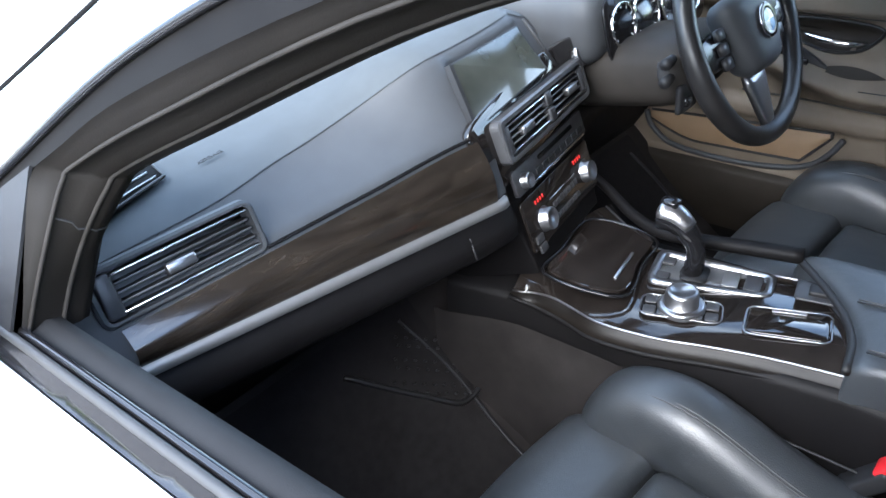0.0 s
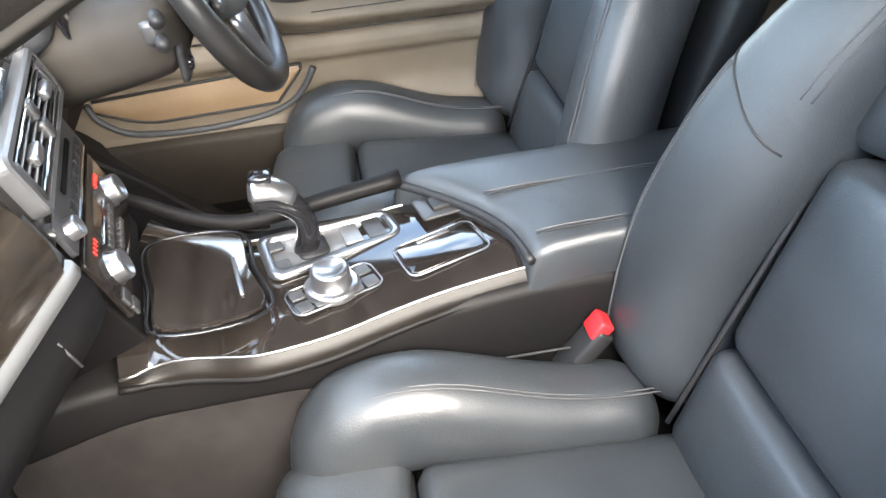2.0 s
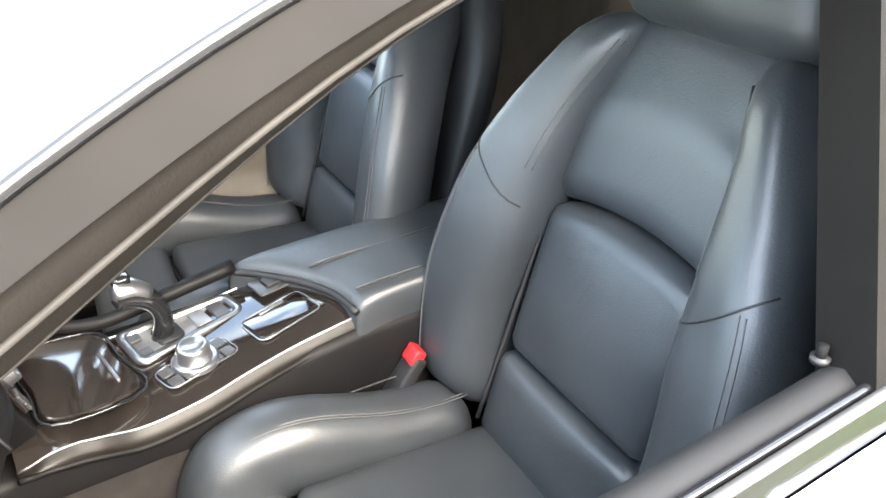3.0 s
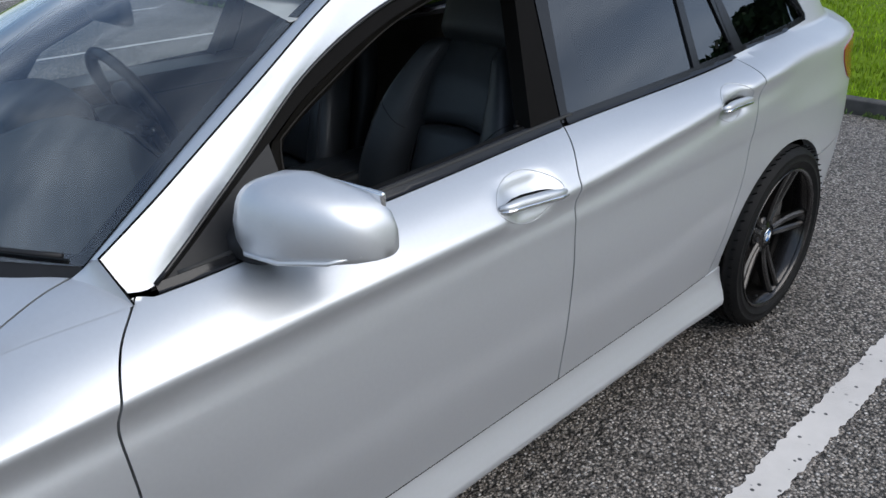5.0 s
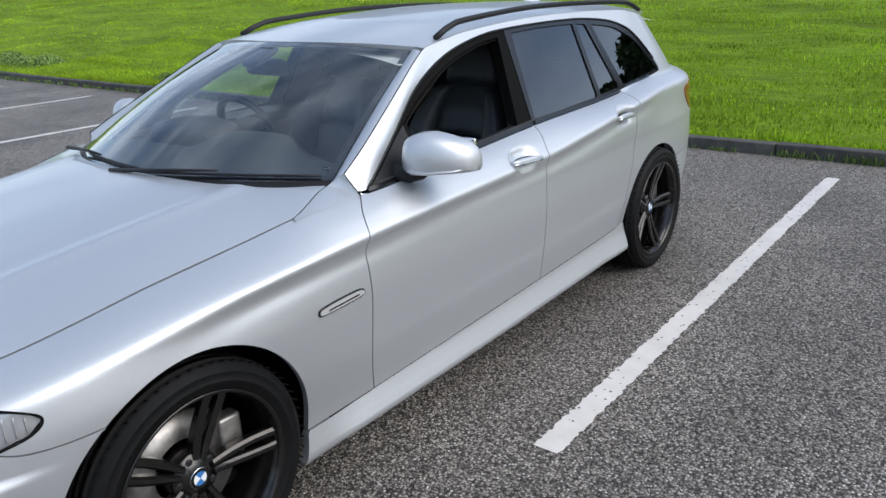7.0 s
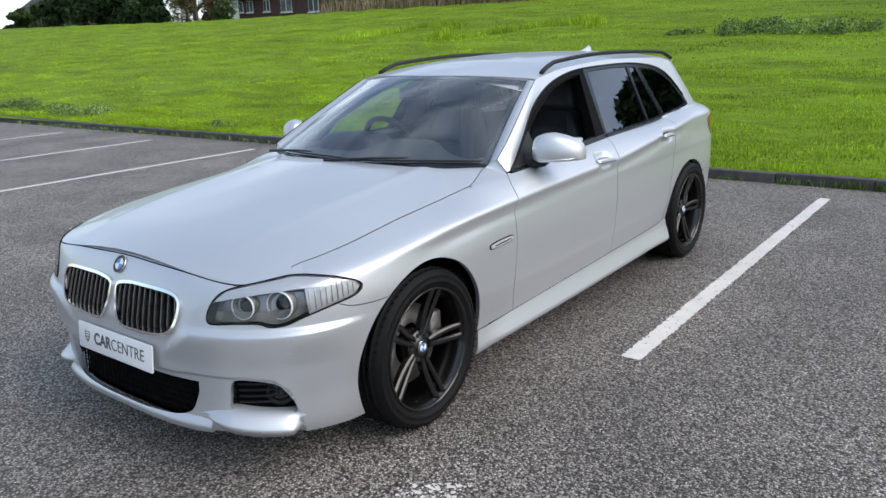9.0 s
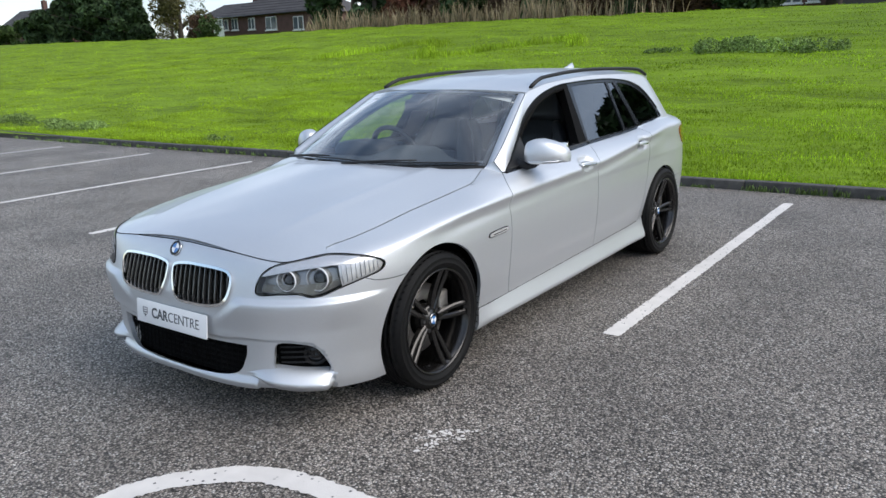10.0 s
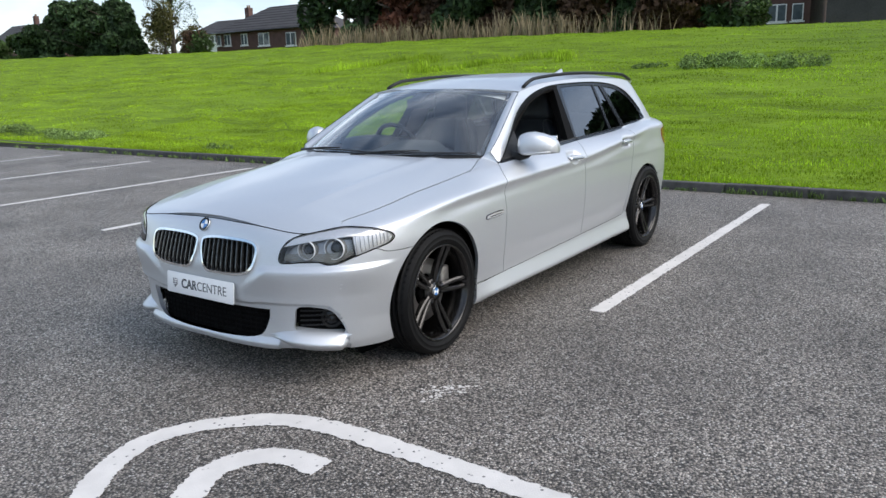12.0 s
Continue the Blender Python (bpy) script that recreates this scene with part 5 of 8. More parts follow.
def top_panels():
    # bonnet, bounded by the wings' upper edges and the shut line over the nose
    left = [shell(np.array([u]), np.array([float(belt_z(u))]))[0] for u in np.linspace(-0.48, 0.585, 50)]
    front = [shell(np.array([u]), np.array([z]))[0] for u, z in smooth_line(HOOD_FRONT, 8)]
    hl = [(p[0] + 0.003, p[1]) for p in left] + [(p[0], p[1] - 0.002) for p in front]
    rear = [(-0.724, -0.698), (-0.62, -0.600), (-0.4, -0.492), (-0.2, -0.440), (0.0, -0.428)]
    corner = [(x + 0.002, y) for x, y in smooth_line(CORNER, 5)[::-1]]
    half = smooth_line(rear, 6)[::-1] + corner[1:] + hl
    outline = [(float(a), float(b)) for a, b in half] + [(-float(a), float(b)) for a, b in half[::-1]][1:-1]
    panel("bonnet", hood, outline, (), 0.012, PAINT, car, "silver bonnet with two soft ridges", thick=0.02)
    head = [(x, -1.192 - 0.15 * (x / 0.575) ** 2) for x in np.linspace(-0.60, 0.60, 24)]
    lf = [(-float(roof_edge(y)[0]) + 0.004, y) for y in np.linspace(-1.36, -3.10, 34)]
    lf += [(float(p[0]) + 0.004, float(p[1])) for p in (shell(np.array([u]), np.array([roof_edge(u)[1]]))[0] for u in np.linspace(-3.14, -3.72, 12))]
    outline = lf + [(-x, y) for x, y in lf[::-1]] + head[::-1]
    panel("roof_panel", roof, outline, (), 0.02, PAINT, car, "silver roof panel", thick=0.02)
    ws = [(-0.995, 0.0), (-0.5, 0.0), (0, 0.0), (0.5, 0.0), (0.995, 0.0), (0.995, 0.99), (0.5, 0.99), (0, 0.99), (-0.5, 0.99), (-0.995, 0.99)]
    g = panel("windscreen", screen, ws, (), 0.025, WINDSCREEN, car, "clear raked windscreen", off=0.0, thick=0, flip=-1)
    g.visible_shadow = False
    for name, poly in (("windscreen_edge", [(-1.0, 0), (-0.965, 0), (-0.965, 1), (-1.0, 1)]), ("windscreen_edge", [(0.965, 0), (1.0, 0), (1.0, 1), (0.965, 1)]),
                       ("windscreen_top_band", [(-1, 0.965), (1, 0.965), (1, 1), (-1, 1)]), ("windscreen_base_band", [(-1, 0), (1, 0), (1, 0.035), (-1, 0.035)])):
        panel(name, screen, poly, (), 0.02, GLOSS, g, off=-0.004, thick=0, flip=-1)
    # cowl, wipers, mirror mount
    ry = smooth_line(rear, 6)
    V = []
    for x in np.linspace(-0.724, 0.724, 29):
        yh = float(np.interp(-abs(x), [p[0] for p in ry], [p[1] for p in ry]))
        p = screen(np.array([x / 0.732]), np.array([0.01]))[0]
        V += [(x, yh + 0.03, float(hood_z(x, yh)) - 0.022), (x, yh - 0.008, float(hood_z(x, yh)) - 0.020), (p[0], p[1] + 0.004, p[2] - 0.006), (p[0], p[1] - 0.02, p[2] + 0.002)]
    raw("cowl", V, grid_faces(29, 4), BLACK, car, "black scuttle panel under the windscreen")
    for x0, x1, sw in ((-0.06, -0.70, 0.07), (0.52, -0.10, 0.10)):
        pts = []
        for k in range(12):
            t = k / 11
            s = (x0 + (x1 - x0) * t) / 0.732
            p = screen(np.array([s]), np.array([0.004 + 0.025 * math.sin(math.pi * t * 0.8) * sw / 0.1]))[0]
            pts.append((p[0], p[1] + 0.004, p[2] + 0.009))
        wp = part("wiper_blade", tube(pts, 0.0048, 8), BLACK, car, "black wiper blade")
        part("wiper_arm", tube([(pts[0][0] + 0.10, pts[0][1] + 0.02, pts[0][2] - 0.006), (pts[3][0], pts[3][1] + 0.012, pts[3][2] + 0.012), (pts[6][0], pts[6][1] + 0.004, pts[6][2] + 0.014)], [0.009, 0.006, 0.004], 8), BLACK, wp)
    # aerial fin
    bm = bmesh.new()
    rings = []
    for k, (y, h, w) in enumerate(((-3.06, 0.004, 0.010), (-3.12, 0.022, 0.022), (-3.18, 0.044, 0.024), (-3.215, 0.055, 0.020), (-3.235, 0.05, 0.014), (-3.25, 0.004, 0.012))):
        z0 = float(roof_c(y)) - 0.004
        rings.append([bm.verts.new(p) for p in ((-w, y, z0), (-w * 0.5, y, z0 + h * 0.7), (0, y, z0 + h), (w * 0.5, y, z0 + h * 0.7), (w, y, z0))])
    for r0, r1 in zip(rings, rings[1:]):
        for k in range(4):
            bm.faces.new((r0[k], r0[k + 1], r1[k + 1], r1[k]))
    bmesh.ops.recalc_face_normals(bm, faces=bm.faces)
    part("aerial_fin", bm, PAINT, car, "small silver aerial fin on the roof")


def tail_panels():
    um = TAIL_MID
    half = [(-3.725, 0.61), (-3.725, 1.10), (-3.725, 1.325)]
    glass = [(-3.86, 1.02), (-3.86, 1.28), (2 * um + 3.86, 1.28), (2 * um + 3.86, 1.02)]
    out = half + [(2 * um - u, z) for u, z in half[::-1]]
    tg = panel("tailgate", tail, out, (glass,), 0.02, PAINT, car, "silver tailgate", thick=0.015, flip=-1)
    g = panel("rear_window", tail, grown(glass, 0.004), (), 0.03, PRIVACY, tg, "dark tinted rear window", off=-0.006, thick=0, flip=-1)
    g.visible_shadow = False
    ob = [(um, 0.20), (-4.0, 0.20), (-3.34, 0.20)] + arc(*ARCH_R, 200, 139, 20) + [(-3.235, 0.58), (-3.72, 0.60), (-4.2, 0.60), (um, 0.60)]
    ob = ob + [(2 * um - u, z) for u, z in ob[::-1]][1:-1]
    panel("rear_bumper", tail, ob, (), 0.015, PAINT, car, "silver rear bumper", thick=0.02, flip=-1)


def underbody():
    part("floor_pan", box(1.52, 3.9, 0.03, (0, -1.75, 0.185), 0.004), GAPDARK, car)
    part("engine_block", box(1.05, 0.95, 0.45, (0, 0.05, 0.43), 0.05), GAPDARK, car)
    for cx, cy in ((-0.78, 0.0), (0.78, 0.0), (-0.78, -2.968), (0.78, -2.968)):
        s = 1 if cx > 0 else -1
        r = 0.40
        V = []
        for k in range(25):
            a = radians(-16 + 205 * k / 24)
            V += [(s * 0.835, cy + r * math.cos(a), 0.335 + r * math.sin(a)), (s * 0.52, cy + r * math.cos(a), 0.335 + r * math.sin(a))]
        raw("arch_liner", V, grid_faces(25, 2), GAPDARK, car)
        V = [(s * 0.55, cy + 0.42 * math.cos(2 * math.pi * k / 24), 0.335 + 0.42 * math.sin(2 * math.pi * k / 24)) for k in range(24)]
        raw("arch_wall", V, [tuple(range(24))], GAPDARK, car)


for sd in (1, -1):
    side_panels(sd)
    mirror_housing(sd)
nose_panels()
top_panels()
tail_panels()
underbody()
left_front = wheel((-0.800, 0.0, 0.335), -1)
copy_thing(left_front, Matrix.Translation((-0.806, -2.968, 0.335)))
right_front = wheel((0.800, 0.0, 0.335), 1)
copy_thing(right_front, Matrix.Translation((0.806, -2.968, 0.335)))


# ---- the car's cabin ----
LEATHER = mat("black_leather", (0.0265, 0.0300, 0.0335), 0.44, 0, 0.30, 9, 0.34, 420, spec=0.62, rvary=0.10)


def creased(m, scale, strength):
    """Add broad soft creases under the fine grain of a leather."""
    nt = m.node_tree
    b = nt.nodes["Principled BSDF"]
    tc, n, bp = nt.nodes.new("ShaderNodeTexCoord"), nt.nodes.new("ShaderNodeTexNoise"), nt.nodes.new("ShaderNodeBump")
    n.inputs["Scale"].default_value, n.inputs["Detail"].default_value, n.inputs["Distortion"].default_value = scale, 3.0, 1.2
    bp.inputs["Strength"].default_value, bp.inputs["Distance"].default_value = strength, 0.012
    nt.links.new(tc.outputs["Object"], n.inputs["Vector"])
    nt.links.new(n.outputs["Fac"], bp.inputs["Height"])
    if b.inputs["Normal"].is_linked:
        nt.links.new(bp.outputs["Normal"], b.inputs["Normal"].links[0].from_node.inputs["Normal"])
    else:
        nt.links.new(bp.outputs["Normal"], b.inputs["Normal"])


creased(LEATHER, 7.0, 0.16)
WHEELHIDE = mat("worn_black_wheel_leather", (0.013, 0.012, 0.0115), 0.36, 0, 0.25, 30, 0.2, 500)
SEAM = mat("leather_seam", (0.010, 0.010, 0.011), 0.7, 0, 0.2, 50)
STITCH = mat("grey_stitching", (0.055, 0.055, 0.058), 0.7, 0, 0.2, 90)
DASH = mat("soft_dash_grey", (0.038, 0.040, 0.043), 0.55, 0, 0.12, 25, 0.35, 700, spec=0.35)
DASHTOP = mat("soft_dash_top", (0.052, 0.058, 0.062), 0.75, 0, 0.12, 25, 0.35, 700, spec=0.22)
TRIMBROWN = mat("warm_grey_door_trim", (0.118, 0.096, 0.072), 0.55, 0, 0.2, 12, 0.3, 600, spec=0.3)
TAN = mat("tan_door_insert", (0.175, 0.118, 0.070), 0.5, 0, 0.2, 10, 0.2, 300)
# door trim brown darkened for footwell shade; also colours the handle bowl and slot
LOWTRIM = mat("door_shade_and_bowl_brown", (0.022, 0.0185, 0.015), 0.6, 0, 0.25, 14, 0.3, 600, spec=0.2)
# grey that paints the thin highlights on the left vent's middle slats
SLATEDGE = mat("slat_highlight_grey", (0.075, 0.075, 0.078), 0.4, 0.3, 0.1, 80)
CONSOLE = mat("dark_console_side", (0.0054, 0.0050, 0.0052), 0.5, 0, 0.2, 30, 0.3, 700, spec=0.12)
VENTGREY = mat("satin_grey_vent_frame", (0.060, 0.060, 0.062), 0.35, 0.2, 0.15, 60)
SHROUD = mat("brown_black_column_plastic", (0.022, 0.0195, 0.017), 0.6, 0, 0.15, 30, 0.25, 700, spec=0.12)
CARPET = mat("charcoal_carpet", (0.020, 0.0178, 0.0170), 0.95, 0, 0.5, 14, 0.9, 900, spec=0.1)
LINER = mat("roof_lining", (0.50, 0.49, 0.47), 0.9, 0, 0.1, 30, 0.4, 600)
WOOD = wood_material()
SIDEWOOD = mat("dark_wood_side_band", (0.007, 0.0058, 0.0048), 0.36, 0, 0.7, 130, stretch=(4.5, 0.05, 4.5), spec=0.15)
MATTEX = mat("black_mat_textile", (0.013, 0.0118, 0.0117), 0.95, 0, 0.3, 60, 0.9, 800, spec=0.1)
PIANO = mat("gloss_dark_console", (0.012, 0.010, 0.009), 0.07, 0, 0.5, 60, coat=0.2, coat_rough=0.02, stretch=(0.4, 5, 5))
BUTTON = mat("button_plastic", (0.030, 0.030, 0.032), 0.4, 0, 0.2, 60)
REDPLASTIC = mat("red_buckle", (0.62, 0.02, 0.025), 0.35, 0, 0.1, 40)
LEDRED = bpy.data.materials.new("red_display")
LEDRED.use_nodes = True
LEDRED.node_tree.nodes["Principled BSDF"].inputs["Base Color"].default_value = (0.3, 0.01, 0.01, 1)
LEDRED.node_tree.nodes["Principled BSDF"].inputs["Emission Color"].default_value = (1.0, 0.04, 0.03, 1)
LEDRED.node_tree.nodes["Principled BSDF"].inputs["Emission Strength"].default_value = 0.07
# greenish blotches in the screen's base colour imitate reflected cloud
SCREENMAT = mat("display_cloud_reflection", (0.035, 0.038, 0.032), 0.10, 0, 0.7, 14, coat=0.4)


def pillow(h, r, n, fn=None):
    """A cushion: a dense box of half sizes h with edges rounded by r, then bent by fn."""
    bm = bmesh.new()
    seen = {}

    def vert(p):
        key = tuple(round(c, 6) for c in p)
        if key not in seen:
            q = Vector([p[i] * h[i] for i in range(3)])
            c = Vector([max(-(h[i] - r), min(h[i] - r, q[i])) for i in range(3)])
            d = q - c
            q = c + d.normalized() * r if d.length > 1e-9 else q
            if fn:
                q = Vector(fn(q.x, q.y, q.z))
            seen[key] = bm.verts.new(q)
        return seen[key]
    for ax in range(3):
        u, v = (ax + 1) % 3, (ax + 2) % 3
        for s in (-1, 1):
            for i in range(n[u]):
                for j in range(n[v]):
                    quad = []
                    for di, dj in ((0, 0), (1, 0), (1, 1), (0, 1)):
                        p = [0, 0, 0]
                        p[ax], p[u], p[v] = s, -1 + 2 * (i + di) / n[u], -1 + 2 * (j + dj) / n[v]
                        quad.append(vert(p))
                    bm.faces.new(quad if s > 0 else quad[::-1])
    bmesh.ops.recalc_face_normals(bm, faces=bm.faces)
    return bm


wing_edge = table([0.0, 0.1, 0.2, 0.35, 0.5, 0.6, 0.66], [0.285, 0.300, 0.306, 0.285, 0.232, 0.180, 0.150])


def seat(name, cx, label, z0=0.0):
    """A leather sports seat, its middle at x = cx."""
    st = part(name, pillow((0.27, 0.26, 0.055), 0.05, (8, 8, 3), lambda x, y, z: (cx + x, -1.56 + y, 0.400 + z)), BLACK, car, label)
    P = lambda nm, bm, m=LEATHER, lb="": part(nm, bm, m, st, lb)
    # seat cushion: middle, thigh support, side bolsters
    P("seat_cushion", pillow((0.152, 0.170, 0.060), 0.026, (14, 16, 5), lambda x, y, z: (cx + x, -1.612 + y, 0.462 + z0 + z + 0.012 * (1 - (x / 0.15) ** 2) + 0.10 * (y + 0.16) - 0.01)))
    P("thigh_support", pillow((0.190, 0.080, 0.062), 0.026, (18, 12, 8), lambda x, y, z: (cx + x, -1.350 + y - 0.012 * (x / 0.19) ** 2, 0.482 + z0 + z + 0.006 * (1 - (x / 0.19) ** 2) - 1.6 * max(0, y) ** 2 * 2)))
    for s in (-1, 1):
        def bol(x, y, z, s=s):
            t = (y + 0.215) / 0.43          # 0 at the back, 1 at the front
            lift = 0.078 * math.exp(-((t - 0.70) / 0.36) ** 2) - 0.35 * max(0, t - 0.86) ** 1.5
            return (cx + s * (0.198 + 0.006 * t) + x * (1 - 0.10 * t), -1.525 + y, 0.488 + z0 + lift + z)
        P("side_bolster", pillow((0.064, 0.225, 0.070), 0.056, (10, 24, 8), bol))
        for dx in (0.0, 0.006):
            line = [(cx + s * (0.170 + dx + 0.030 * max(0, t - 0.7)), -1.745 + 0.405 * t, 0.5535 + z0 + 0.078 * math.exp(-((t * 0.95 - 0.70) / 0.36) ** 2) - 0.55 * max(0, t - 0.86) ** 1.5) for t in np.linspace(0, 1, 18)]
            P("bolster_stitching", tube(line, 0.0012, 5), STITCH)
    P("cushion_seam", tube([(cx - 0.155, -1.436, 0.506 + z0), (cx, -1.436, 0.512 + z0), (cx + 0.155, -1.436, 0.506 + z0)], 0.006, 6), SEAM)
    # backrest, leaning back
    lean = Matrix.Translation((cx, -1.770, 0.491 + z0)) @ Matrix.Rotation(radians(18), 4, "X")

    def back(fn):
        def g(x, y, z):
            q = lean @ Vector(fn(x, y, z))
            return q
        return g
    half = lambda z: 0.285 - 0.10 * max(0, (z - 0.40) / 0.28) ** 2.2
    P("backrest_shell", pillow((0.27, 0.035, 0.335), 0.03, (12, 4, 16), back(lambda x, y, z: (x / 0.27 * half(z + 0.335) * 0.95, y - 0.085, z + 0.335))), BLACK)
    P("lumbar_panel", pillow((0.150, 0.045, 0.075), 0.020, (14, 4, 8), back(lambda x, y, z: (x, y - 0.012 + 0.010 * (1 - (x / 0.15) ** 2) * (1 - (z / 0.075) ** 2), z + 0.078))))
    P("back_panel", pillow((0.145, 0.045, 0.128), 0.022, (16, 4, 14), back(lambda x, y, z: (x * (1 - 0.05 * z), y - 0.016 + 0.014 * (1 - (x / 0.145) ** 2) * (1 - (z / 0.13) ** 2), z + 0.285 - 0.02 * (x / 0.145) ** 2 * (z > 0)))))
    P("shoulder_panel", pillow((0.160, 0.045, 0.130), 0.030, (16, 5, 12), back(lambda x, y, z: (x * (1 - 0.30 * max(0, z)), y - 0.022 - 0.02 * max(0, z) / 0.13, z + 0.545 - 0.03 * (x / 0.16) ** 2 * (z > 0) - 0.02 * (x / 0.145) ** 2 * (z < 0)))))
    for s in (-1, 1):
        def wing(x, y, z, s=s):
            t = (z + 0.315) / 0.63
            thin = 1 - 0.45 * float(step01(t, 0.45, 1.0))
            out = float(wing_edge(0.02 + 0.63 * t)) - 0.072 * thin
            fwd = 0.030 + 0.050 * math.sin(math.pi * min(1, 0.12 + 0.85 * t)) - 0.05 * max(0, t - 0.7)
            return (s * out + x * thin, y + fwd - 0.030 - 0.22 * (0.06 - s * x), z + 0.340)
        P("back_bolster", pillow((0.072, 0.070, 0.315), 0.055, (10, 8, 22), back(wing)))
        line = [lean @ Vector((s * (0.152 - 0.006 * t), 0.030 - 0.02 * t, 0.02 + 0.60 * t)) for t in np.linspace(0, 1, 14)]
        P("back_seam", tube(line, 0.0035, 6), SEAM)
        def on_wing(x, z, s=s):
            a = max(0.0, abs(x) - 0.017)
            return back(lambda p, q, w: wing(p, q, w, s))(s * x, 0.0155 + math.sqrt(max(0.055 ** 2 - a * a, 0)), z - 0.34)
        P("wing_seam", tube([on_wing(-0.062 + 0.130 * t, 0.375 + 0.080 * t ** 1.2) for t in np.linspace(0, 1, 12)], 0.0014, 6), SEAM)
        for dx in (0.0, 0.007):
            P("bolster_stitching", tube([on_wing(0.040 + dx, 0.05 + 0.38 * t) for t in np.linspace(0, 1, 16)], 0.0011, 5), STITCH)
            P("bolster_stitching", tube([on_wing(-0.058 + dx, 0.43 + 0.19 * t) for t in np.linspace(0, 1, 10)], 0.0010, 5), STITCH)
        post = [lean @ Vector((s * 0.062, -0.045, 0.66)), lean @ Vector((s * 0.062, -0.045, 0.735))]
        P("headrest_post", tube(post, 0.007, 10), CHROME)
        P("post_collar", tube([lean @ Vector((s * 0.062, -0.045, 0.668)), lean @ Vector((s * 0.062, -0.045, 0.684))], 0.013, 12), BLACK)
    P("headrest", pillow((0.142, 0.058, 0.105), 0.048, (14, 7, 12), back(lambda x, y, z: (x * (1 - 0.12 * (z / 0.10)), y - 0.012 - 0.012 * (x / 0.135) ** 2 + 0.01 * z / 0.1, z + 0.750))))
    return st


seat("passenger_seat", -0.390, "black leather sports seat with grey stitching")
seat("driver_seat", 0.390, "black leather sports seat with creased bolsters", 0.0)


def buckle(x, y, z, turn):
    m = Matrix.Translation((x, y, z)) @ Matrix.Rotation(radians(turn), 4, "X")
    b = part("belt_buckle", box(0.040, 0.024, 0.085, (0, 0, -0.03), 0.006, 3, None), BLACK, car, "black seat-belt buckle with a red button")
    b.matrix_local = m
    part("release_button", box(0.032, 0.020, 0.028, (0, 0.006, 0.010), 0.004, 3), REDPLASTIC, b, "red release button")
    part("buckle_stalk", tube([(0, 0, -0.07), (0, -0.005, -0.15)], 0.009, 8), BLACK, b)


buckle(-0.142, -1.690, 0.590, 38)
buckle(0.142, -1.690, 0.590, 38)


def face_y(x, z):
    """The rearward face of the dashboard; past the middle it turns to the driver."""
    return -1.036 - 0.2 * (np.minimum(x, -0.19) + 0.618) + 0.18 * np.maximum(x + 0.19, 0) + 0.35 * (z - 0.92) + 0.05 * step01(x, -0.162, -0.146)


lip_y = table([-0.75, -0.54, -0.40, -0.30, -0.17, 0.03, 0.12, 0.75], [-1.005, -0.995, -0.972, -0.985, -1.030, -1.005, -0.96, -0.95])
lip_z = table([-0.75, -0.54, -0.40, -0.30, -0.17, 0.03, 0.14, 0.25, 0.75], [0.944, 0.944, 0.950, 0.972, 1.020, 1.022, 0.99, 0.95, 0.944])
trim_top = table([-0.75, -0.70, -0.51, -0.37, -0.21, 0.0, 0.75], [0.880, 0.884, 0.900, 0.912, 0.926, 0.93, 0.93])


def dash_profile(x):
    zt, ly, lz = float(trim_top(x)), float(lip_y(x)), float(lip_z(x))
    f = lambda z: float(face_y(x, z))
    return [(-0.56, 0.940), (-0.70, 0.958), (-0.82, 0.962 + 0.55 * (lz - 0.944)), (ly + 0.06, lz + 0.012), (ly + 0.02, lz + 0.008), (ly, lz), (ly - 0.012, lz - 0.010),
            (f(zt + 0.012) + 0.012, zt + 0.010), (f(zt), zt), (f(0.837), 0.837), (f(0.812), 0.812), (f(0.80) - 0.004, 0.80), (f(0.772) + 0.004, 0.772), (f(0.74) + 0.05, 0.742),
            (-0.98, 0.70), (-0.90, 0.58), (-0.86, 0.42), (-0.84, 0.30)]


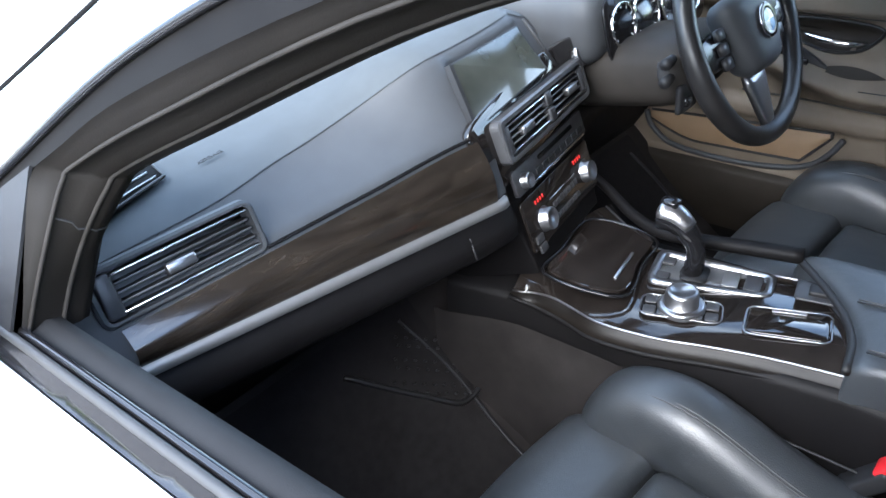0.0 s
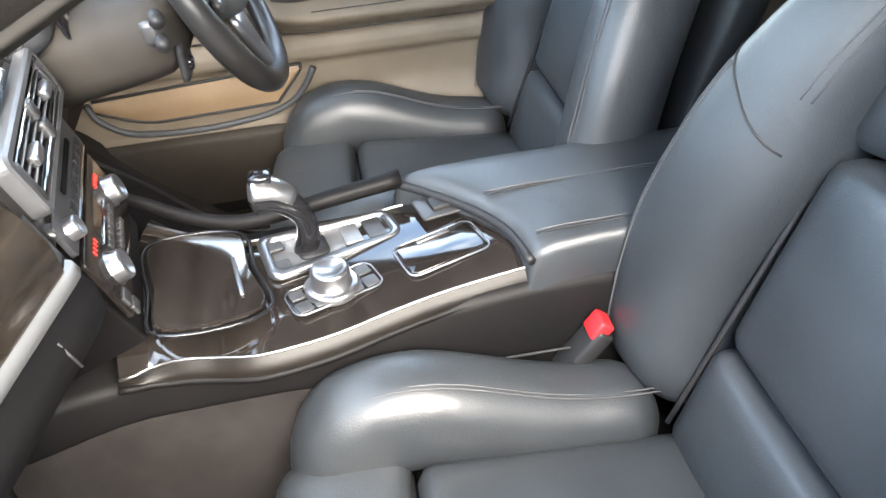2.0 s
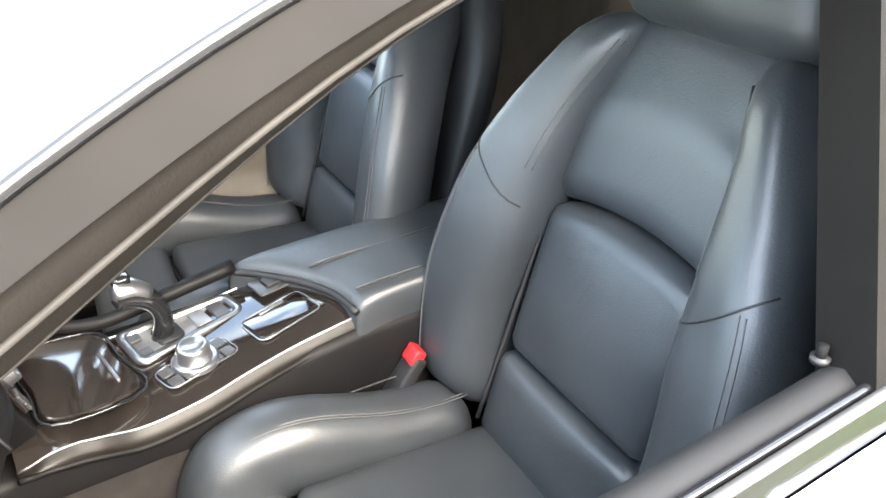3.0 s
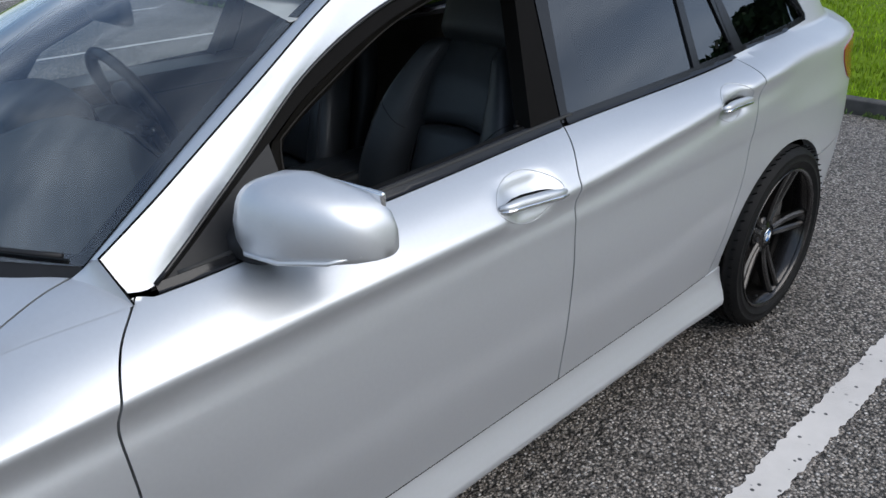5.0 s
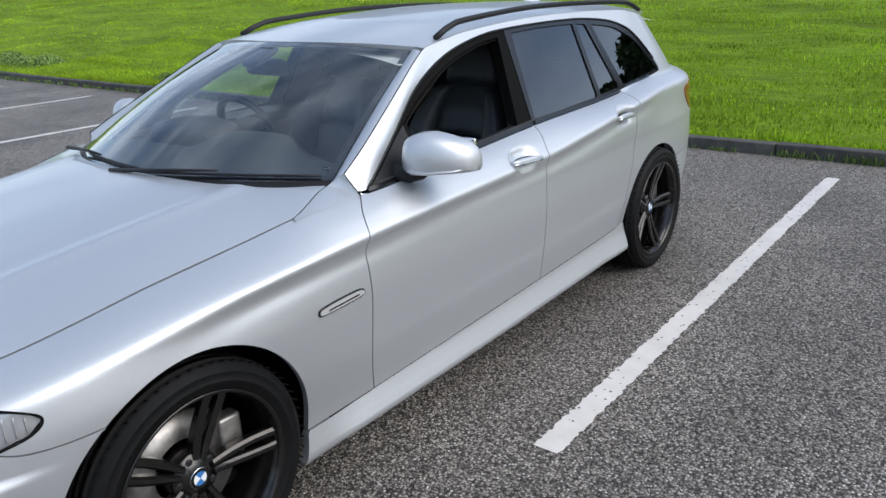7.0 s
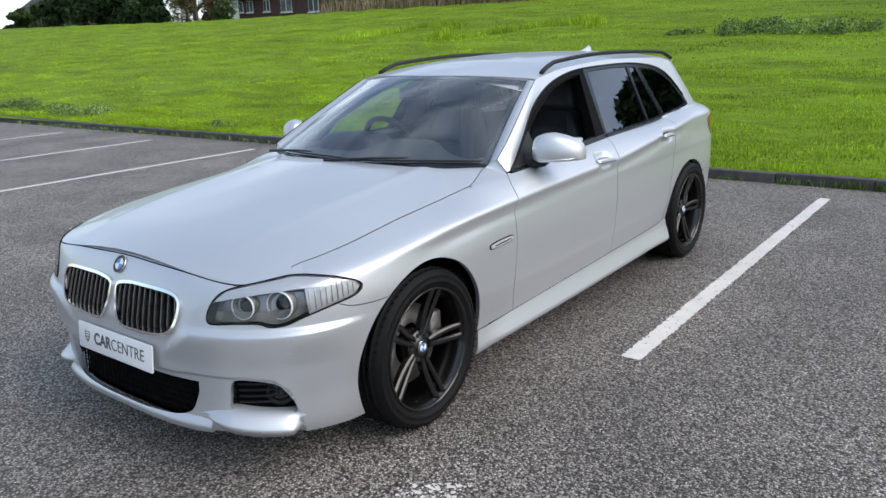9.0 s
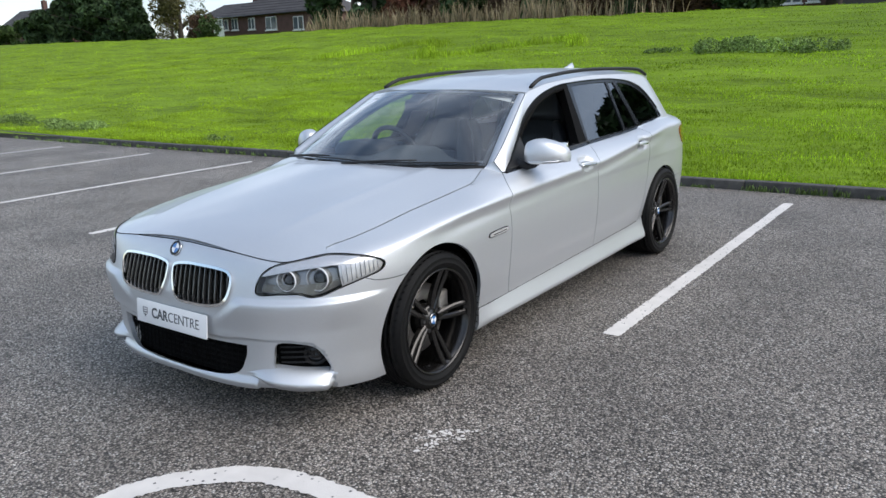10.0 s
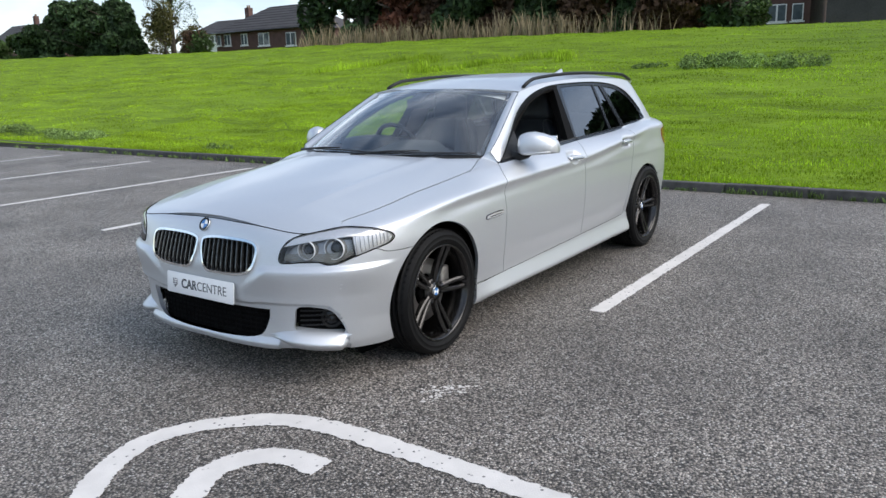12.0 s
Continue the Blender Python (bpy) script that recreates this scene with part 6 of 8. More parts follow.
def build_dash():
    xs = np.sort(np.concatenate([np.linspace(-0.735, 0.735, 54), [-0.166, -0.162, -0.158, -0.154, -0.150, -0.146]]))
    V = [(x, *p) for x in xs for p in dash_profile(x)[:10]]
    d = raw("dashboard", V, grid_faces(60, 10), DASH, car, "dark grey dashboard with wood and aluminium trim")
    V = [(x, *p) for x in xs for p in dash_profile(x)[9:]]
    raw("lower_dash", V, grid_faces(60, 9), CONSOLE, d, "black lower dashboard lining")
    top = [(x, y, z + 0.002) for x in xs for y, z in dash_profile(x)[:6]]
    raw("dash_top_pad", top, grid_faces(60, 6), DASHTOP, d, "soft grey upper pad")
    # wood panel, aluminium strip and the joint above them
    xw = np.linspace(-0.700, -0.195, 40)
    V = []
    for x in xw:
        zt = float(trim_top(x)) - 0.003
        for k in range(9):
            z = 0.838 + (zt - 0.838) * k / 8
            V.append((x, float(face_y(x, z)) - 0.006 - 0.010 * math.sin(math.pi * k / 8), z))
    raw("wood_trim", V, grid_faces(40, 9), WOOD, d, "dark glossy wood trim panel")
    V = []
    for x in np.linspace(-0.700, -0.175, 40):
        for z, o in ((0.839, 0.004), (0.838, 0.009), (0.826, 0.010), (0.824, 0.004)):
            V.append((x, float(face_y(x, z)) - o, z))
    raw("metal_strip", V, grid_faces(40, 4), STRIP, d, "brushed aluminium strip")
    V = [(x, float(face_y(x, float(trim_top(x)))) - 0.003 + dy, float(trim_top(x)) + dz) for x in np.linspace(-0.52, -0.205, 24) for dy, dz in ((0, -0.001), (-0.004, 0.002), (0.0, 0.005))]
    raw("trim_joint", V, grid_faces(24, 3), GLOSS, d)
    part("glovebox_joint", tube([(-0.255, float(face_y(-0.255, z)) - 0.002, z) for z in (0.806, 0.79, 0.775)], 0.0018, 5), SEAM, d)
    vent(d, Matrix.Translation((-0.614, -1.034, 0.921)), (-0.185, 0.030, -0.012), (0.030, 0.014, 0.058), 0.188, 0.056, 5, "left")
    # airbag lettering on the pad
    text_part("airbag_lettering", "AIRBAG", 0.0125, Matrix.Translation((-0.478, -0.915, 0.9655)) @ Matrix.Rotation(radians(8), 4, "Z"), SEAM, d, deep=0.0004)
    # demister outlet
    m = Matrix.Translation((-0.610, -0.900, 0.9655)) @ Matrix.Rotation(radians(12), 4, "Z")
    o = part("demister_outlet", slab([(-0.09, 0.045), (0.040, 0.050), (0.082, 0.020), (0.060, -0.030), (-0.09, -0.052)], 0.003, m), GAPDARK, d, "black slatted demister outlet")
    part("outlet_rim", tube([m @ Vector((x, y, 0.003)) for x, y in ((-0.09, 0.045), (0.040, 0.050), (0.082, 0.020), (0.060, -0.030), (-0.09, -0.052))], 0.0022, 6), BLACK, o)
    for k in range(4):
        y0 = -0.028 + 0.020 * k
        part("outlet_slat", tube([m @ Vector((-0.085, y0 - 0.004, 0.005)), m @ Vector((0.052 + 0.004 * k, y0 + 0.004, 0.005))], 0.0016, 5), SATIN, o)
    return d


def vent(parent, at, xdir, ydir, w, h, slats, kind, deep=0.030):
    """An air vent: frame, dark throat, slats with bright edges and a slider."""
    x = -Vector(xdir).normalized()
    y = Vector(ydir).normalized()
    y = (y - x * y.dot(x)).normalized()
    z = x.cross(y)
    m = at @ Matrix(((x.x, y.x, z.x, 0), (x.y, y.y, z.y, 0), (x.z, y.z, z.z, 0), (0, 0, 0, 1)))
    edge = 0.020 if kind == "centre" else 0.014
    outl, hole = rounded(w + edge, h + edge - 0.002, 0.012), rounded(w, h, 0.008)
    bm = bmesh.new()
    rings = [[(p, -0.008) for p in outl], [(p, 0.007) for p in outl], [(p, 0.010) for p in rounded(w + edge - 0.006, h + edge - 0.008, 0.010)], [(p, 0.010) for p in hole], [(p, -deep) for p in hole]]
    R = [[bm.verts.new((p[0][0], p[0][1], p[1])) for p in ring] for ring in rings]
    for r0, r1 in zip(R, R[1:]):
        for k in range(len(r0)):
            bm.faces.new((r0[k], r0[(k + 1) % len(r0)], r1[(k + 1) % len(r0)], r1[k]))
    bm.faces.new(R[-1])
    bmesh.ops.recalc_face_normals(bm, faces=bm.faces)
    bmesh.ops.transform(bm, matrix=m, verts=bm.verts)
    f = part("air_vent", bm, VENTGREY if kind == "centre" else DASH, parent, "dark air vent with bright slat edges", False)
    b = slab(hole, 0.001, m @ Matrix.Translation((0, 0, 0.001 - deep)))
    part("vent_throat", b, GAPDARK, f)
    for k in range(slats):
        v = -h / 2 + h * (k + 0.6) / (slats + 0.2)
        b = box(w - 0.004, 0.0022, 0.018, (0, v, -0.004), 0.0008, 1)
        bmesh.ops.transform(b, matrix=m, verts=b.verts)
        part("vent_slat", b, BLACK, f, smooth=False)
        # on the left vent these grey lips stand in for highlights
        if 0 < k < slats - 1:
            b = box(w - 0.008, 0.0026, 0.002, (0, v, 0.006), 0.0006, 1)
            bmesh.ops.transform(b, matrix=m, verts=b.verts)
            part("slat_edge", b, SLATEDGE if kind == "left" else STRIP, f)
        if k in (0, slats - 1):
            b = box(w - 0.012, 0.0034, 0.003, (0.004, v, 0.0085), 0.001, 1)
            bmesh.ops.transform(b, matrix=m, verts=b.verts)
            part("chrome_strip", b, CHROME, f)
    for dx in ((0.0,) if kind == "left" else (-0.082, 0.082)):
        b = box(0.036, 0.013, 0.012, (dx, 0.0, 0.010), 0.003, 2)
        bmesh.ops.transform(b, matrix=m, verts=b.verts)
        part("vent_slider", b, SATIN, f)
    if kind == "left":
        b = box(0.020, h - 0.004, 0.014, (-w / 2 + 0.012, 0, 0.004), 0.004, 2)
        bmesh.ops.transform(b, matrix=m, verts=b.verts)
        part("thumb_wheel", b, BUTTON, f)
    else:
        for k in (-1, 1):
            b = box(0.020, 0.022, 0.014, (0.004, k * 0.0125, 0.006), 0.003, 2)
            bmesh.ops.transform(b, matrix=m, verts=b.verts)
            part("hazard_button", b, BUTTON, f)
        for s in (-1, 1):
            b = box(0.014, h - 0.006, 0.012, (s * (w / 2 - 0.008), 0, 0.004), 0.004, 2)
            bmesh.ops.transform(b, matrix=m, verts=b.verts)
            part("thumb_wheel", b, BUTTON, f)
    return f


build_dash()


def stack_m(x, z, out=0.0):
    """A matrix on the centre stack, which leans back and turns a little to the driver; its z points to the cabin."""
    y = -1.088 + 0.18 * x + 0.32 * (z - 0.888)
    n = Vector((0.18, -1.0, 0.32)).normalized()
    xx = Vector((1, 0.18, 0)).normalized()
    xx = (xx - n * xx.dot(n)).normalized()
    yy = n.cross(xx)
    p = Vector((x, y, z)) + n * out
    return Matrix(((xx.x, yy.x, n.x, p.x), (xx.y, yy.y, n.y, p.y), (xx.z, yy.z, n.z, p.z), (0, 0, 0, 1)))


def build_stack():
    m = stack_m(-0.005, 0.800)
    base = slab([(-0.128, -0.120), (0.120, -0.120), (0.138, 0.0), (0.150, 0.075), (-0.160, 0.075), (-0.148, 0.0)], 0.190, m @ Matrix.Translation((0, 0, -0.190)), 0.004)
    cs = part("control_panel", base, CONSOLE, car, "black centre stack with climate and radio controls", False)
    # gloss surround of the vents
    gl = slab(smooth_line([(-0.212, 0.020), (-0.190, 0.048), (-0.05, 0.066), (0.10, 0.070), (0.205, 0.056), (0.218, 0.02), (0.170, -0.030), (-0.140, -0.062), (-0.178, -0.045), (-0.202, -0.010)], 4, True), 0.014,
              stack_m(0.0, 0.897) @ Matrix.Translation((0, 0, -0.004)), 0.004)
    part("gloss_surround", gl, PIANO, cs, "glossy black vent surround")
    v = stack_m(-0.006, 0.896, 0.018)
    vent(cs, Matrix.Translation(v.translation), (-1, -0.18, 0), tuple(v.to_3x3() @ Vector((0, 1, 0))), 0.285, 0.050, 5, "centre", 0.007)
    # radio strip
    part("radio_panel", slab(rounded(0.262, 0.040, 0.004), 0.007, stack_m(-0.008, 0.829, 0.004), 0.001), BUTTON, cs)
    part("radio_slot", slab(rounded(0.130, 0.007, 0.002), 0.002, stack_m(0.01, 0.838, 0.011)), GAPDARK, cs)
    part("radio_strip", slab(rounded(0.215, 0.004, 0.001), 0.002, stack_m(0.005, 0.8115, 0.011)), CHROME, cs)
    for k in range(8):
        part("radio_button", slab(rounded(0.020, 0.010, 0.002), 0.003, stack_m(-0.060 + k * 0.0225, 0.822, 0.010), 0.0008), BLACK, cs)
    for x, z, r in ((-0.110, 0.826, 0.0125), (-0.080, 0.752, 0.0185), (0.085, 0.757, 0.0185)):
        bm = lathe([(r * 1.12, 0.0), (r * 1.12, 0.004), (r, 0.006), (r * 0.97, 0.016), (r * 0.90, 0.019), (r * 0.78, 0.019), (r * 0.72, 0.016), (0.0, 0.016)], 36, "z")
        bmesh.ops.transform(bm, matrix=stack_m(x, z, 0.005), verts=bm.verts)
        part("rotary_knob", bm, SATIN, cs, "satin metal rotary knob")
    part("climate_panel", slab(rounded(0.256, 0.084, 0.006), 0.006, stack_m(-0.008, 0.760, 0.003), 0.001), PIANO, cs)
    for x in (-0.082, 0.066):
        for k in range(4):
            part("display_digit", slab(rounded(0.0030, 0.0066, 0.001, 1), 0.001, stack_m(x - 0.014 + k * 0.0085, 0.785, 0.0095)), LEDRED, cs, "red lit digit")
    for k in range(7):
        part("climate_button", slab(rounded(0.012, 0.010, 0.002), 0.003, stack_m(-0.040 + k * 0.0135, 0.757, 0.008), 0.0008), BUTTON, cs)
        part("climate_button", slab(rounded(0.012, 0.008, 0.002), 0.003, stack_m(-0.040 + k * 0.0135, 0.737, 0.008), 0.0008), BUTTON, cs)
    part("climate_trim", slab(rounded(0.100, 0.0025, 0.001, 1), 0.002, stack_m(-0.006, 0.770, 0.009)), CHROME, cs)
    for k in range(2):
        part("climate_button", slab(rounded(0.022, 0.013, 0.002), 0.004, stack_m(-0.112 + 0.004 * k, 0.735 - 0.016 * k, 0.008), 0.0008), BUTTON, cs)
    # start button
    bm = lathe([(0.021, 0.0), (0.021, 0.006), (0.017, 0.008), (0.015, 0.005), (0.0, 0.006)], 32, "z")
    bmesh.ops.transform(bm, matrix=stack_m(0.175, 0.925, 0.010), verts=bm.verts)
    part("start_button", bm, SATIN, cs, "round start button")
    # screen set into the dash face under the lip
    TL, TR, BR, BL = (Vector(p) for p in ((-0.166, -1.058, 1.012), (0.028, -1.030, 1.012), (0.034, -1.082, 0.948), (-0.182, -1.112, 0.932)))
    n = (TR - TL).cross(TL - BL).normalized()
    n = n if n.y < 0 else -n
    def quad(g, up):
        c = (TL + TR + BR + BL) / 4
        return [tuple(c + (p - c) * g + n * up) for p in (TL, TR, BR, BL)]
    q0, q1, q2 = quad(1.03, -0.006), quad(1.02, 0.003), quad(0.97, 0.0035)
    sc = raw("dash_screen", q0 + q1 + q2, [(i, (i + 1) % 4, 4 + (i + 1) % 4, 4 + i) for i in range(4)] + [(4 + i, 4 + (i + 1) % 4, 8 + (i + 1) % 4, 8 + i) for i in range(4)] + [(8, 9, 10, 11)], BLACK, car, "dark switched-off dashboard screen", False)
    raw("screen_glass", quad(0.96, 0.0045), [(0, 1, 2, 3)], SCREENMAT, sc, "dark reflective display glass", False)
    part("screen_side_joint", tube([tuple(p) for p in (TR + n * 0.004 + Vector((0.022, 0.004, 0.004)), BR + n * 0.004 + Vector((0.030, 0.004, -0.004)))], 0.003, 6), SEAM, sc)


build_stack()


def build_wheel_and_column():
    m = Matrix.Translation((0.348, -1.268, 0.948)) @ Matrix.Rotation(radians(66), 4, "X")
    rim = []
    for k in range(49):
        a = 2 * math.pi * k / 48
        rim.append(m @ Vector((0.183 * math.cos(a), 0.180 * math.sin(a), 0)))
    rad = [0.0165 + 0.003 * max(0, math.cos(2 * (2 * math.pi * k / 48) - 0.9)) for k in range(49)]
    bm = tube(rim, rad, 14, False)
    sw = part("steering_wheel", bm, WHEELHIDE, car, "black leather three-spoke steering wheel")
    part("airbag_hub", pillow((0.075, 0.068, 0.030), 0.028, (10, 10, 5), lambda x, y, z: m @ Vector((x * (1 + 0.25 * y / 0.068), y - 0.004, z + 0.012 - 0.01 * (x / 0.075) ** 2))), DASH, sw, "grey padded hub")
    for a0, w in ((0, 0.030), (180, 0.030)):
        c, s = math.cos(radians(a0)), math.sin(radians(a0))
        part("spoke", pillow((0.060, w, 0.010), 0.008, (6, 4, 3), lambda x, y, z: m @ Vector((c * (0.120 + x), y - 0.005, z - 0.004))), GLOSS, sw)
        for k in range(3):
            part("spoke_button", pillow((0.014, 0.010, 0.005), 0.003, (2, 2, 2), lambda x, y, z: m @ Vector((c * 0.105 + x, y + 0.018 - 0.024 * k, z + 0.010))), BUTTON, sw)
    part("lower_spoke", pillow((0.026, 0.052, 0.009), 0.007, (4, 6, 3), lambda x, y, z: m @ Vector((x * (1 + 0.5 * y / 0.05), y - 0.122, z - 0.006))), SATIN, sw, "satin metal lower spoke")
    badge(sw, m @ Matrix.Translation((0, 0.005, 0.043)), 0.028)
    part("column_shroud", pillow((0.085, 0.130, 0.060), 0.045, (8, 10, 6), lambda x, y, z: (0.300 + x * 1.35, -1.115 + y, 0.885 + z - 0.18 * y)), SHROUD, sw, "dark steering column shroud")
    part("light_switch", pillow((0.020, 0.012, 0.017), 0.006, (4, 3, 4), lambda x, y, z: (0.205 + x, -1.205 + y, 0.915 + z)), BUTTON, sw)
    part("switch_surround", pillow((0.032, 0.006, 0.026), 0.005, (5, 2, 5), lambda x, y, z: (0.225 + x, -1.232 + y, 0.868 + z)), BLACK, sw)
    part("column_button", pillow((0.010, 0.006, 0.008), 0.004, (3, 2, 3), lambda x, y, z: (0.215 + x, -1.239 + y, 0.862 + z)), GLOSS, sw)
    for z0 in (0.935, 0.905):
        part("column_stalk", tube([(0.30, -1.19, z0 - 0.01), (0.20, -1.215, z0), (0.155, -1.225, z0 + 0.005)], [0.008, 0.008, 0.010], 8), BLACK, sw)
    # instrument binnacle
    b = part("instrument_binnacle", pillow((0.205, 0.110, 0.070), 0.045, (14, 8, 6), lambda x, y, z: (0.365 + x, -0.985 + y, 0.965 + z + 0.02 * (1 - (x / 0.2) ** 2))), DASH, car, "grey hooded instrument binnacle")
    mm = Matrix.Translation((0.365, -1.098, 0.965)) @ Matrix.Rotation(radians(78), 4, "X")
    part("instrument_panel", slab(rounded(0.36, 0.115, 0.03), 0.004, mm), GLOSS, b)
    for dx, r in ((-0.125, 0.040), (-0.045, 0.046), (0.055, 0.046), (0.130, 0.036)):
        ring = lathe([(r, 0.004), (r, 0.008), (r * 0.95, 0.009), (r * 0.93, 0.005)], 32, "z")
        bmesh.ops.transform(ring, matrix=mm @ Matrix.Translation((dx, 0.0, 0)), verts=ring.verts)
        part("dial_ring", ring, CHROME, b, "bright dial ring")
        for k in range(9):
            a = radians(220 - 260 * k / 8)
            part("dial_mark", slab(rounded(0.007, 0.0015, 0.0005, 1), 0.001, mm @ Matrix.Translation((dx + r * 0.82 * math.cos(a), r * 0.82 * math.sin(a), 0.004)) @ Matrix.Rotation(a, 4, "Z")), WHITE, b)


build_wheel_and_column()


def build_console():
    # side walls and body of the tunnel
    ys = [-1.02, -1.10, -1.16, -1.25, -1.35, -1.48, -1.62, -1.80, -2.02]
    top = [0.650, 0.645, 0.640, 0.642, 0.646, 0.654, 0.664, 0.662, 0.655]
    half = [0.175, 0.150, 0.134, 0.134, 0.132, 0.122, 0.115, 0.115, 0.115]
    V = []
    for y, z, w in zip(ys, top, half):
        V += [(-w - 0.012, y, 0.28), (-w - 0.006, y, z - 0.10), (-w, y, z - 0.020), (-w + 0.010, y, z - 0.004), (w - 0.010, y, z - 0.004), (w, y, z - 0.020), (w + 0.006, y, z - 0.10), (w + 0.012, y, 0.28)]
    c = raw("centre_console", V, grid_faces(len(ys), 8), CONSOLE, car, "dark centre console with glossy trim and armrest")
    # glossy top
    yy = np.linspace(-1.138, -1.640, 34)
    wl = table([-1.64, -1.526, -1.447, -1.366, -1.289, -1.231, -1.178, -1.14], [0.090, 0.099, 0.114, 0.134, 0.144, 0.134, 0.132, 0.147])
    wr = table([-1.64, -1.49, -1.35, -1.265, -1.20, -1.10], [0.108, 0.100, 0.082, 0.082, 0.108, 0.150])
    tip = lambda y: 0.018 * float(step01(y, -1.22, -1.14))     # the left edge dips to a point at the front
    zt = table([-1.64, -1.48, -1.35, -1.25, -1.16, -1.10], [0.688, 0.674, 0.666, 0.666, 0.680, 0.694])
    V = []
    for y in yy:
        z = float(zt(y))
        for k in range(13):
            s = -1 + 2 * k / 12
            V.append((s * float(wl(y) if s < 0 else wr(y)), y, z - 0.010 * s ** 6 - 0.003 * s * s - (tip(y) * abs(s) ** 8 if s < 0 else 0)))
    raw("gloss_top", V, grid_faces(34, 13), PIANO, c, "glossy dark wood console top")
    drop = table([-1.64, -1.45, -1.28, -1.20, -1.14], [0.021, 0.020, 0.022, 0.020, 0.002])
    for s, w in ((-1, wl), (1, wr)):
        edge_z = [float(zt(y)) - 0.013 - (tip(y) if s < 0 else 0) for y in yy]
        part("chrome_edge", tube([(s * (float(w(y)) + 0.002), y, z) for y, z in zip(yy, edge_z)], 0.0018, 8), SATIN, c, "bright trim edge")
        V = [(s * (float(w(y)) + 0.003 + 0.012 * math.sin(k / 4 * 1.57)), y, z - 0.001 - float(drop(y)) * k / 4) for y, z in zip(yy, edge_z) for k in range(5)]
        raw("side_band", V, grid_faces(34, 5), SIDEWOOD, c)
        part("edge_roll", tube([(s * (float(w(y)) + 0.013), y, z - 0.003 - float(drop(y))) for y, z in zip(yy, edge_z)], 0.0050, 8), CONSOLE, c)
    part("side_joint", tube([(-0.137, y, 0.572 + 0.02 * (y + 1.5)) for y in np.linspace(-1.40, -1.85, 10)], 0.002, 5), SEAM, c)
    arc_r = [(0.165, -1.06, 0.725), (0.145, -1.13, 0.706), (0.112, -1.20, 0.688), (0.090, -1.265, 0.682), (0.088, -1.33, 0.688), (0.096, -1.41, 0.696), (0.106, -1.49, 0.702)]
    roll = smooth_line(arc_r, 5)
    part("knee_roll", tube(roll, [0.008 + 0.005 * k / (len(roll) - 1) for k in range(len(roll))], 10), CONSOLE, c)
    # cup-holder lid
    m = Matrix.Translation((-0.020, -1.224, 0.6815)) @ Matrix.Rotation(radians(11), 4, "Z") @ Matrix.Rotation(radians(3.5), 4, "Y") @ Matrix.Rotation(radians(6), 4, "X") @ Matrix.Diagonal((0.96, 0.84, 1, 1))
    lid = part("cupholder_lid", slab(smooth_line([(-0.105, 0.060), (-0.02, 0.066), (0.095, 0.060), (0.090, -0.062), (0.0, -0.070), (-0.100, -0.070)], 5, True), 0.006, m, 0.0025), PIANO, c, "glossy dark cup-holder lid", False)
    part("lid_strip", slab(rounded(0.006, 0.09, 0.002), 0.003, m @ Matrix.Translation((-0.025, -0.050, 0.006)) @ Matrix.Rotation(radians(90), 4, "Z"), 0.001), SATIN, lid)
    part("lid_frame", tube([m @ Vector((x, y, 0.002)) for x, y in smooth_line([(-0.112, 0.066), (-0.02, 0.073), (0.102, 0.066), (0.097, -0.068), (0.0, -0.077), (-0.107, -0.077)], 5, True)] + [m @ Vector((-0.112, 0.066, 0.002))], 0.003, 6, False), GLOSS, lid)
    # selector surround
    m = Matrix.Translation((0.028, -1.385, 0.669)) @ Matrix.Rotation(radians(13), 4, "Z")
    taper = lambda ring: [(p[0] * (1 + 2.6 * p[1]), p[1]) for p in ring]
    out, inn = taper(rounded(0.080, 0.180, 0.016)), taper(rounded(0.062, 0.156, 0.010))
    bm = bmesh.new()
    R = [[bm.verts.new((p[0], p[1], z)) for p in ring] for ring, z in ((out, 0.0), (out, 0.006), (inn, 0.007), (inn, -0.006))]
    for r0, r1 in zip(R, R[1:]):
        for k in range(len(r0)):
            bm.faces.new((r0[k], r0[(k + 1) % len(r0)], r1[(k + 1) % len(r0)], r1[k]))
    bmesh.ops.recalc_face_normals(bm, faces=bm.faces)
    bmesh.ops.transform(bm, matrix=m, verts=bm.verts)
    ss = part("selector_surround", bm, SATIN, c, "satin metal gear selector surround")
    part("selector_plate", slab(inn, 0.004, m @ Matrix.Translation((0, 0, -0.005))), STRIP, ss)
    for k, y in enumerate((-0.028, -0.060)):
        part("selector_button", slab(rounded(0.042, 0.024, 0.003), 0.004, m @ Matrix.Translation((0.001, y, 0.0)), 0.001), BUTTON if k else STRIP, ss)
    for x in (-0.022, 0.022):
        part("selector_button", slab(rounded(0.020, 0.022, 0.003), 0.004, m @ Matrix.Translation((x, 0.070, 0.0)), 0.001), BUTTON, ss)
    part("gaiter_plate", slab(rounded(0.046, 0.040, 0.01), 0.003, m @ Matrix.Translation((0, 0.025, 0.0))), BLACK, ss)
    # gear selector
    path = smooth_line([(0.024, -1.352, 0.664), (0.021, -1.360, 0.694), (0.018, -1.358, 0.722), (0.014, -1.345, 0.746), (0.012, -1.325, 0.762), (0.011, -1.300, 0.766)], 4)
    n = len(path)
    rad = [0.014 + 0.006 * abs(t - 0.35) + 0.012 * max(0, t - 0.45) for t in np.linspace(0, 1, n)]
    rad[-1] = 0.010
    gs = part("gear_selector", tube(path, rad, 16), GLOSS, c, "black and satin metal gear selector")
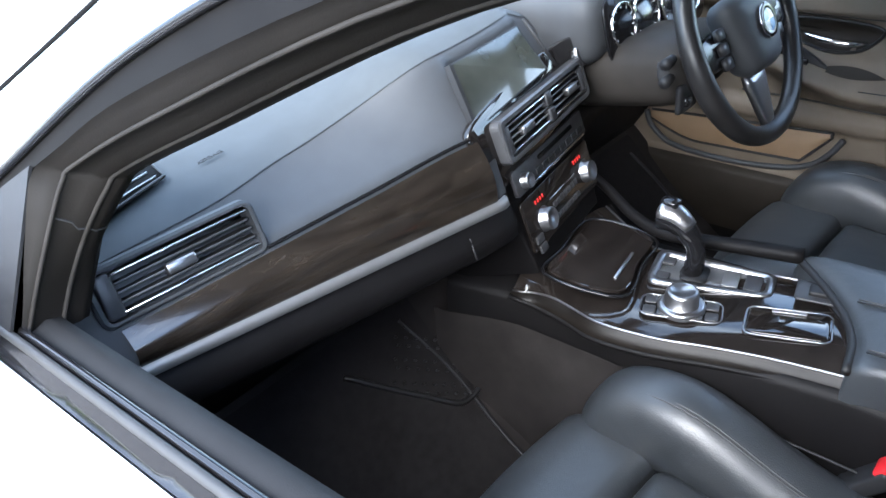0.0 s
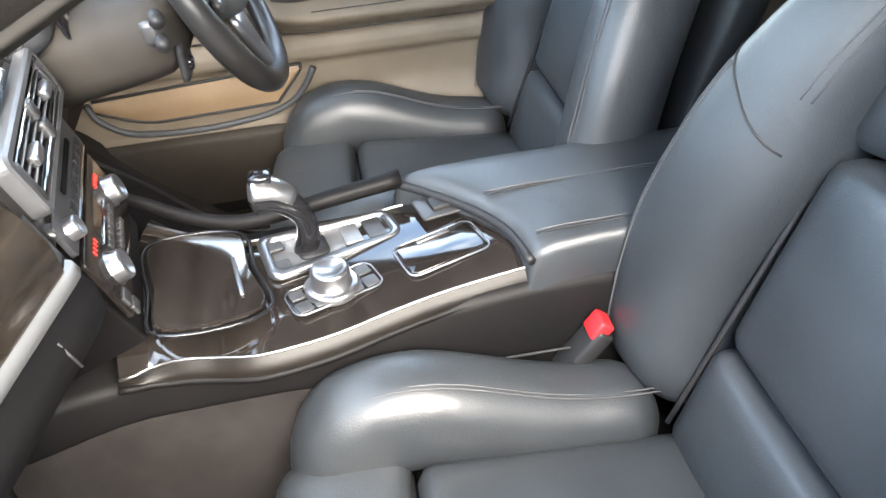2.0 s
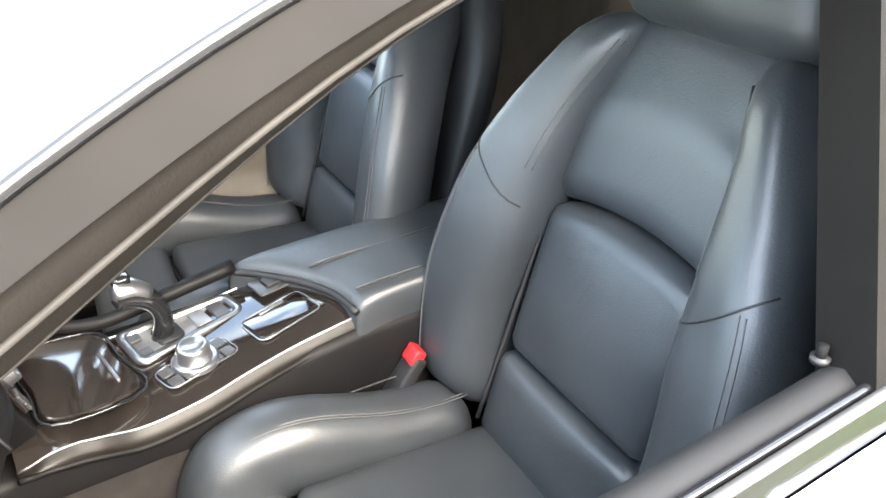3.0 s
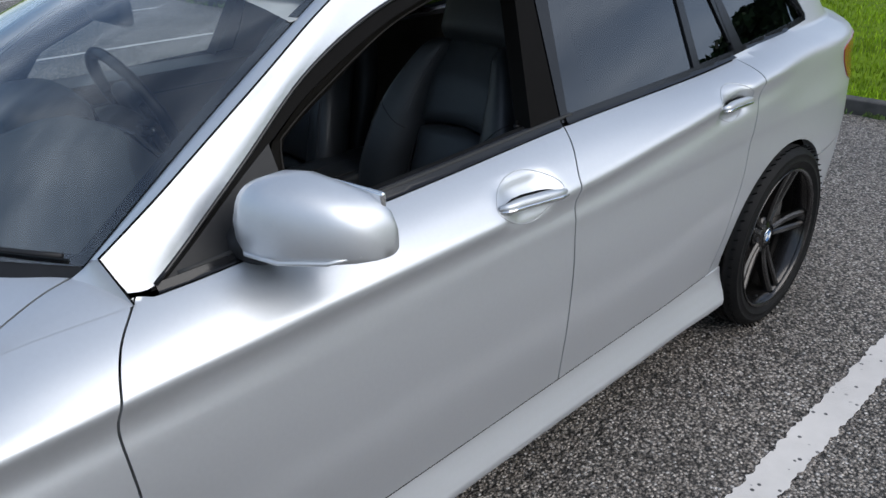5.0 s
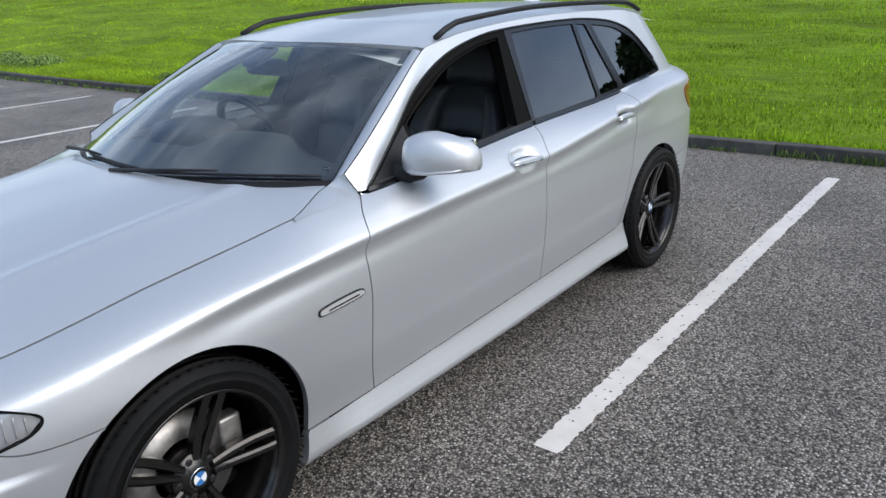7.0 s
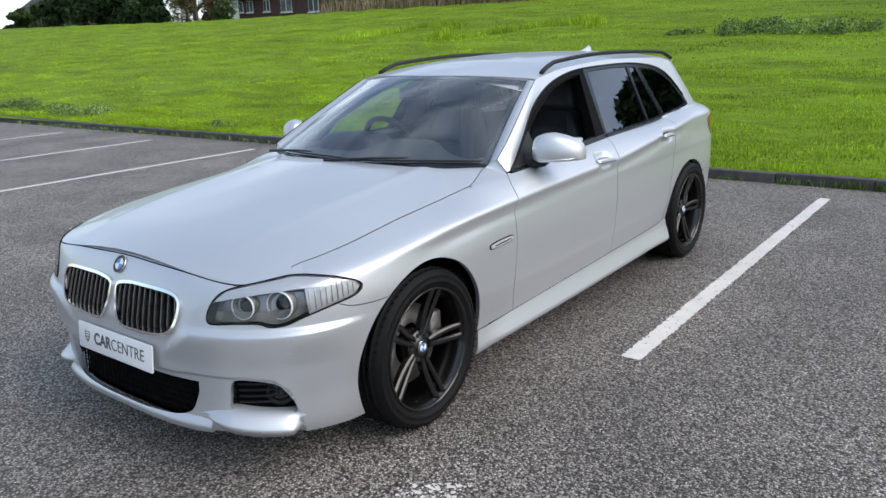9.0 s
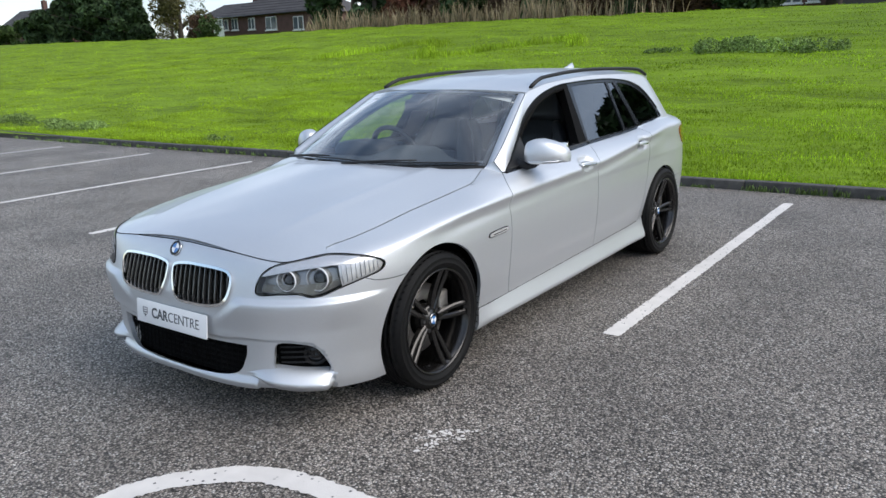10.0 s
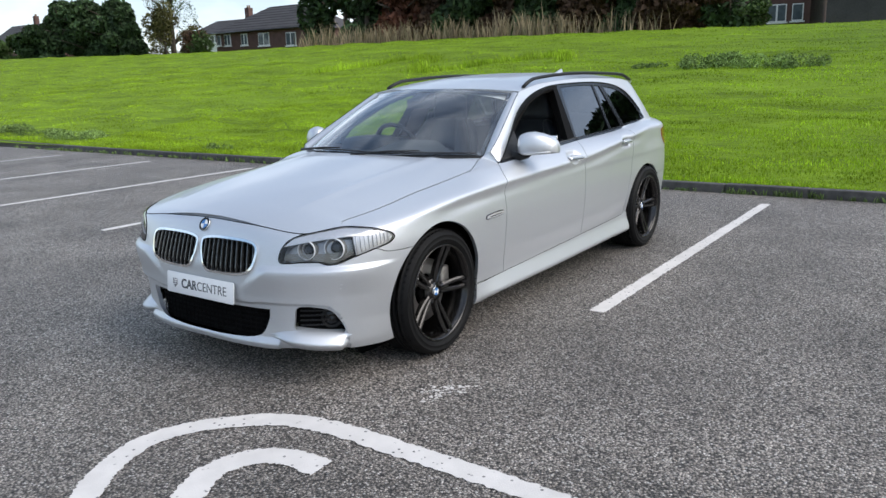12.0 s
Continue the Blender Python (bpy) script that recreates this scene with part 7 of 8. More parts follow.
    part("selector_cap", tube([p + np.array([0, 0.0, 0.004]) for p in path[-9:]], [r * 0.98 for r in rad[-9:]], 16), SATIN, gs, "satin metal cap")
    part("park_button", pillow((0.012, 0.014, 0.006), 0.004, (3, 3, 2), lambda x, y, z: (0.012 + x, -1.318 + y, 0.789 + z)), GLOSS, gs)
    # rotary controller
    m = Matrix.Translation((-0.070, -1.383, 0.665)) @ Matrix.Rotation(radians(20), 4, "Z")
    pad = part("controller_pad", slab(rounded(0.050, 0.112, 0.012), 0.004, m, 0.0015), GLOSS, c, "black button pad round the rotary controller")
    part("pad_rim", tube([m @ Vector((p[0], p[1], 0.005)) for p in rounded(0.052, 0.114, 0.013) + rounded(0.052, 0.114, 0.013)[:1]], 0.0011, 6, False), SATIN, pad)
    for sx in (-1, 1):
        for y in (-0.043, 0.043, 0.022, -0.022):
            part("pad_button", slab(rounded(0.020, 0.018, 0.003), 0.003, m @ Matrix.Translation((sx * 0.013, y, 0.004)), 0.001), BUTTON, pad)
    bm = lathe([(0.034, 0.002), (0.034, 0.009), (0.030, 0.013), (0.026, 0.011), (0.0245, 0.012), (0.0235, 0.030), (0.0215, 0.034), (0.018, 0.035), (0.0165, 0.0335), (0.0, 0.033)], 44, "z")
    bmesh.ops.transform(bm, matrix=m @ Matrix.Translation((0.004, 0, 0)), verts=bm.verts)
    part("rotary_controller", bm, SATIN, c, "satin metal rotary controller")
    # tray lid
    m = Matrix.Translation((-0.034, -1.521, 0.6745)) @ Matrix.Rotation(radians(15), 4, "Z") @ Matrix.Rotation(radians(2), 4, "Y") @ Matrix.Rotation(radians(-4), 4, "X")
    tr = part("tray_lid", slab(rounded(0.064, 0.104, 0.010), 0.005, m, 0.002), PIANO, c, "glossy dark tray lid with a bright rim")
    part("tray_rim", tube([m @ Vector((p[0], p[1], 0.003)) for p in rounded(0.070, 0.110, 0.013) + rounded(0.070, 0.110, 0.013)[:1]], 0.0013, 6, False), SATIN, tr)
    part("tray_strip", slab(rounded(0.005, 0.045, 0.002), 0.002, m @ Matrix.Translation((0.024, 0.0, 0.005))), SATIN, tr)
    # parking brake switch
    m = Matrix.Translation((0.048, -1.535, 0.684)) @ Matrix.Rotation(radians(12), 4, "Z")
    part("brake_switch_plate", slab(rounded(0.050, 0.065, 0.006), 0.004, m, 0.0015), BUTTON, c)
    part("brake_switch", slab(rounded(0.026, 0.030, 0.004), 0.008, m @ Matrix.Translation((0.0, 0.0, 0.002)), 0.002), BLACK, c)
    # armrest: its front is cut in a curve from the driver's side back to the passenger's
    front = table([-0.112, -0.06, 0.0, 0.05, 0.112], [-1.620, -1.612, -1.585, -1.545, -1.482])
    rows = [(0.006, 0.660), (0.004, 0.688), (-0.002, 0.702), (-0.012, 0.710), (-0.030, 0.7145), (-0.06, 0.717), (-0.12, 0.719)]
    cols = [(-1, 0.060), (-1, 0.030), (-0.995, 0.015), (-0.97, 0.006), (-0.91, 0.0015), (-0.75, 0), (-0.5, 0), (-0.2, 0), (0.1, 0), (0.4, 0), (0.7, 0), (0.90, 0.0015), (0.965, 0.006), (0.995, 0.015), (1, 0.030), (1, 0.060)]
    V = []
    for dy, z in rows:
        V += [(0.112 * c_, float(front(0.112 * c_)) + dy, z - d) for c_, d in cols]
    for y, z in ((-1.76, 0.720), (-1.84, 0.720), (-1.93, 0.719), (-1.98, 0.714), (-2.0, 0.703), (-2.008, 0.66)):
        V += [(0.112 * c_, y - 0.02 * (1 - c_ * c_), z - d) for c_, d in cols]
    ar = raw("armrest", V, grid_faces(13, 16), LEATHER, c, "black leather armrest with twin stitching")
    for x in (-0.088, 0.012):
        for dx in (0.0, 0.006):
            part("armrest_seam", tube([(x + dx, y, 0.7195 if y < -1.75 else 0.7185 - 0.3 * max(0, y - float(front(x)) + 0.05) ** 1.4) for y in np.linspace(float(front(x)) - 0.012, -1.97, 18)], 0.0013, 5), SEAM if dx == 0 else STITCH, ar)
    part("armrest_lip", tube([(x, float(front(x)) + 0.004, 0.694) for x in np.linspace(-0.112, 0.112, 16)], 0.006, 8), BLACK, ar)


build_console()


def build_doors_inside():
    # driver's door trim: upper roll, handle bowl, armrest, raised band, pocket
    bowl = smooth_line([(-1.205, 0.872), (-1.245, 0.888), (-1.33, 0.890), (-1.405, 0.883), (-1.412, 0.866), (-1.380, 0.836), (-1.33, 0.828), (-1.27, 0.837), (-1.222, 0.852)], 4, True)
    bc = np.array([-1.315, 0.860])

    def skin(y, z):
        d = 0.668 - 0.016 * step01(z, 0.895, 0.905)
        fwd = step01(-y, 1.10, 1.30)
        d -= 0.058 * np.exp(-((z - 0.758 - 0.05 * (1 - step01(-y, 1.15, 1.42))) / 0.030) ** 2) * fwd
        d -= 0.016 * (1 - step01(z, 0.690, 0.716)) * step01(z, 0.662, 0.668)      # raised band
        d -= 0.022 * (1 - step01(z, 0.530, 0.550 + 0.06 * step01(-y, 1.28, 1.42)))       # pocket front
        d += 0.05 * (1 - step01(z, 0.30, 0.50))
        d += 0.028 * max(0.0, 1 - ((y - bc[0]) / 0.095) ** 2 - ((z - bc[1]) / 0.030) ** 2) ** 0.6
        return d
    ys, zs = np.linspace(-0.82, -1.92, 90), np.linspace(0.28, 0.965, 90)
    cut_k = 34
    V = [(float(skin(y, z)), y, z) for y in ys for z in zs[cut_k:]] + [(0.78, y, 0.975) for y in ys]
    nz = 90 - cut_k
    F = grid_faces(90, nz) + [(i * nz + nz - 1, (i + 1) * nz + nz - 1, 90 * nz + i + 1, 90 * nz + i) for i in range(89)]
    dt = raw("driver_door_trim", V, F, TRIMBROWN, car, "warm grey door trim with a tan insert and armrest")
    # same trim below the pocket edge, its footwell shade put into the colour
    raw("lower_door_trim", [(float(skin(y, z)), y, z) for y in ys for z in zs[:cut_k + 1]], grid_faces(90, cut_k + 1), LOWTRIM, dt, "lower door trim, coloured darker for footwell shade")
    V = []
    for i in range(30):
        t = i / 29
        y = -0.955 - 0.405 * t
        lo, hi = 0.618 - 0.040 * math.sin(math.pi * min(0.5, t * 1.6)) + 0.01 * t, 0.640 + 0.022 * t
        if t > 0.86:
            lo += (t - 0.86) / 0.14 * (hi - lo - 0.010)
        for k in range(8):
            z = lo + (hi - lo) * k / 7
            V.append((0.660 - 0.005 * math.sin(math.pi * k / 7), y, z))
    ins = raw("tan_insert", V, grid_faces(30, 8), TAN, dt, "tan leather door insert")
    rim = [V[i * 8] for i in range(30)] + [V[29 * 8 + k] for k in range(8)] + [V[i * 8 + 7] for i in range(29, -1, -1)]
    part("insert_rim", tube(rim, 0.0035, 6), BLACK, ins, "black rim")
    low = [(0.650, y, z) for y, z in smooth_line([(-0.945, 0.640), (-0.962, 0.602), (-1.02, 0.566), (-1.15, 0.557), (-1.27, 0.568), (-1.33, 0.588), (-1.362, 0.618), (-1.385, 0.655)], 6)]
    part("pocket_edge", tube(low, 0.0065, 8), DASH, dt)
    # door pull and handle in their bowl
    V = []
    for k in range(7):
        for p in bowl:
            q = bc + (np.array(p) - bc) * (0.02 + 0.98 * k / 6)
            V.append((float(skin(q[0], q[1])) - 0.003, q[0], q[1]))
    part_bowl = raw("handle_bowl", V, grid_faces(7, len(bowl), False) + [(k * len(bowl) + len(bowl) - 1, (k + 1) * len(bowl) + len(bowl) - 1, (k + 1) * len(bowl), k * len(bowl)) for k in range(6)], LOWTRIM, dt, "dark handle bowl")
    n = len(bowl)
    part("bowl_rim", tube([V[6 * n + k % n] for k in range(n + 1)], 0.0035, 6, False), BLACK, part_bowl)
    h = tube([(0.668, -1.262, 0.861), (0.655, -1.285, 0.857), (0.651, -1.325, 0.852), (0.654, -1.365, 0.850), (0.668, -1.388, 0.850)], [0.003, 0.0055, 0.0065, 0.0075, 0.004], 10)
    part("inner_handle", h, CHROME, dt, "bright inner door handle")
    flat = lambda x: Matrix(((0, 0, -1, x), (-1, 0, 0, 0), (0, 1, 0, 0), (0, 0, 0, 1)))
    pack = part("switch_pack", slab(smooth_line([(1.205, 0.862), (1.25, 0.850), (1.325, 0.806), (1.328, 0.790), (1.265, 0.798), (1.205, 0.822)], 4, True), 0.010, flat(0.652), 0.003), BLACK, dt, "black window switch pack")
    for y, z in ((-1.225, 0.848), (-1.240, 0.830), (-1.268, 0.826), (-1.284, 0.808)):
        part("window_switch", pillow((0.006, 0.011, 0.007), 0.004, (2, 2, 2), lambda a, b, c_: (0.640 + a, y + b, z + c_)), GLOSS, pack)
        part("switch_edge", tube([(0.635, y + 0.008, z + 0.006), (0.635, y - 0.008, z + 0.006)], 0.0014, 5), SATIN, pack)
    V = []
    for y in np.linspace(-1.33, -1.44, 12):
        for k in range(4):
            z = 0.800 - 0.008 * (y + 1.33) / -0.11 + (k - 1.5) * 0.006 * math.sin(math.pi * min(1, 0.15 + 0.85 * (-1.33 - y) / 0.11))
            V.append((float(skin(y, z)) - 0.004, y, z))
    raw("pull_slot", V, grid_faces(12, 4), LOWTRIM, dt)
    for z0 in (0.898, 0.722):
        part("trim_seam", tube([(float(skin(y, z0)) - 0.001, y, z0) for y in np.linspace(-1.16, -1.90, 24)], 0.0022, 5), SEAM, dt)
    part("armrest_stitching", tube([(float(skin(y, 0.772)) - 0.001, y, 0.772) for y in np.linspace(-1.40, -1.90, 18)], 0.0012, 5), SEAM, dt)
    ds = part("door_sill", box(0.075, 1.00, 0.016, (0.735, -1.36, 0.392), 0.004), DASH, car, "dark grey door sill cover")
    part("sill_step", box(0.030, 1.00, 0.05, (0.700, -1.36, 0.356), 0.004), CONSOLE, ds)
    # passenger's door: inner ledge below the open window
    ys = np.linspace(-0.84, -1.90, 40)
    V = []
    for y in ys:
        zb = float(belt_z(y))
        xb = float(side_w(y, zb)) - 0.018
        for dx, dz in ((0.0, 0.004), (0.006, 0.011), (0.020, 0.016), (0.034, 0.010), (0.044, -0.018), (0.056, -0.08), (0.085, -0.25), (0.09, -0.60)):
            V.append((-xb + dx, y, zb + dz))
    pd = raw("passenger_door_trim", V, grid_faces(40, 8), DOORTOP, car, "dark grey inner door top below the open window")
    for dx, m_, r in ((0.004, GLOSS, 0.0045), (-0.006, RUBBERTRIM, 0.005)):
        part("window_seal", tube([(-(float(side_w(y, float(belt_z(y)))) - 0.014) + dx, y, float(belt_z(y)) + 0.014) for y in ys], r, 6), m_, pd)
    part("lock_pin", tube([(-0.742, -1.748, 0.985), (-0.742, -1.748, 0.999)], 0.0042, 10), GAPDARK, pd, "black lock pin")
    part("pin_collar", tube([(-0.742, -1.748, 0.984), (-0.742, -1.748, 0.989)], 0.0075, 12), BLACK, pd)
    # deep inner edge of the open window: sail, pillar and roof side
    outer = smooth_line([(-1.075, 0.952), (-1.075, 1.00), (-1.077, 1.060), (-1.082, 1.094), (-1.112, 1.115), (-1.22, 1.176), (-1.46, 1.268), (-1.70, 1.320), (-1.862, 1.334)], 6)
    seam = smooth_line([(-1.082, 0.952), (-1.087, 1.00), (-1.099, 1.060), (-1.110, 1.092), (-1.126, 1.107), (-1.235, 1.161), (-1.467, 1.257), (-1.702, 1.310), (-1.862, 1.325)], 6)
    inner = smooth_line([(-1.079, 0.950), (-1.086, 0.998), (-1.104, 1.040), (-1.132, 1.082), (-1.152, 1.099), (-1.25, 1.1455), (-1.475, 1.2465), (-1.705, 1.304), (-1.862, 1.317)], 6)
    for sgn in (1, -1):
        rows = []
        for deep, a, b in ((0.0, 0.0, 0.0), (0.010, 0.35, 0.0), (0.016, 1.0, 0.0), (0.020, 1.0, 0.06), (0.036, 1.0, 0.40), (0.042, 1.0, 0.72), (0.052, 1.0, 0.80), (0.060, 1.0, 1.0), (0.072, 1.0, 1.0), (0.082, 0.5, 0.0), (0.082, -2.5, 0.0)):
            row = []
            for o, m_, i in zip(outer, seam, inner):
                o, m_, i = np.array(o), np.array(m_), np.array(i)
                q = o + (m_ - o) * a + (i - m_) * b
                v = shell(np.array([q[0]]), np.array([q[1]]))[0]
                row.append((sgn * (v[0] + deep * 0.89), v[1], v[2] - deep * 0.135))
            rows.append(row)
        f = raw("inner_window_frame", [v for row in rows for v in row], grid_faces(len(rows), len(outer)), FRAMETRIM, car, "dark brown inner window frame")
        for i, rad in ((2, 0.0022), (6, 0.0026)):
            part("frame_seal", tube(rows[i], rad, 6), SEALGREY, f, "worn grey rubber seal")
        part("frame_joint", tube([row[12] for row in rows[2:9]], 0.0012, 5), SEAM, f)
    part("frame_rivet", lathe([(0.004, 0.0), (0.003, 0.002), (0.0, 0.003)], 12, "x"), SATIN, f).matrix_local = Matrix.Translation((0.655, -1.36, 1.225))
    # black sail panel in front of the open window
    sail = [(-0.815, 0.945), (-1.01, 1.062), (-1.078, 1.100), (-1.078, 0.956), (-0.95, 0.9515)]
    for sd in (1, -1):
        panel("mirror_sail", shell, sail, (), 0.012, BLACK, car, "black mirror sail panel", off=0.001, thick=0.02, side=sd, flip=-1)
    # B pillars, belts
    for sd in (1, -1):
        V = []
        for z in np.linspace(0.30, 1.33, 12):
            x = (float(side_w(-1.9, z)) - 0.03) if z > 0.5 else 0.86
            for y, d in ((-1.84, 0.0), (-1.855, 0.055), (-1.96, 0.070), (-2.02, 0.0)):
                V.append((-sd * (x - d - 0.01), y - 0.10 * max(0, z - 0.95), z))
        raw("pillar_trim", V, grid_faces(12, 4), FRAMETRIM if sd > 0 else TRIMBROWN, car, "dark centre pillar trim")
        part("seat_belt", box(0.008, 0.048, 0.62, (-sd * 0.655, -1.965, 0.86), 0.002, 1, Matrix.Rotation(radians(sd * 14), 4, "Y") @ Matrix.Rotation(radians(8), 4, "X")), BELT, car, "black seat-belt webbing")


DOORTOP = mat("dark_door_top", (0.011, 0.0112, 0.0118), 0.62, 0, 0.15, 25, 0.35, 700, spec=0.12)
SEALGREY = mat("worn_grey_rubber", (0.016, 0.0145, 0.013), 0.6, 0, 0.4, 30, spec=0.1)
RUBBERTRIM = mat("rubber_seal", (0.02, 0.02, 0.02), 0.6, 0, 0.2, 40)
FRAMETRIM = mat("brown_black_frame_trim", (0.0075, 0.0065, 0.0056), 0.5, 0, 0.2, 30, 0.2, 500, spec=0.10)
BELT = mat("belt_webbing", (0.02, 0.02, 0.021), 0.8, 0, 0.2, 200, 0.4, 900)
build_doors_inside()


def build_tub():
    # carpet with toe board
    xs = np.linspace(-0.76, 0.76, 31)
    ys = np.linspace(-0.84, -2.75, 48)
    def fz(x, y):
        return 0.300 + 0.34 * step01(y, -1.22, -0.80) + 0.012 * np.sin(9 * x) * np.sin(7 * y) + 0.02 * np.exp(-(x / 0.2) ** 2)
    X, Y = np.meshgrid(xs, ys, indexing="ij")
    raw("carpet", np.stack([X, Y, fz(X, Y)], -1).reshape(-1, 3).tolist(), grid_faces(31, 48), CARPET, car, "charcoal carpet in the footwells")
    side = table([-1.70, -1.48, -1.35, -1.25, -1.16, -1.02], [0.131, 0.137, 0.146, 0.148, 0.150, 0.190])
    for s in (-1, 1):
        V = [(s * (float(side(y)) + 0.010 * (1 - k / 6)), y, 0.29 + (0.590 - 0.10 * float(step01(-y, 1.30, 1.70)) - 0.29) * k / 6) for y in np.linspace(-1.00, -1.70, 24) for k in range(7)]
        raw("tunnel_carpet", V, grid_faces(24, 7), CARPET, car, "charcoal carpet on the tunnel side")
    for cx in (-0.40, 0.40):
        V = []
        for x in np.linspace(-0.21, 0.21, 15):
            for y in np.linspace(-0.92, -1.38, 16):
                V.append((cx + x, y, float(fz(cx + x, y)) + 0.012))
        mt = raw("floor_mat", V, grid_faces(15, 16), MATTEX, car, "black textile floor mat")
        part("mat_piping", tube([(cx + p[0], p[1], float(fz(cx + p[0], p[1])) + 0.014) for p in smooth_line([(0.21, -1.36), (0.21, -1.20), (0.205, -1.05), (0.17, -0.95)], 6)], 0.004, 6), BLACK, mt)
    # heel pad: a field of small raised studs on the toe board, with a rolled edge round it
    on_floor = lambda x, y, up: (x, y, float(fz(x, y)) + up)
    V = [on_floor(-0.255 + 0.130 * a - 0.075 * b, -0.955 - 0.070 * a - 0.055 * b, 0.014) for a in np.linspace(0, 1, 9) for b in np.linspace(0, 1, 7)]
    f = raw("heel_pad", V, grid_faces(9, 7), MATTEX, car, "dark heel pad with raised studs")
    for a in range(8):
        for b in range(6):
            p = on_floor(-0.255 + 0.130 * (a + 0.5 + 0.5 * (b % 2)) / 8.6 - 0.075 * (b + 0.5) / 6, -0.955 - 0.070 * (a + 0.5) / 8.6 - 0.055 * (b + 0.5) / 6, 0.015)
            part("stud", lathe([(0.0040, 0.0), (0.0030, 0.002), (0.0, 0.0026)], 7, "z"), BLACK, f).location = p
    part("heel_pad_edge", tube([on_floor(x, y, 0.016) for x, y in smooth_line([(-0.093, -1.040), (-0.150, -1.068), (-0.215, -1.072), (-0.270, -1.036), (-0.375, -0.961)], 6)], 0.005, 8), BLACK, f)
    # rear bench
    b = part("rear_bench", pillow((0.62, 0.25, 0.09), 0.05, (24, 10, 4), lambda x, y, z: (x, -2.52 + y, 0.46 + z + 0.02 * math.cos(x * 9))), LEATHER, car, "black leather rear bench")
    part("rear_backrest", pillow((0.60, 0.07, 0.30), 0.05, (24, 4, 12), lambda x, y, z: (x, -2.80 + y - 0.42 * (z + 0.3), 0.80 + z + 0.01 * math.cos(x * 9))), LEATHER, b)
    for x in (-0.38, 0.0, 0.38):
        part("rear_headrest", pillow((0.12, 0.045, 0.075), 0.035, (8, 4, 6), lambda a, y, z: (x + a, -3.08 + y, 1.16 + z)), LEATHER, b)
    # lining under the roof and along the sides
    ys = np.linspace(-1.24, -3.6, 24)
    V = []
    for y in ys:
        xe, ze = roof_edge(y)
        for s in np.linspace(-1, 1, 15):
            V.append((s * (xe - 0.03), y, float(roof_c(y)) - 0.035 - 0.055 * abs(s) ** 2.4))
    raw("headlining", V, grid_faces(24, 15), LINER, car, "grey cloth headlining")
    V = []
    for y in np.linspace(-1.90, -3.42, 20):
        for z in np.linspace(0.30, 0.97, 10):
            V.append((float(side_w(y, z)) - 0.09 - 0.10 * step01(-y, 3.0, 3.45), y, z))
    raw("rear_side_trim", V, grid_faces(20, 10), TRIMBROWN, car)
    raw("rear_side_trim", [(-x, y, z) for x, y, z in V], grid_faces(20, 10), TRIMBROWN, car)
    part("boot_floor", box(1.45, 1.10, 0.03, (0, -3.35, 0.62), 0.005), CARPET, car)
    part("bulkhead", box(1.45, 0.03, 0.75, (0, -0.72, 0.56), 0.005), GAPDARK, car)
    mir = part("interior_mirror", pillow((0.115, 0.018, 0.034), 0.016, (10, 3, 5), lambda x, y, z: (x + 0.02, -1.125 + y, 1.268 + z)), BLACK, car, "black interior mirror behind the windscreen")
    part("mirror_stalk", tube([(0, -1.07, 1.315), (0.01, -1.11, 1.285)], 0.012, 8), BLACK, mir)
    part("sensor_cover", pillow((0.05, 0.06, 0.012), 0.01, (6, 6, 2), lambda x, y, z: (x, -1.085 + y, 1.312 + z - 0.45 * y)), BLACK, car)


build_tub()


# ---- the car park ----
def strip(name, line, width, label, z=0.004):
    """A painted line on the asphalt with slightly ragged edges."""
    P = [np.array(p, float) for p in line]
    V, rng = [], random.Random(len(line) + int(1000 * P[0][0]))
    dense = []
    for a, b in zip(P, P[1:]):
        n = max(2, int(np.linalg.norm(b - a) / 0.018))
        dense += [a + (b - a) * k / n for k in range(n)]
    dense.append(P[-1])
    for i, p in enumerate(dense):
        d = dense[min(i + 1, len(dense) - 1)] - dense[max(i - 1, 0)]
        d /= np.linalg.norm(d)
        n = np.array([-d[1], d[0]])
        for s in (-1, 1):
            e = s * (width / 2 + rng.uniform(-0.007, 0.007))
            q = p + n * e
            V.append((q[0], q[1], z))
    ob = raw(name, V, [(2 * i, 2 * i + 1, 2 * i + 3, 2 * i + 2) for i in range(len(dense) - 1)], LINE, None, "", False)
    bm = bmesh.new()
    bm.from_mesh(ob.data)
    bmesh.ops.recalc_face_normals(bm, faces=bm.faces)
    if bm.faces[0].normal.z < 0:
        bmesh.ops.reverse_faces(bm, faces=bm.faces)
    bm.to_mesh(ob.data)
    bm.free()
    return tagged(ob, label, "road marking", kind="structure")


def grid_sheet(name, xs, ys, height, material, label, category, kind="structure"):
    X, Y = np.meshgrid(xs, ys, indexing="ij")
    Z = height(X, Y)
    V = np.stack([X, Y, Z], -1).reshape(-1, 3)
    ob = raw(name, V.tolist(), grid_faces(len(xs), len(ys)), material)
    return tagged(ob, label, category, kind=kind)


KERB_Y = -6.02
crest = table([-200, -20, 5, 27, 42, 60, 90, 200], [2.9, 3.0, 3.25, 3.55, 3.55, 3.7, 4.2, 5.0])


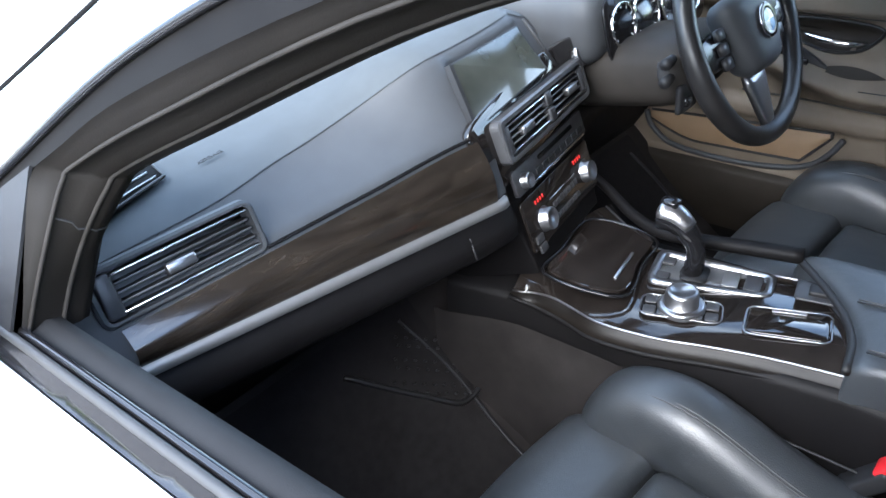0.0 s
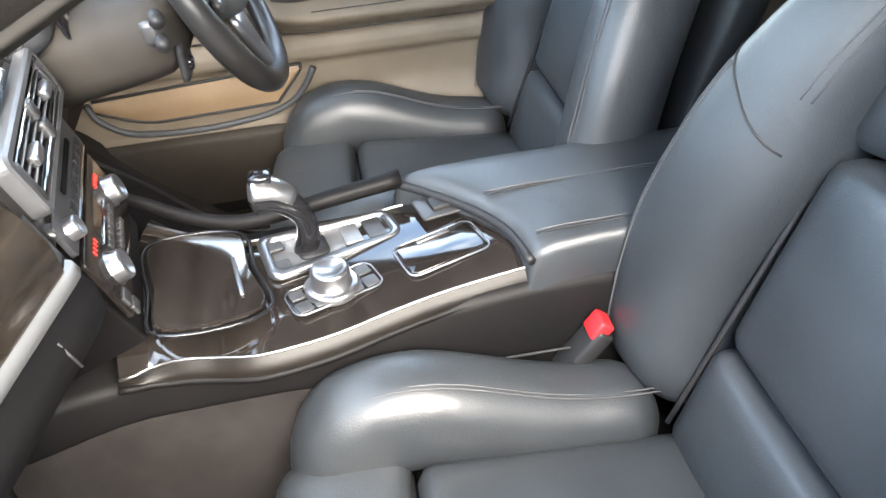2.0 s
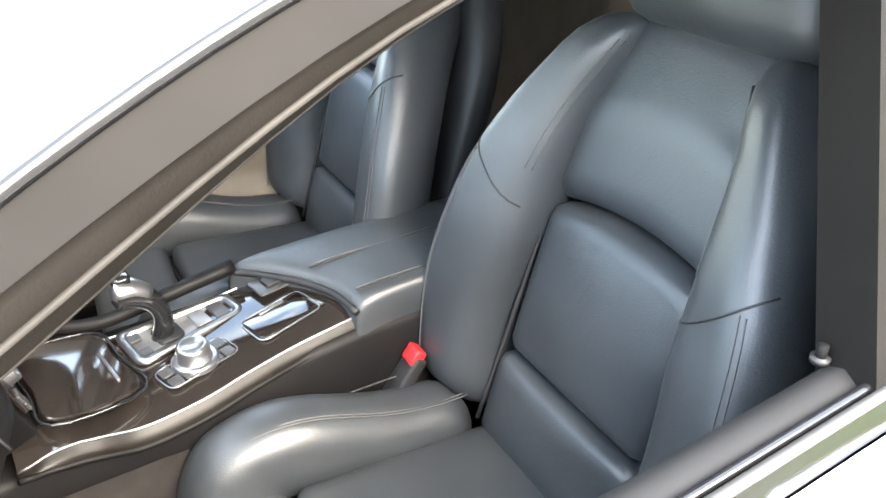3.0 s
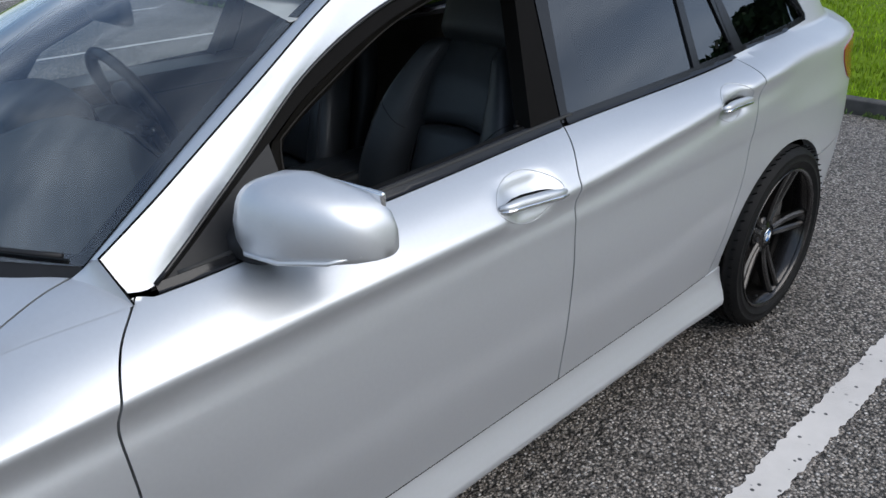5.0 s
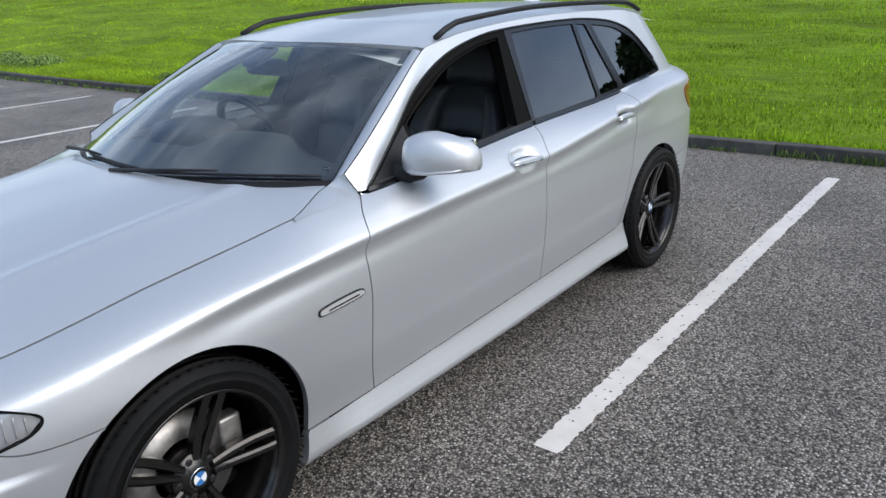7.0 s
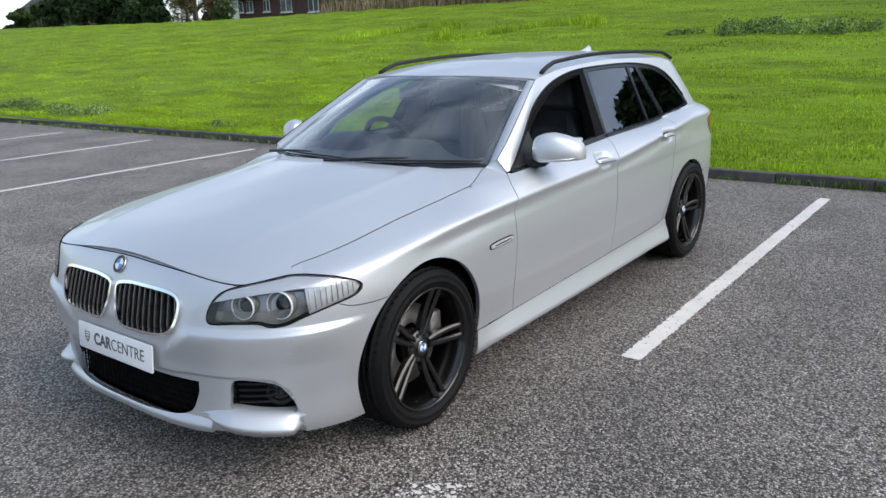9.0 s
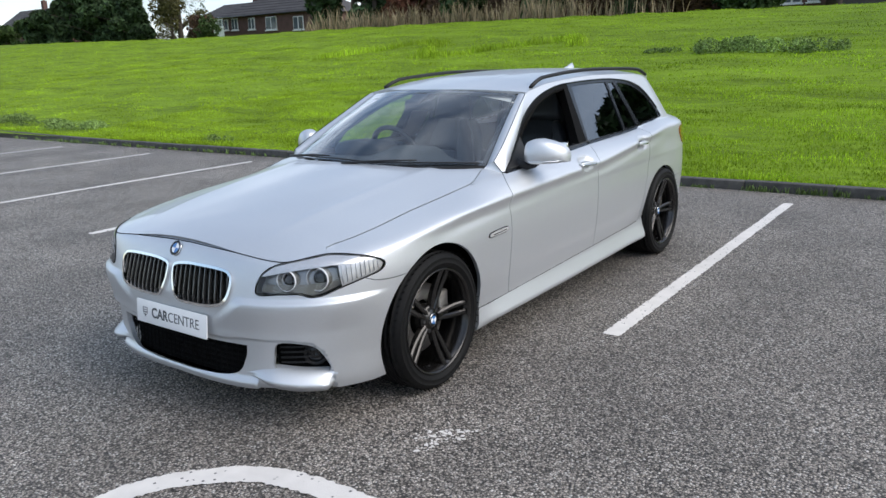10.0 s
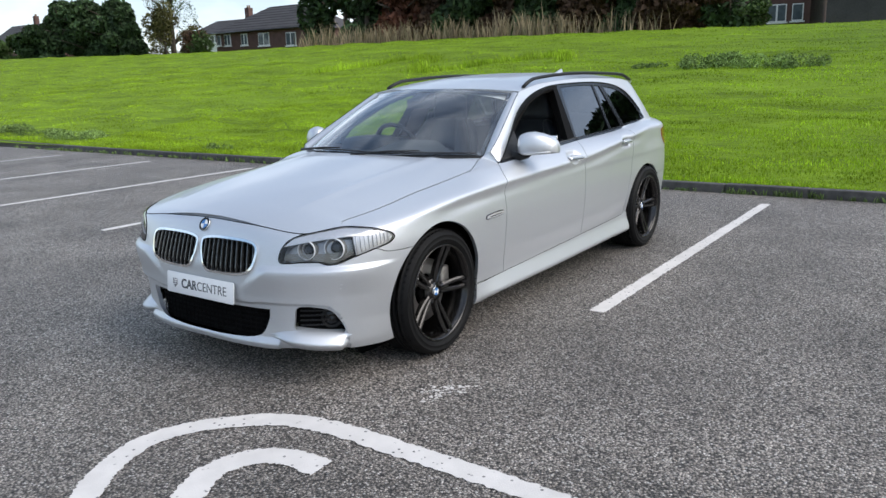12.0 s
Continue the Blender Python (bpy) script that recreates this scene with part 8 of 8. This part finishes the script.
def bank_z(x, y):
    d = np.maximum(-(y - KERB_Y) - 0.12, 0)
    t = np.clip(d / 32.0, 0, 1)
    z = 0.085 + (crest(x) - 0.085) * (0.75 * t + 0.25 * t * t * (3 - 2 * t))
    z = z - 0.30 * np.maximum(d - 33, 0) * step01(d, 33, 40) * (1 - step01(d, 40, 46)) * 0.8
    z = np.where(d > 36, np.maximum(z - 0.35 * (d - 36), 0.4), z)
    bumps = 0.05 * np.sin(x * 0.9 + 1.3 * np.sin(y * 0.5)) * np.sin(y * 0.8 + 0.7 * x) + 0.03 * np.sin(2.3 * x + y) * np.sin(1.9 * y - 0.4 * x)
    return z + bumps * step01(d, 0.3, 3.0)


xs = np.unique(np.concatenate([np.linspace(-600, -40, 25), np.linspace(-40, 40, 9), np.linspace(40, 600, 25)]))
grid_sheet("ground", xs, np.array([KERB_Y, 0, 12, 40, 120, 600]), lambda x, y: 0 * x, ASPHALT, "worn grey asphalt car park with pale stones", "asphalt")
gx = np.unique(np.concatenate([np.linspace(-600, -30, 20), np.linspace(-30, 60, 181), np.linspace(60, 120, 40), np.linspace(120, 600, 12)]))
gy = np.unique(np.concatenate([np.linspace(-600, -60, 14), np.linspace(-60, KERB_Y - 0.125, 130)]))
grid_sheet("ground_grass", gx, gy, bank_z, TURF, "bright green mown grass bank behind the kerb", "grass")

LINE_Y0, LINE_Y1 = -1.06, -5.44
for k, x in enumerate((-1.33, 1.36, 4.06, 6.80, 9.60, 12.65, 15.60, 18.4)):
    strip("bay_line", [(x, LINE_Y0 if k < 5 else -1.2, 0)[:2], (x - 0.0 * k, LINE_Y1)], 0.10, "worn white bay line on the asphalt")
corner = smooth_line([(-2.9, 1.02), (-2.13, 1.0), (-1.47, 0.995), (-1.02, 1.0), (-0.74, 1.085), (-0.52, 1.30), (-0.45, 1.52), (-0.54, 1.76), (-0.66, 1.93), (-0.75, 2.25), (-0.76, 2.8)], 10)
strip("bay_symbol_border", [tuple(p) for p in corner], 0.115, "white painted border with a rounded corner")
cee = smooth_line([(-1.235, 1.275), (-1.05, 1.285), (-0.93, 1.37), (-0.89, 1.52), (-0.96, 1.68), (-1.06, 1.82), (-1.2, 1.9)], 8)
strip("bay_symbol", [tuple(p) for p in cee], 0.125, "white painted curved symbol")
strip("bay_symbol", [(-1.50, 1.47), (-1.78, 1.58), (-2.0, 1.8)], 0.12, "white painted curved symbol")
rng = random.Random(5)
V, F = [], []
for k in range(70):
    x, y = -1.12 - 0.20 * rng.random() + rng.gauss(0, 0.01), 0.46 - 0.10 * rng.random()
    x, y = x, y - (x + 1.2) * -0.55
    if rng.random() < 0.25:
        x, y = -1.22 + rng.gauss(0, 0.02), 0.50 + rng.gauss(0, 0.03)
    r, n0 = rng.uniform(0.004, 0.014), len(V)
    for j in range(6):
        a = j * math.pi / 3 + rng.random()
        V.append((x + r * math.cos(a) * rng.uniform(0.5, 1.3), y + r * math.sin(a) * rng.uniform(0.5, 1.3), 0.0035 + k * 2e-6))
    F.append(tuple(range(n0, n0 + 6)))
tagged(raw("paint_scuff", V, F, LINE, smooth=False), "faded white paint scuff on the asphalt", "road marking", kind="structure")

# kerb stones, each its own piece
kerb = thing("kerb", "row of dark weathered concrete kerb stones along the grass", "kerb", kind="structure")
kmesh = None
kx = -14.0
i = 0
while kx < 30:
    w = 0.915
    if kmesh is None:
        bm = box(w - 0.008, 0.125, 0.20, (0, 0, 0), 0.012, 3)
        kmesh = bpy.data.meshes.new("kerb_stone")
        bm.to_mesh(kmesh)
        bm.free()
        kmesh.shade_smooth()
        kmesh.materials.append(KERB)
    ob = new("kerb_stone", kmesh)
    ob.parent = kerb
    bend = -0.005 * max(kx - 9, 0) ** 2
    r = random.Random(i)
    ob.location = (kx, KERB_Y - 0.062 + bend + r.uniform(-0.006, 0.006), 0.005 + r.uniform(-0.004, 0.004))
    ob.rotation_euler = (0, r.uniform(-0.004, 0.004), -0.01 * max(kx - 9, 0) + r.uniform(-0.004, 0.004))
    kx += w
    i += 1


# ---- grass, weeds, hedges and houses ----
def blades(name, pts, height, width, material, label, category, seed, lean=0.5, group_n=1):
    """Many grass blades, each a bent pair of triangles, standing on the points."""
    rg = np.random.default_rng(seed)
    n = len(pts)
    px, py = pts[:, 0], pts[:, 1]
    lump = np.sin(1.7 * px + 2.0 * np.sin(1.1 * py)) * np.sin(2.9 * py + 1.6 * np.sin(0.9 * px)) + 0.6 * np.sin(4.3 * px + 1.3 * py) * np.sin(5.1 * py - 2.2 * px)
    h = height * rg.uniform(0.55, 1.35, n) * (1 + 0.45 * lump)
    a = rg.uniform(0, 2 * np.pi, n)
    w = width * rg.uniform(0.6, 1.4, n)
    d = np.stack([np.cos(a), np.sin(a), 0 * a], 1)
    b = rg.uniform(0, 2 * np.pi, n)
    l = np.stack([np.cos(b), np.sin(b), 0 * b], 1) * (h * lean * rg.uniform(0.1, 1.0, n))[:, None]
    up = np.stack([0 * a, 0 * a, h], 1)
    p0, p1 = pts - d * w[:, None], pts + d * w[:, None]
    m0, m1 = pts + up * 0.6 + l * 0.45 - d * w[:, None] * 0.7, pts + up * 0.6 + l * 0.45 + d * w[:, None] * 0.7
    tip = pts + up * 0.95 + l
    V = np.stack([p0, p1, m1, m0, tip], 1).reshape(-1, 3)
    base = (np.arange(n) * 5)[:, None]
    quads = base + np.array([[0, 1, 2, 3]])
    tris = base + np.array([[3, 2, 4]])
    me = bpy.data.meshes.new(name)
    me.vertices.add(len(V))
    me.vertices.foreach_set("co", V.astype(np.float32).ravel())
    loops = np.concatenate([quads, tris], 1).ravel()
    me.loops.add(len(loops))
    me.loops.foreach_set("vertex_index", loops.astype(np.int32))
    starts = (np.arange(n)[:, None] * 7 + np.array([[0, 4]])).ravel()
    me.polygons.add(2 * n)
    me.polygons.foreach_set("loop_start", starts.astype(np.int32))
    me.update(calc_edges=True)
    ob = link(name, me, material)
    return tagged(ob, label, category, kind="stuff")


def scatter(n, x0, x1, d0, d1, seed, power=1.0):
    rg = np.random.default_rng(seed)
    x = rg.uniform(x0, x1, n)
    y = KERB_Y - 0.13 - (d0 + (d1 - d0) * rg.uniform(0, 1, n) ** power)
    y = y - 0.005 * np.maximum(x - 9, 0) ** 2 * (x < 30)
    return np.stack([x, y, bank_z(x, y) - 0.004], 1)


blades("grass_blades", scatter(130000, -6, 14, 0.0, 8.0, 1, 1.4), 0.036, 0.0042, BLADE, "bright green mown grass blades beside the kerb", "grass", 11)
blades("grass_blades", scatter(130000, -8, 34, 0.0, 18.0, 2, 1.2), 0.034, 0.0080, BLADE, "bright green mown grass on the bank", "grass", 12)
blades("grass_blades", scatter(120000, -10, 75, 8.0, 33.0, 3), 0.036, 0.015, BLADE, "bright green mown grass on the bank", "grass", 13)
blades("verge_grass", scatter(6000, -6, 26, 0.0, 0.12, 4), 0.085, 0.004, BLADE, "longer grass hanging over the kerb", "grass", 14, 0.9)


def leaf_ball(name, blobs, n, size, seed, flat=1.0):
    """A crown: small leaf clumps spread through some uneven blobs (centre, radii)."""
    rg = np.random.default_rng(seed)
    P = []
    for (c, r) in blobs:
        k = int(n * (r[0] * r[1] * r[2]) ** 0.67)
        v = rg.normal(size=(k, 3))
        v /= np.linalg.norm(v, axis=1, keepdims=True)
        rad = rg.uniform(0.55, 1.06, k) ** 0.5
        q = np.array(c) + v * rad[:, None] * np.array(r)
        P.append(q)
    P = np.concatenate(P)
    k = len(P)
    s = size * rg.uniform(0.5, 1.5, k)
    a, b = rg.normal(size=(k, 3)), rg.normal(size=(k, 3))
    a /= np.linalg.norm(a, axis=1, keepdims=True)
    b -= a * (a * b).sum(1, keepdims=True)
    b /= np.linalg.norm(b, axis=1, keepdims=True)
    V = np.stack([P - a * s[:, None], P - b * s[:, None] * 0.5, P + a * s[:, None], P + b * s[:, None] * 0.5], 1).reshape(-1, 3)
    return V.tolist(), (np.arange(k)[:, None] * 4 + np.array([[0, 1, 2, 3]])).tolist()


def tree(name, at, h, w, leaf, label, seed, n=420, size=0.17, sparse=False, conifer=False):
    """A tapered trunk with limbs and a crown of many small leaf clumps."""
    r = random.Random(seed)
    t = thing(name, label, "tree" if h > 4 else "bush", at)
    trunk = tube([(0, 0, -0.4), (0.05, 0.02, h * 0.25), (-0.04, 0.06, h * 0.5), (0.05, 0.0, h * 0.8)], [0.035 * h, 0.026 * h, 0.018 * h, 0.006 * h], 8)
    part("trunk", trunk, BARK, t)
    limbs = []
    for k in range(7 if not sparse else 16):
        a, z = r.uniform(0, 6.28), h * r.uniform(0.25, 0.75)
        e = (math.cos(a) * w * r.uniform(0.5, 0.95), math.sin(a) * w * r.uniform(0.5, 0.95), z + h * r.uniform(0.08, 0.25))
        limbs.append(tube([(0, 0, z), (e[0] * 0.5, e[1] * 0.5, z + (e[2] - z) * 0.65), e], [0.012 * h, 0.008 * h, 0.002 * h], 5))
    part("limb", joined(*limbs), BARK, t)
    blobs = []
    for k in range(12 if not sparse else 9):
        a, z = r.uniform(0, 6.28), r.uniform(0.12, 0.95)
        rr = w * (0.75 * math.sqrt(max(0.05, 1 - (2 * z - 0.9) ** 2)) if not conifer else 0.85 * (1.05 - z))
        d = rr * r.uniform(0.2, 0.75)
        blobs.append(((math.cos(a) * d, math.sin(a) * d, h * z), (w * r.uniform(0.28, 0.5), w * r.uniform(0.28, 0.5), h * r.uniform(0.10, 0.2))))
    V, F = leaf_ball("crown", blobs, n * (0.25 if sparse else 1), size, seed)
    raw("crown", V, F, leaf, t, smooth=False)
    return t


def gz(x, y):
    return float(bank_z(np.array(x, float), np.array(y, float)))


# left clump of dark evergreen bushes, a bare-headed birch and low shrubs
for k, (x, y, h, w, lf, sz) in enumerate([(80.5, -44, 7.2, 3.9, LEAF_D, 0.26), (76, -45, 7.9, 4.0, LEAF_D, 0.26), (71.8, -45, 7.6, 3.6, LEAF_D, 0.26), (68.0, -44, 6.2, 2.8, LEAF_D, 0.24), (85.5, -44, 5.6, 3.0, LEAF_D, 0.24), (91, -45, 5.2, 3.2, LEAF_M, 0.22), (97, -45, 4.6, 3.2, LEAF_M, 0.22), (78.5, -47, 8.3, 3.4, LEAF_M, 0.26)]):
    tree("evergreen_bush" if h < 6 else "evergreen_tree", (x, y, gz(x, y) - 0.3), h, w, lf, "dense dark evergreen behind the grass bank", 20 + k, 520, sz)
tree("birch_tree", (62.4, -45, gz(62.4, -45)), 10.5, 2.9, LEAF_M, "thin half-bare birch with pale leaves", 31, 1500, 0.085, True)
tree("thin_shrub", (60.2, -42.5, gz(60.2, -42.5) - 0.2), 5.2, 2.3, LEAF_O, "twiggy olive shrub at the edge of the grass", 32, 620, 0.11)
tree("thin_shrub", (57.4, -43.5, gz(57.4, -43.5) - 0.2), 4.2, 1.9, LEAF_O, "twiggy olive shrub at the edge of the grass", 34, 520, 0.11)
tree("thin_shrub", (56.6, -43, gz(56.6, -43) - 0.2), 3.4, 2.0, LEAF_B, "thin brown-leaved shrub beside a house", 35, 300, 0.13)
tree("thin_shrub", (54.5, -42, gz(54.5, -42) - 0.2), 2.6, 1.8, LEAF_M, "thin twiggy olive shrub", 33, 260, 0.14)
# conifer and mixed hedgerow behind the car
for k, (x, y, h, w, lf) in enumerate([(41.2, -43, 9.6, 2.8, LEAF_D), (38.6, -43.5, 9.2, 3.2, LEAF_D), (36.0, -43, 8.8, 3.0, LEAF_D), (33.0, -43, 8.2, 2.8, LEAF_R), (30.0, -43.5, 7.8, 3.0, LEAF_B), (27.0, -43, 8.4, 3.0, LEAF_D),
                                       (24.0, -43.5, 8.0, 3.0, LEAF_B), (21.0, -43, 8.2, 3.0, LEAF_D), (18.2, -43, 7.6, 2.8, LEAF_B), (15.6, -43, 7.8, 2.8, LEAF_D), (13.2, -42.5, 7.0, 2.4, LEAF_B), (11.2, -42.5, 5.8, 2.2, LEAF_B), (9.4, -43, 5.4, 2.0, LEAF_D),
                                       (37.0, -46, 11, 3.4, LEAF_B), (34.0, -46, 11, 3.2, LEAF_D), (31.0, -46, 10.5, 3.2, LEAF_B), (28.0, -46, 10.5, 3.2, LEAF_D), (25.0, -46, 10.5, 3.2, LEAF_B), (22.0, -46, 10.5, 3.2, LEAF_D), (19.0, -46, 10, 3.2, LEAF_B), (16.2, -46, 9.5, 3.0, LEAF_B)]):
    tree("hedgerow_tree", (x, y, gz(x, y) - 0.5), h, w, lf, "dark dense hedgerow tree" if lf is LEAF_D else ("rust-coloured autumn hedgerow tree" if lf is LEAF_R else "brown thorny hedgerow tree"), 50 + k, 480, 0.22, False, lf is LEAF_D and k < 3)
tree("round_shrub", (7.5, -40.0, gz(7.5, -40.0) - 0.2), 2.0, 1.4, LEAF_M, "low green shrub below a house", 71, 700, 0.12)
rg = np.random.default_rng(9)
cl = [(rg.uniform(12.5, 38), rg.uniform(-39.4, -38.0), rg.uniform(0.25, 0.9), int(rg.uniform(6, 34))) for _ in range(85)]
rx = np.concatenate([rg.normal(c[0], c[2], c[3]) for c in cl])
ry = np.concatenate([rg.normal(c[1], 0.25, c[3]) for c in cl])
blades("dry_reeds", np.stack([rx, ry, bank_z(rx, ry)], 1), 1.0, 0.026, REED, "tall dry reeds along the hedgerow", "reeds", 21, 0.5)
# patch of weeds on the bank and small ones by the kerb
def leaf_patch(name, blobs, n, size, label, seed):
    """Low leafy weeds: small leaves spread through flat, uneven mounds."""
    V, F = leaf_ball(name, blobs, n, size, seed)
    ob = raw(name, V, F, WEED, None, "", False)
    return tagged(ob, label, "weeds", kind="stuff")


def mounds(seed, xa, xb, y0, k, rx, ry, h):
    r = random.Random(seed)
    out = []
    for i in range(k):
        x = r.uniform(xa, xb)
        y = y0 - 0.005 * max(x - 9, 0) ** 2 + r.uniform(-1, 1) * ry
        f = r.uniform(0.35, 1.25)
        out.append(((x, y, gz(x, y) + 0.25 * h * f), (rx * f, ry * 0.8 * f, h * f * 0.75)))
    return out


leaf_patch("weed_patch", mounds(3, 0.5, 4.2, -20.0, 30, 0.28, 0.36, 0.32) + mounds(4, 4.2, 5.8, -20.3, 9, 0.3, 0.3, 0.12), 4600, 0.034, "rank leafy weeds in clumps on the grass bank", 22)
tx = rg.uniform(9.5, 20, 3000)
ty = -22.5 + 2.2 * np.sin(tx) + rg.normal(0, 0.4, 3000)
blades("grass_tufts", np.stack([tx, ty, bank_z(tx, ty)], 1), 0.22, 0.012, BLADE, "longer grass tufts on the bank", "grass", 23, 0.7)
kx_ = np.concatenate([rg.uniform(-7, 3, 190), rg.uniform(4, 16, 170)])
ky_ = np.full(len(kx_), KERB_Y + 0.012) + rg.normal(0, 0.008, len(kx_))
blades("kerb_weeds", np.repeat(np.stack([kx_, ky_, 0 * kx_ + 0.0], 1), 6, 0) + rg.normal(0, 0.02, (len(kx_) * 6, 3)) * np.array([1, 0.3, 0]), 0.070, 0.007, WEED, "small weeds growing in the kerb joint", "weeds", 24, 0.8)
leaf_patch("weed_patch", mounds(5, 14.2, 19.5, -7.0, 30, 0.34, 0.28, 0.18) + mounds(6, 8.7, 9.4, -6.55, 6, 0.16, 0.12, 0.12), 9000, 0.022, "dark leafy weeds at the edge of the grass", 25)


def house(name, x0, x1, y0, y1, base, eave, ridge, wall, label, wins, hip=0.0, chimney=None):
    """A two-storey house with gables or a hip, tiled roof, windows with frames and panes."""
    h = thing(name, label, "house")
    part("wall", box(x1 - x0, y1 - y0, eave - base, ((x0 + x1) / 2, (y0 + y1) / 2, (base + eave) / 2)), wall, h, smooth=False)
    o, my = 0.35, (y0 + y1) / 2
    r0, r1 = x0 + hip, x1 - hip
    V = [(x0 - o, y0 - o, eave - 0.1), (x1 + o, y0 - o, eave - 0.1), (x1 + o, y1 + o, eave - 0.1), (x0 - o, y1 + o, eave - 0.1), (r0 - (0 if hip else o), my, ridge), (r1 + (0 if hip else o), my, ridge)]
    ro = raw("roof", V, [(0, 1, 5, 4), (2, 3, 4, 5), (1, 2, 5), (3, 0, 4), (3, 2, 1, 0)], SLATE, h, smooth=False)
    for k in range(9):          # courses of tiles
        t = (k + 0.5) / 9
        for side in (0, 1):
            a = [V[3], V[2]] if side else [V[0], V[1]]
            p = [a[j][i] + ((V[4 + j][i]) - a[j][i]) * t for j in (0, 1) for i in (0, 1, 2)]
            part("tile_course", tube([(p[0], p[1], p[2] + 0.02), (p[3], p[4], p[5] + 0.02)], 0.03, 4), SLATE, ro, smooth=False)
    part("gutter", tube([(x0 - o, y1 + o + 0.05, eave - 0.12), (x1 + o, y1 + o + 0.05, eave - 0.12)], 0.07, 6), GLOSS, h)
    for wx, wz, ww, wh in wins:
        f = part("window", box(ww, 0.10, wh, (wx, y1 + 0.03, wz)), WFRAME, h, "white-framed window", False)
        n = 2 if ww > 0.8 else 1
        for k in range(n):
            part("pane", box(ww / n - 0.12, 0.03, wh - 0.14, (wx - ww / 2 + ww / n * (k + 0.5), y1 + 0.085, wz)), PANE, f, smooth=False)
        part("sill", box(ww + 0.2, 0.18, 0.10, (wx, y1 + 0.08, wz - wh / 2 - 0.06)), WFRAME, f, smooth=False)
    if chimney:
        c = part("chimney", box(0.8, 0.8, 1.8, (chimney, my, ridge + 0.5), 0.02), BRICK, ro, smooth=False)
        for dx in (-0.2, 0.2):
            part("chimney_pot", lathe([(0.12, 0), (0.10, 0.35), (0.08, 0.35), (0.08, 0.0)], 10, "z"), TAN, c).location = (chimney + dx, my, ridge + 1.4)
    return h


house("brick_house", 49.4, 62.2, -58, -50, 0.3, 6.05, 8.5, BRICK, "dark brick house with white windows beyond the bank", [(60.4, 5.25, 0.9, 1.1), (61.7, 5.25, 0.5, 1.0), (55.1, 5.1, 1.5, 1.2), (51.4, 4.95, 1.3, 1.2), (57.9, 5.2, 0.9, 1.1)], 4.0, 51.2)
house("white_house", 82.0, 89.6, -78, -68, 0.3, 7.6, 9.6, RENDERW, "white-rendered house with a grey roof", [(84.6, 6.8, 1.2, 1.0)], 0.0, 83.0)
house("far_house", 142, 156, -82, -72, 0.3, 9.0, 12.6, BRICK, "distant brick house with a grey roof", [(146, 8.0, 1.2, 1.0)], 0.0, 147)
house("brick_house", 7.2, 15.5, -64, -54, 0.3, 6.6, 9.6, BRICK, "brown brick house with white windows above the bank", [(9.25, 4.75, 1.2, 1.15), (7.95, 4.75, 0.7, 1.1), (12.4, 4.75, 1.2, 1.15)], 0.0, 9)
house("grey_house", -8.5, 5.9, -60, -52, 0.3, 6.6, 8.8, SLATE, "long low grey outbuilding beyond the bank", [], 0.0)
# trees at the end of the bank, mirrored in the rear windows
for k, (x, y, top, w) in enumerate([(-6.3, -30.5, 9.2, 2.8), (-8.4, -27.6, 8.0, 2.6), (-10.6, -26.6, 7.2, 2.4), (-12.6, -25.8, 6.8, 2.4), (-16.0, -28.5, 7.2, 2.6), (-20.0, -31.0, 7.6, 2.8), (-24.5, -33.0, 7.4, 2.8)]):
    z = gz(x, y)
    tree("bankside_tree", (x, y, z - 0.3), 1.14 * top - z, 1.15 * w, LEAF_D, "dark leafy tree at the end of the bank", 110 + k, 560, 0.24)
# trees on the far side of the car park, mirrored in the car's glass
for k, (x, y, h, w) in enumerate([(-40, -58, 10, 4.6), (-43, -46, 9, 4.4), (-42, -34, 11, 5.0), (-45, -22, 9.5, 4.6), (-44, -10, 10.5, 4.8), (-46, 3, 9, 4.6), (-44, 16, 10, 4.8), (-40, 30, 9, 4.6), (-30, 42, 10, 5), (-14, 48, 9, 4.8), (4, 50, 10, 5), (22, 48, 9, 4.8)]):
    tree("roadside_tree", (x, y, 0), h, w, LEAF_D, "dark leafy tree across the car park", 90 + k, 200, 0.42)
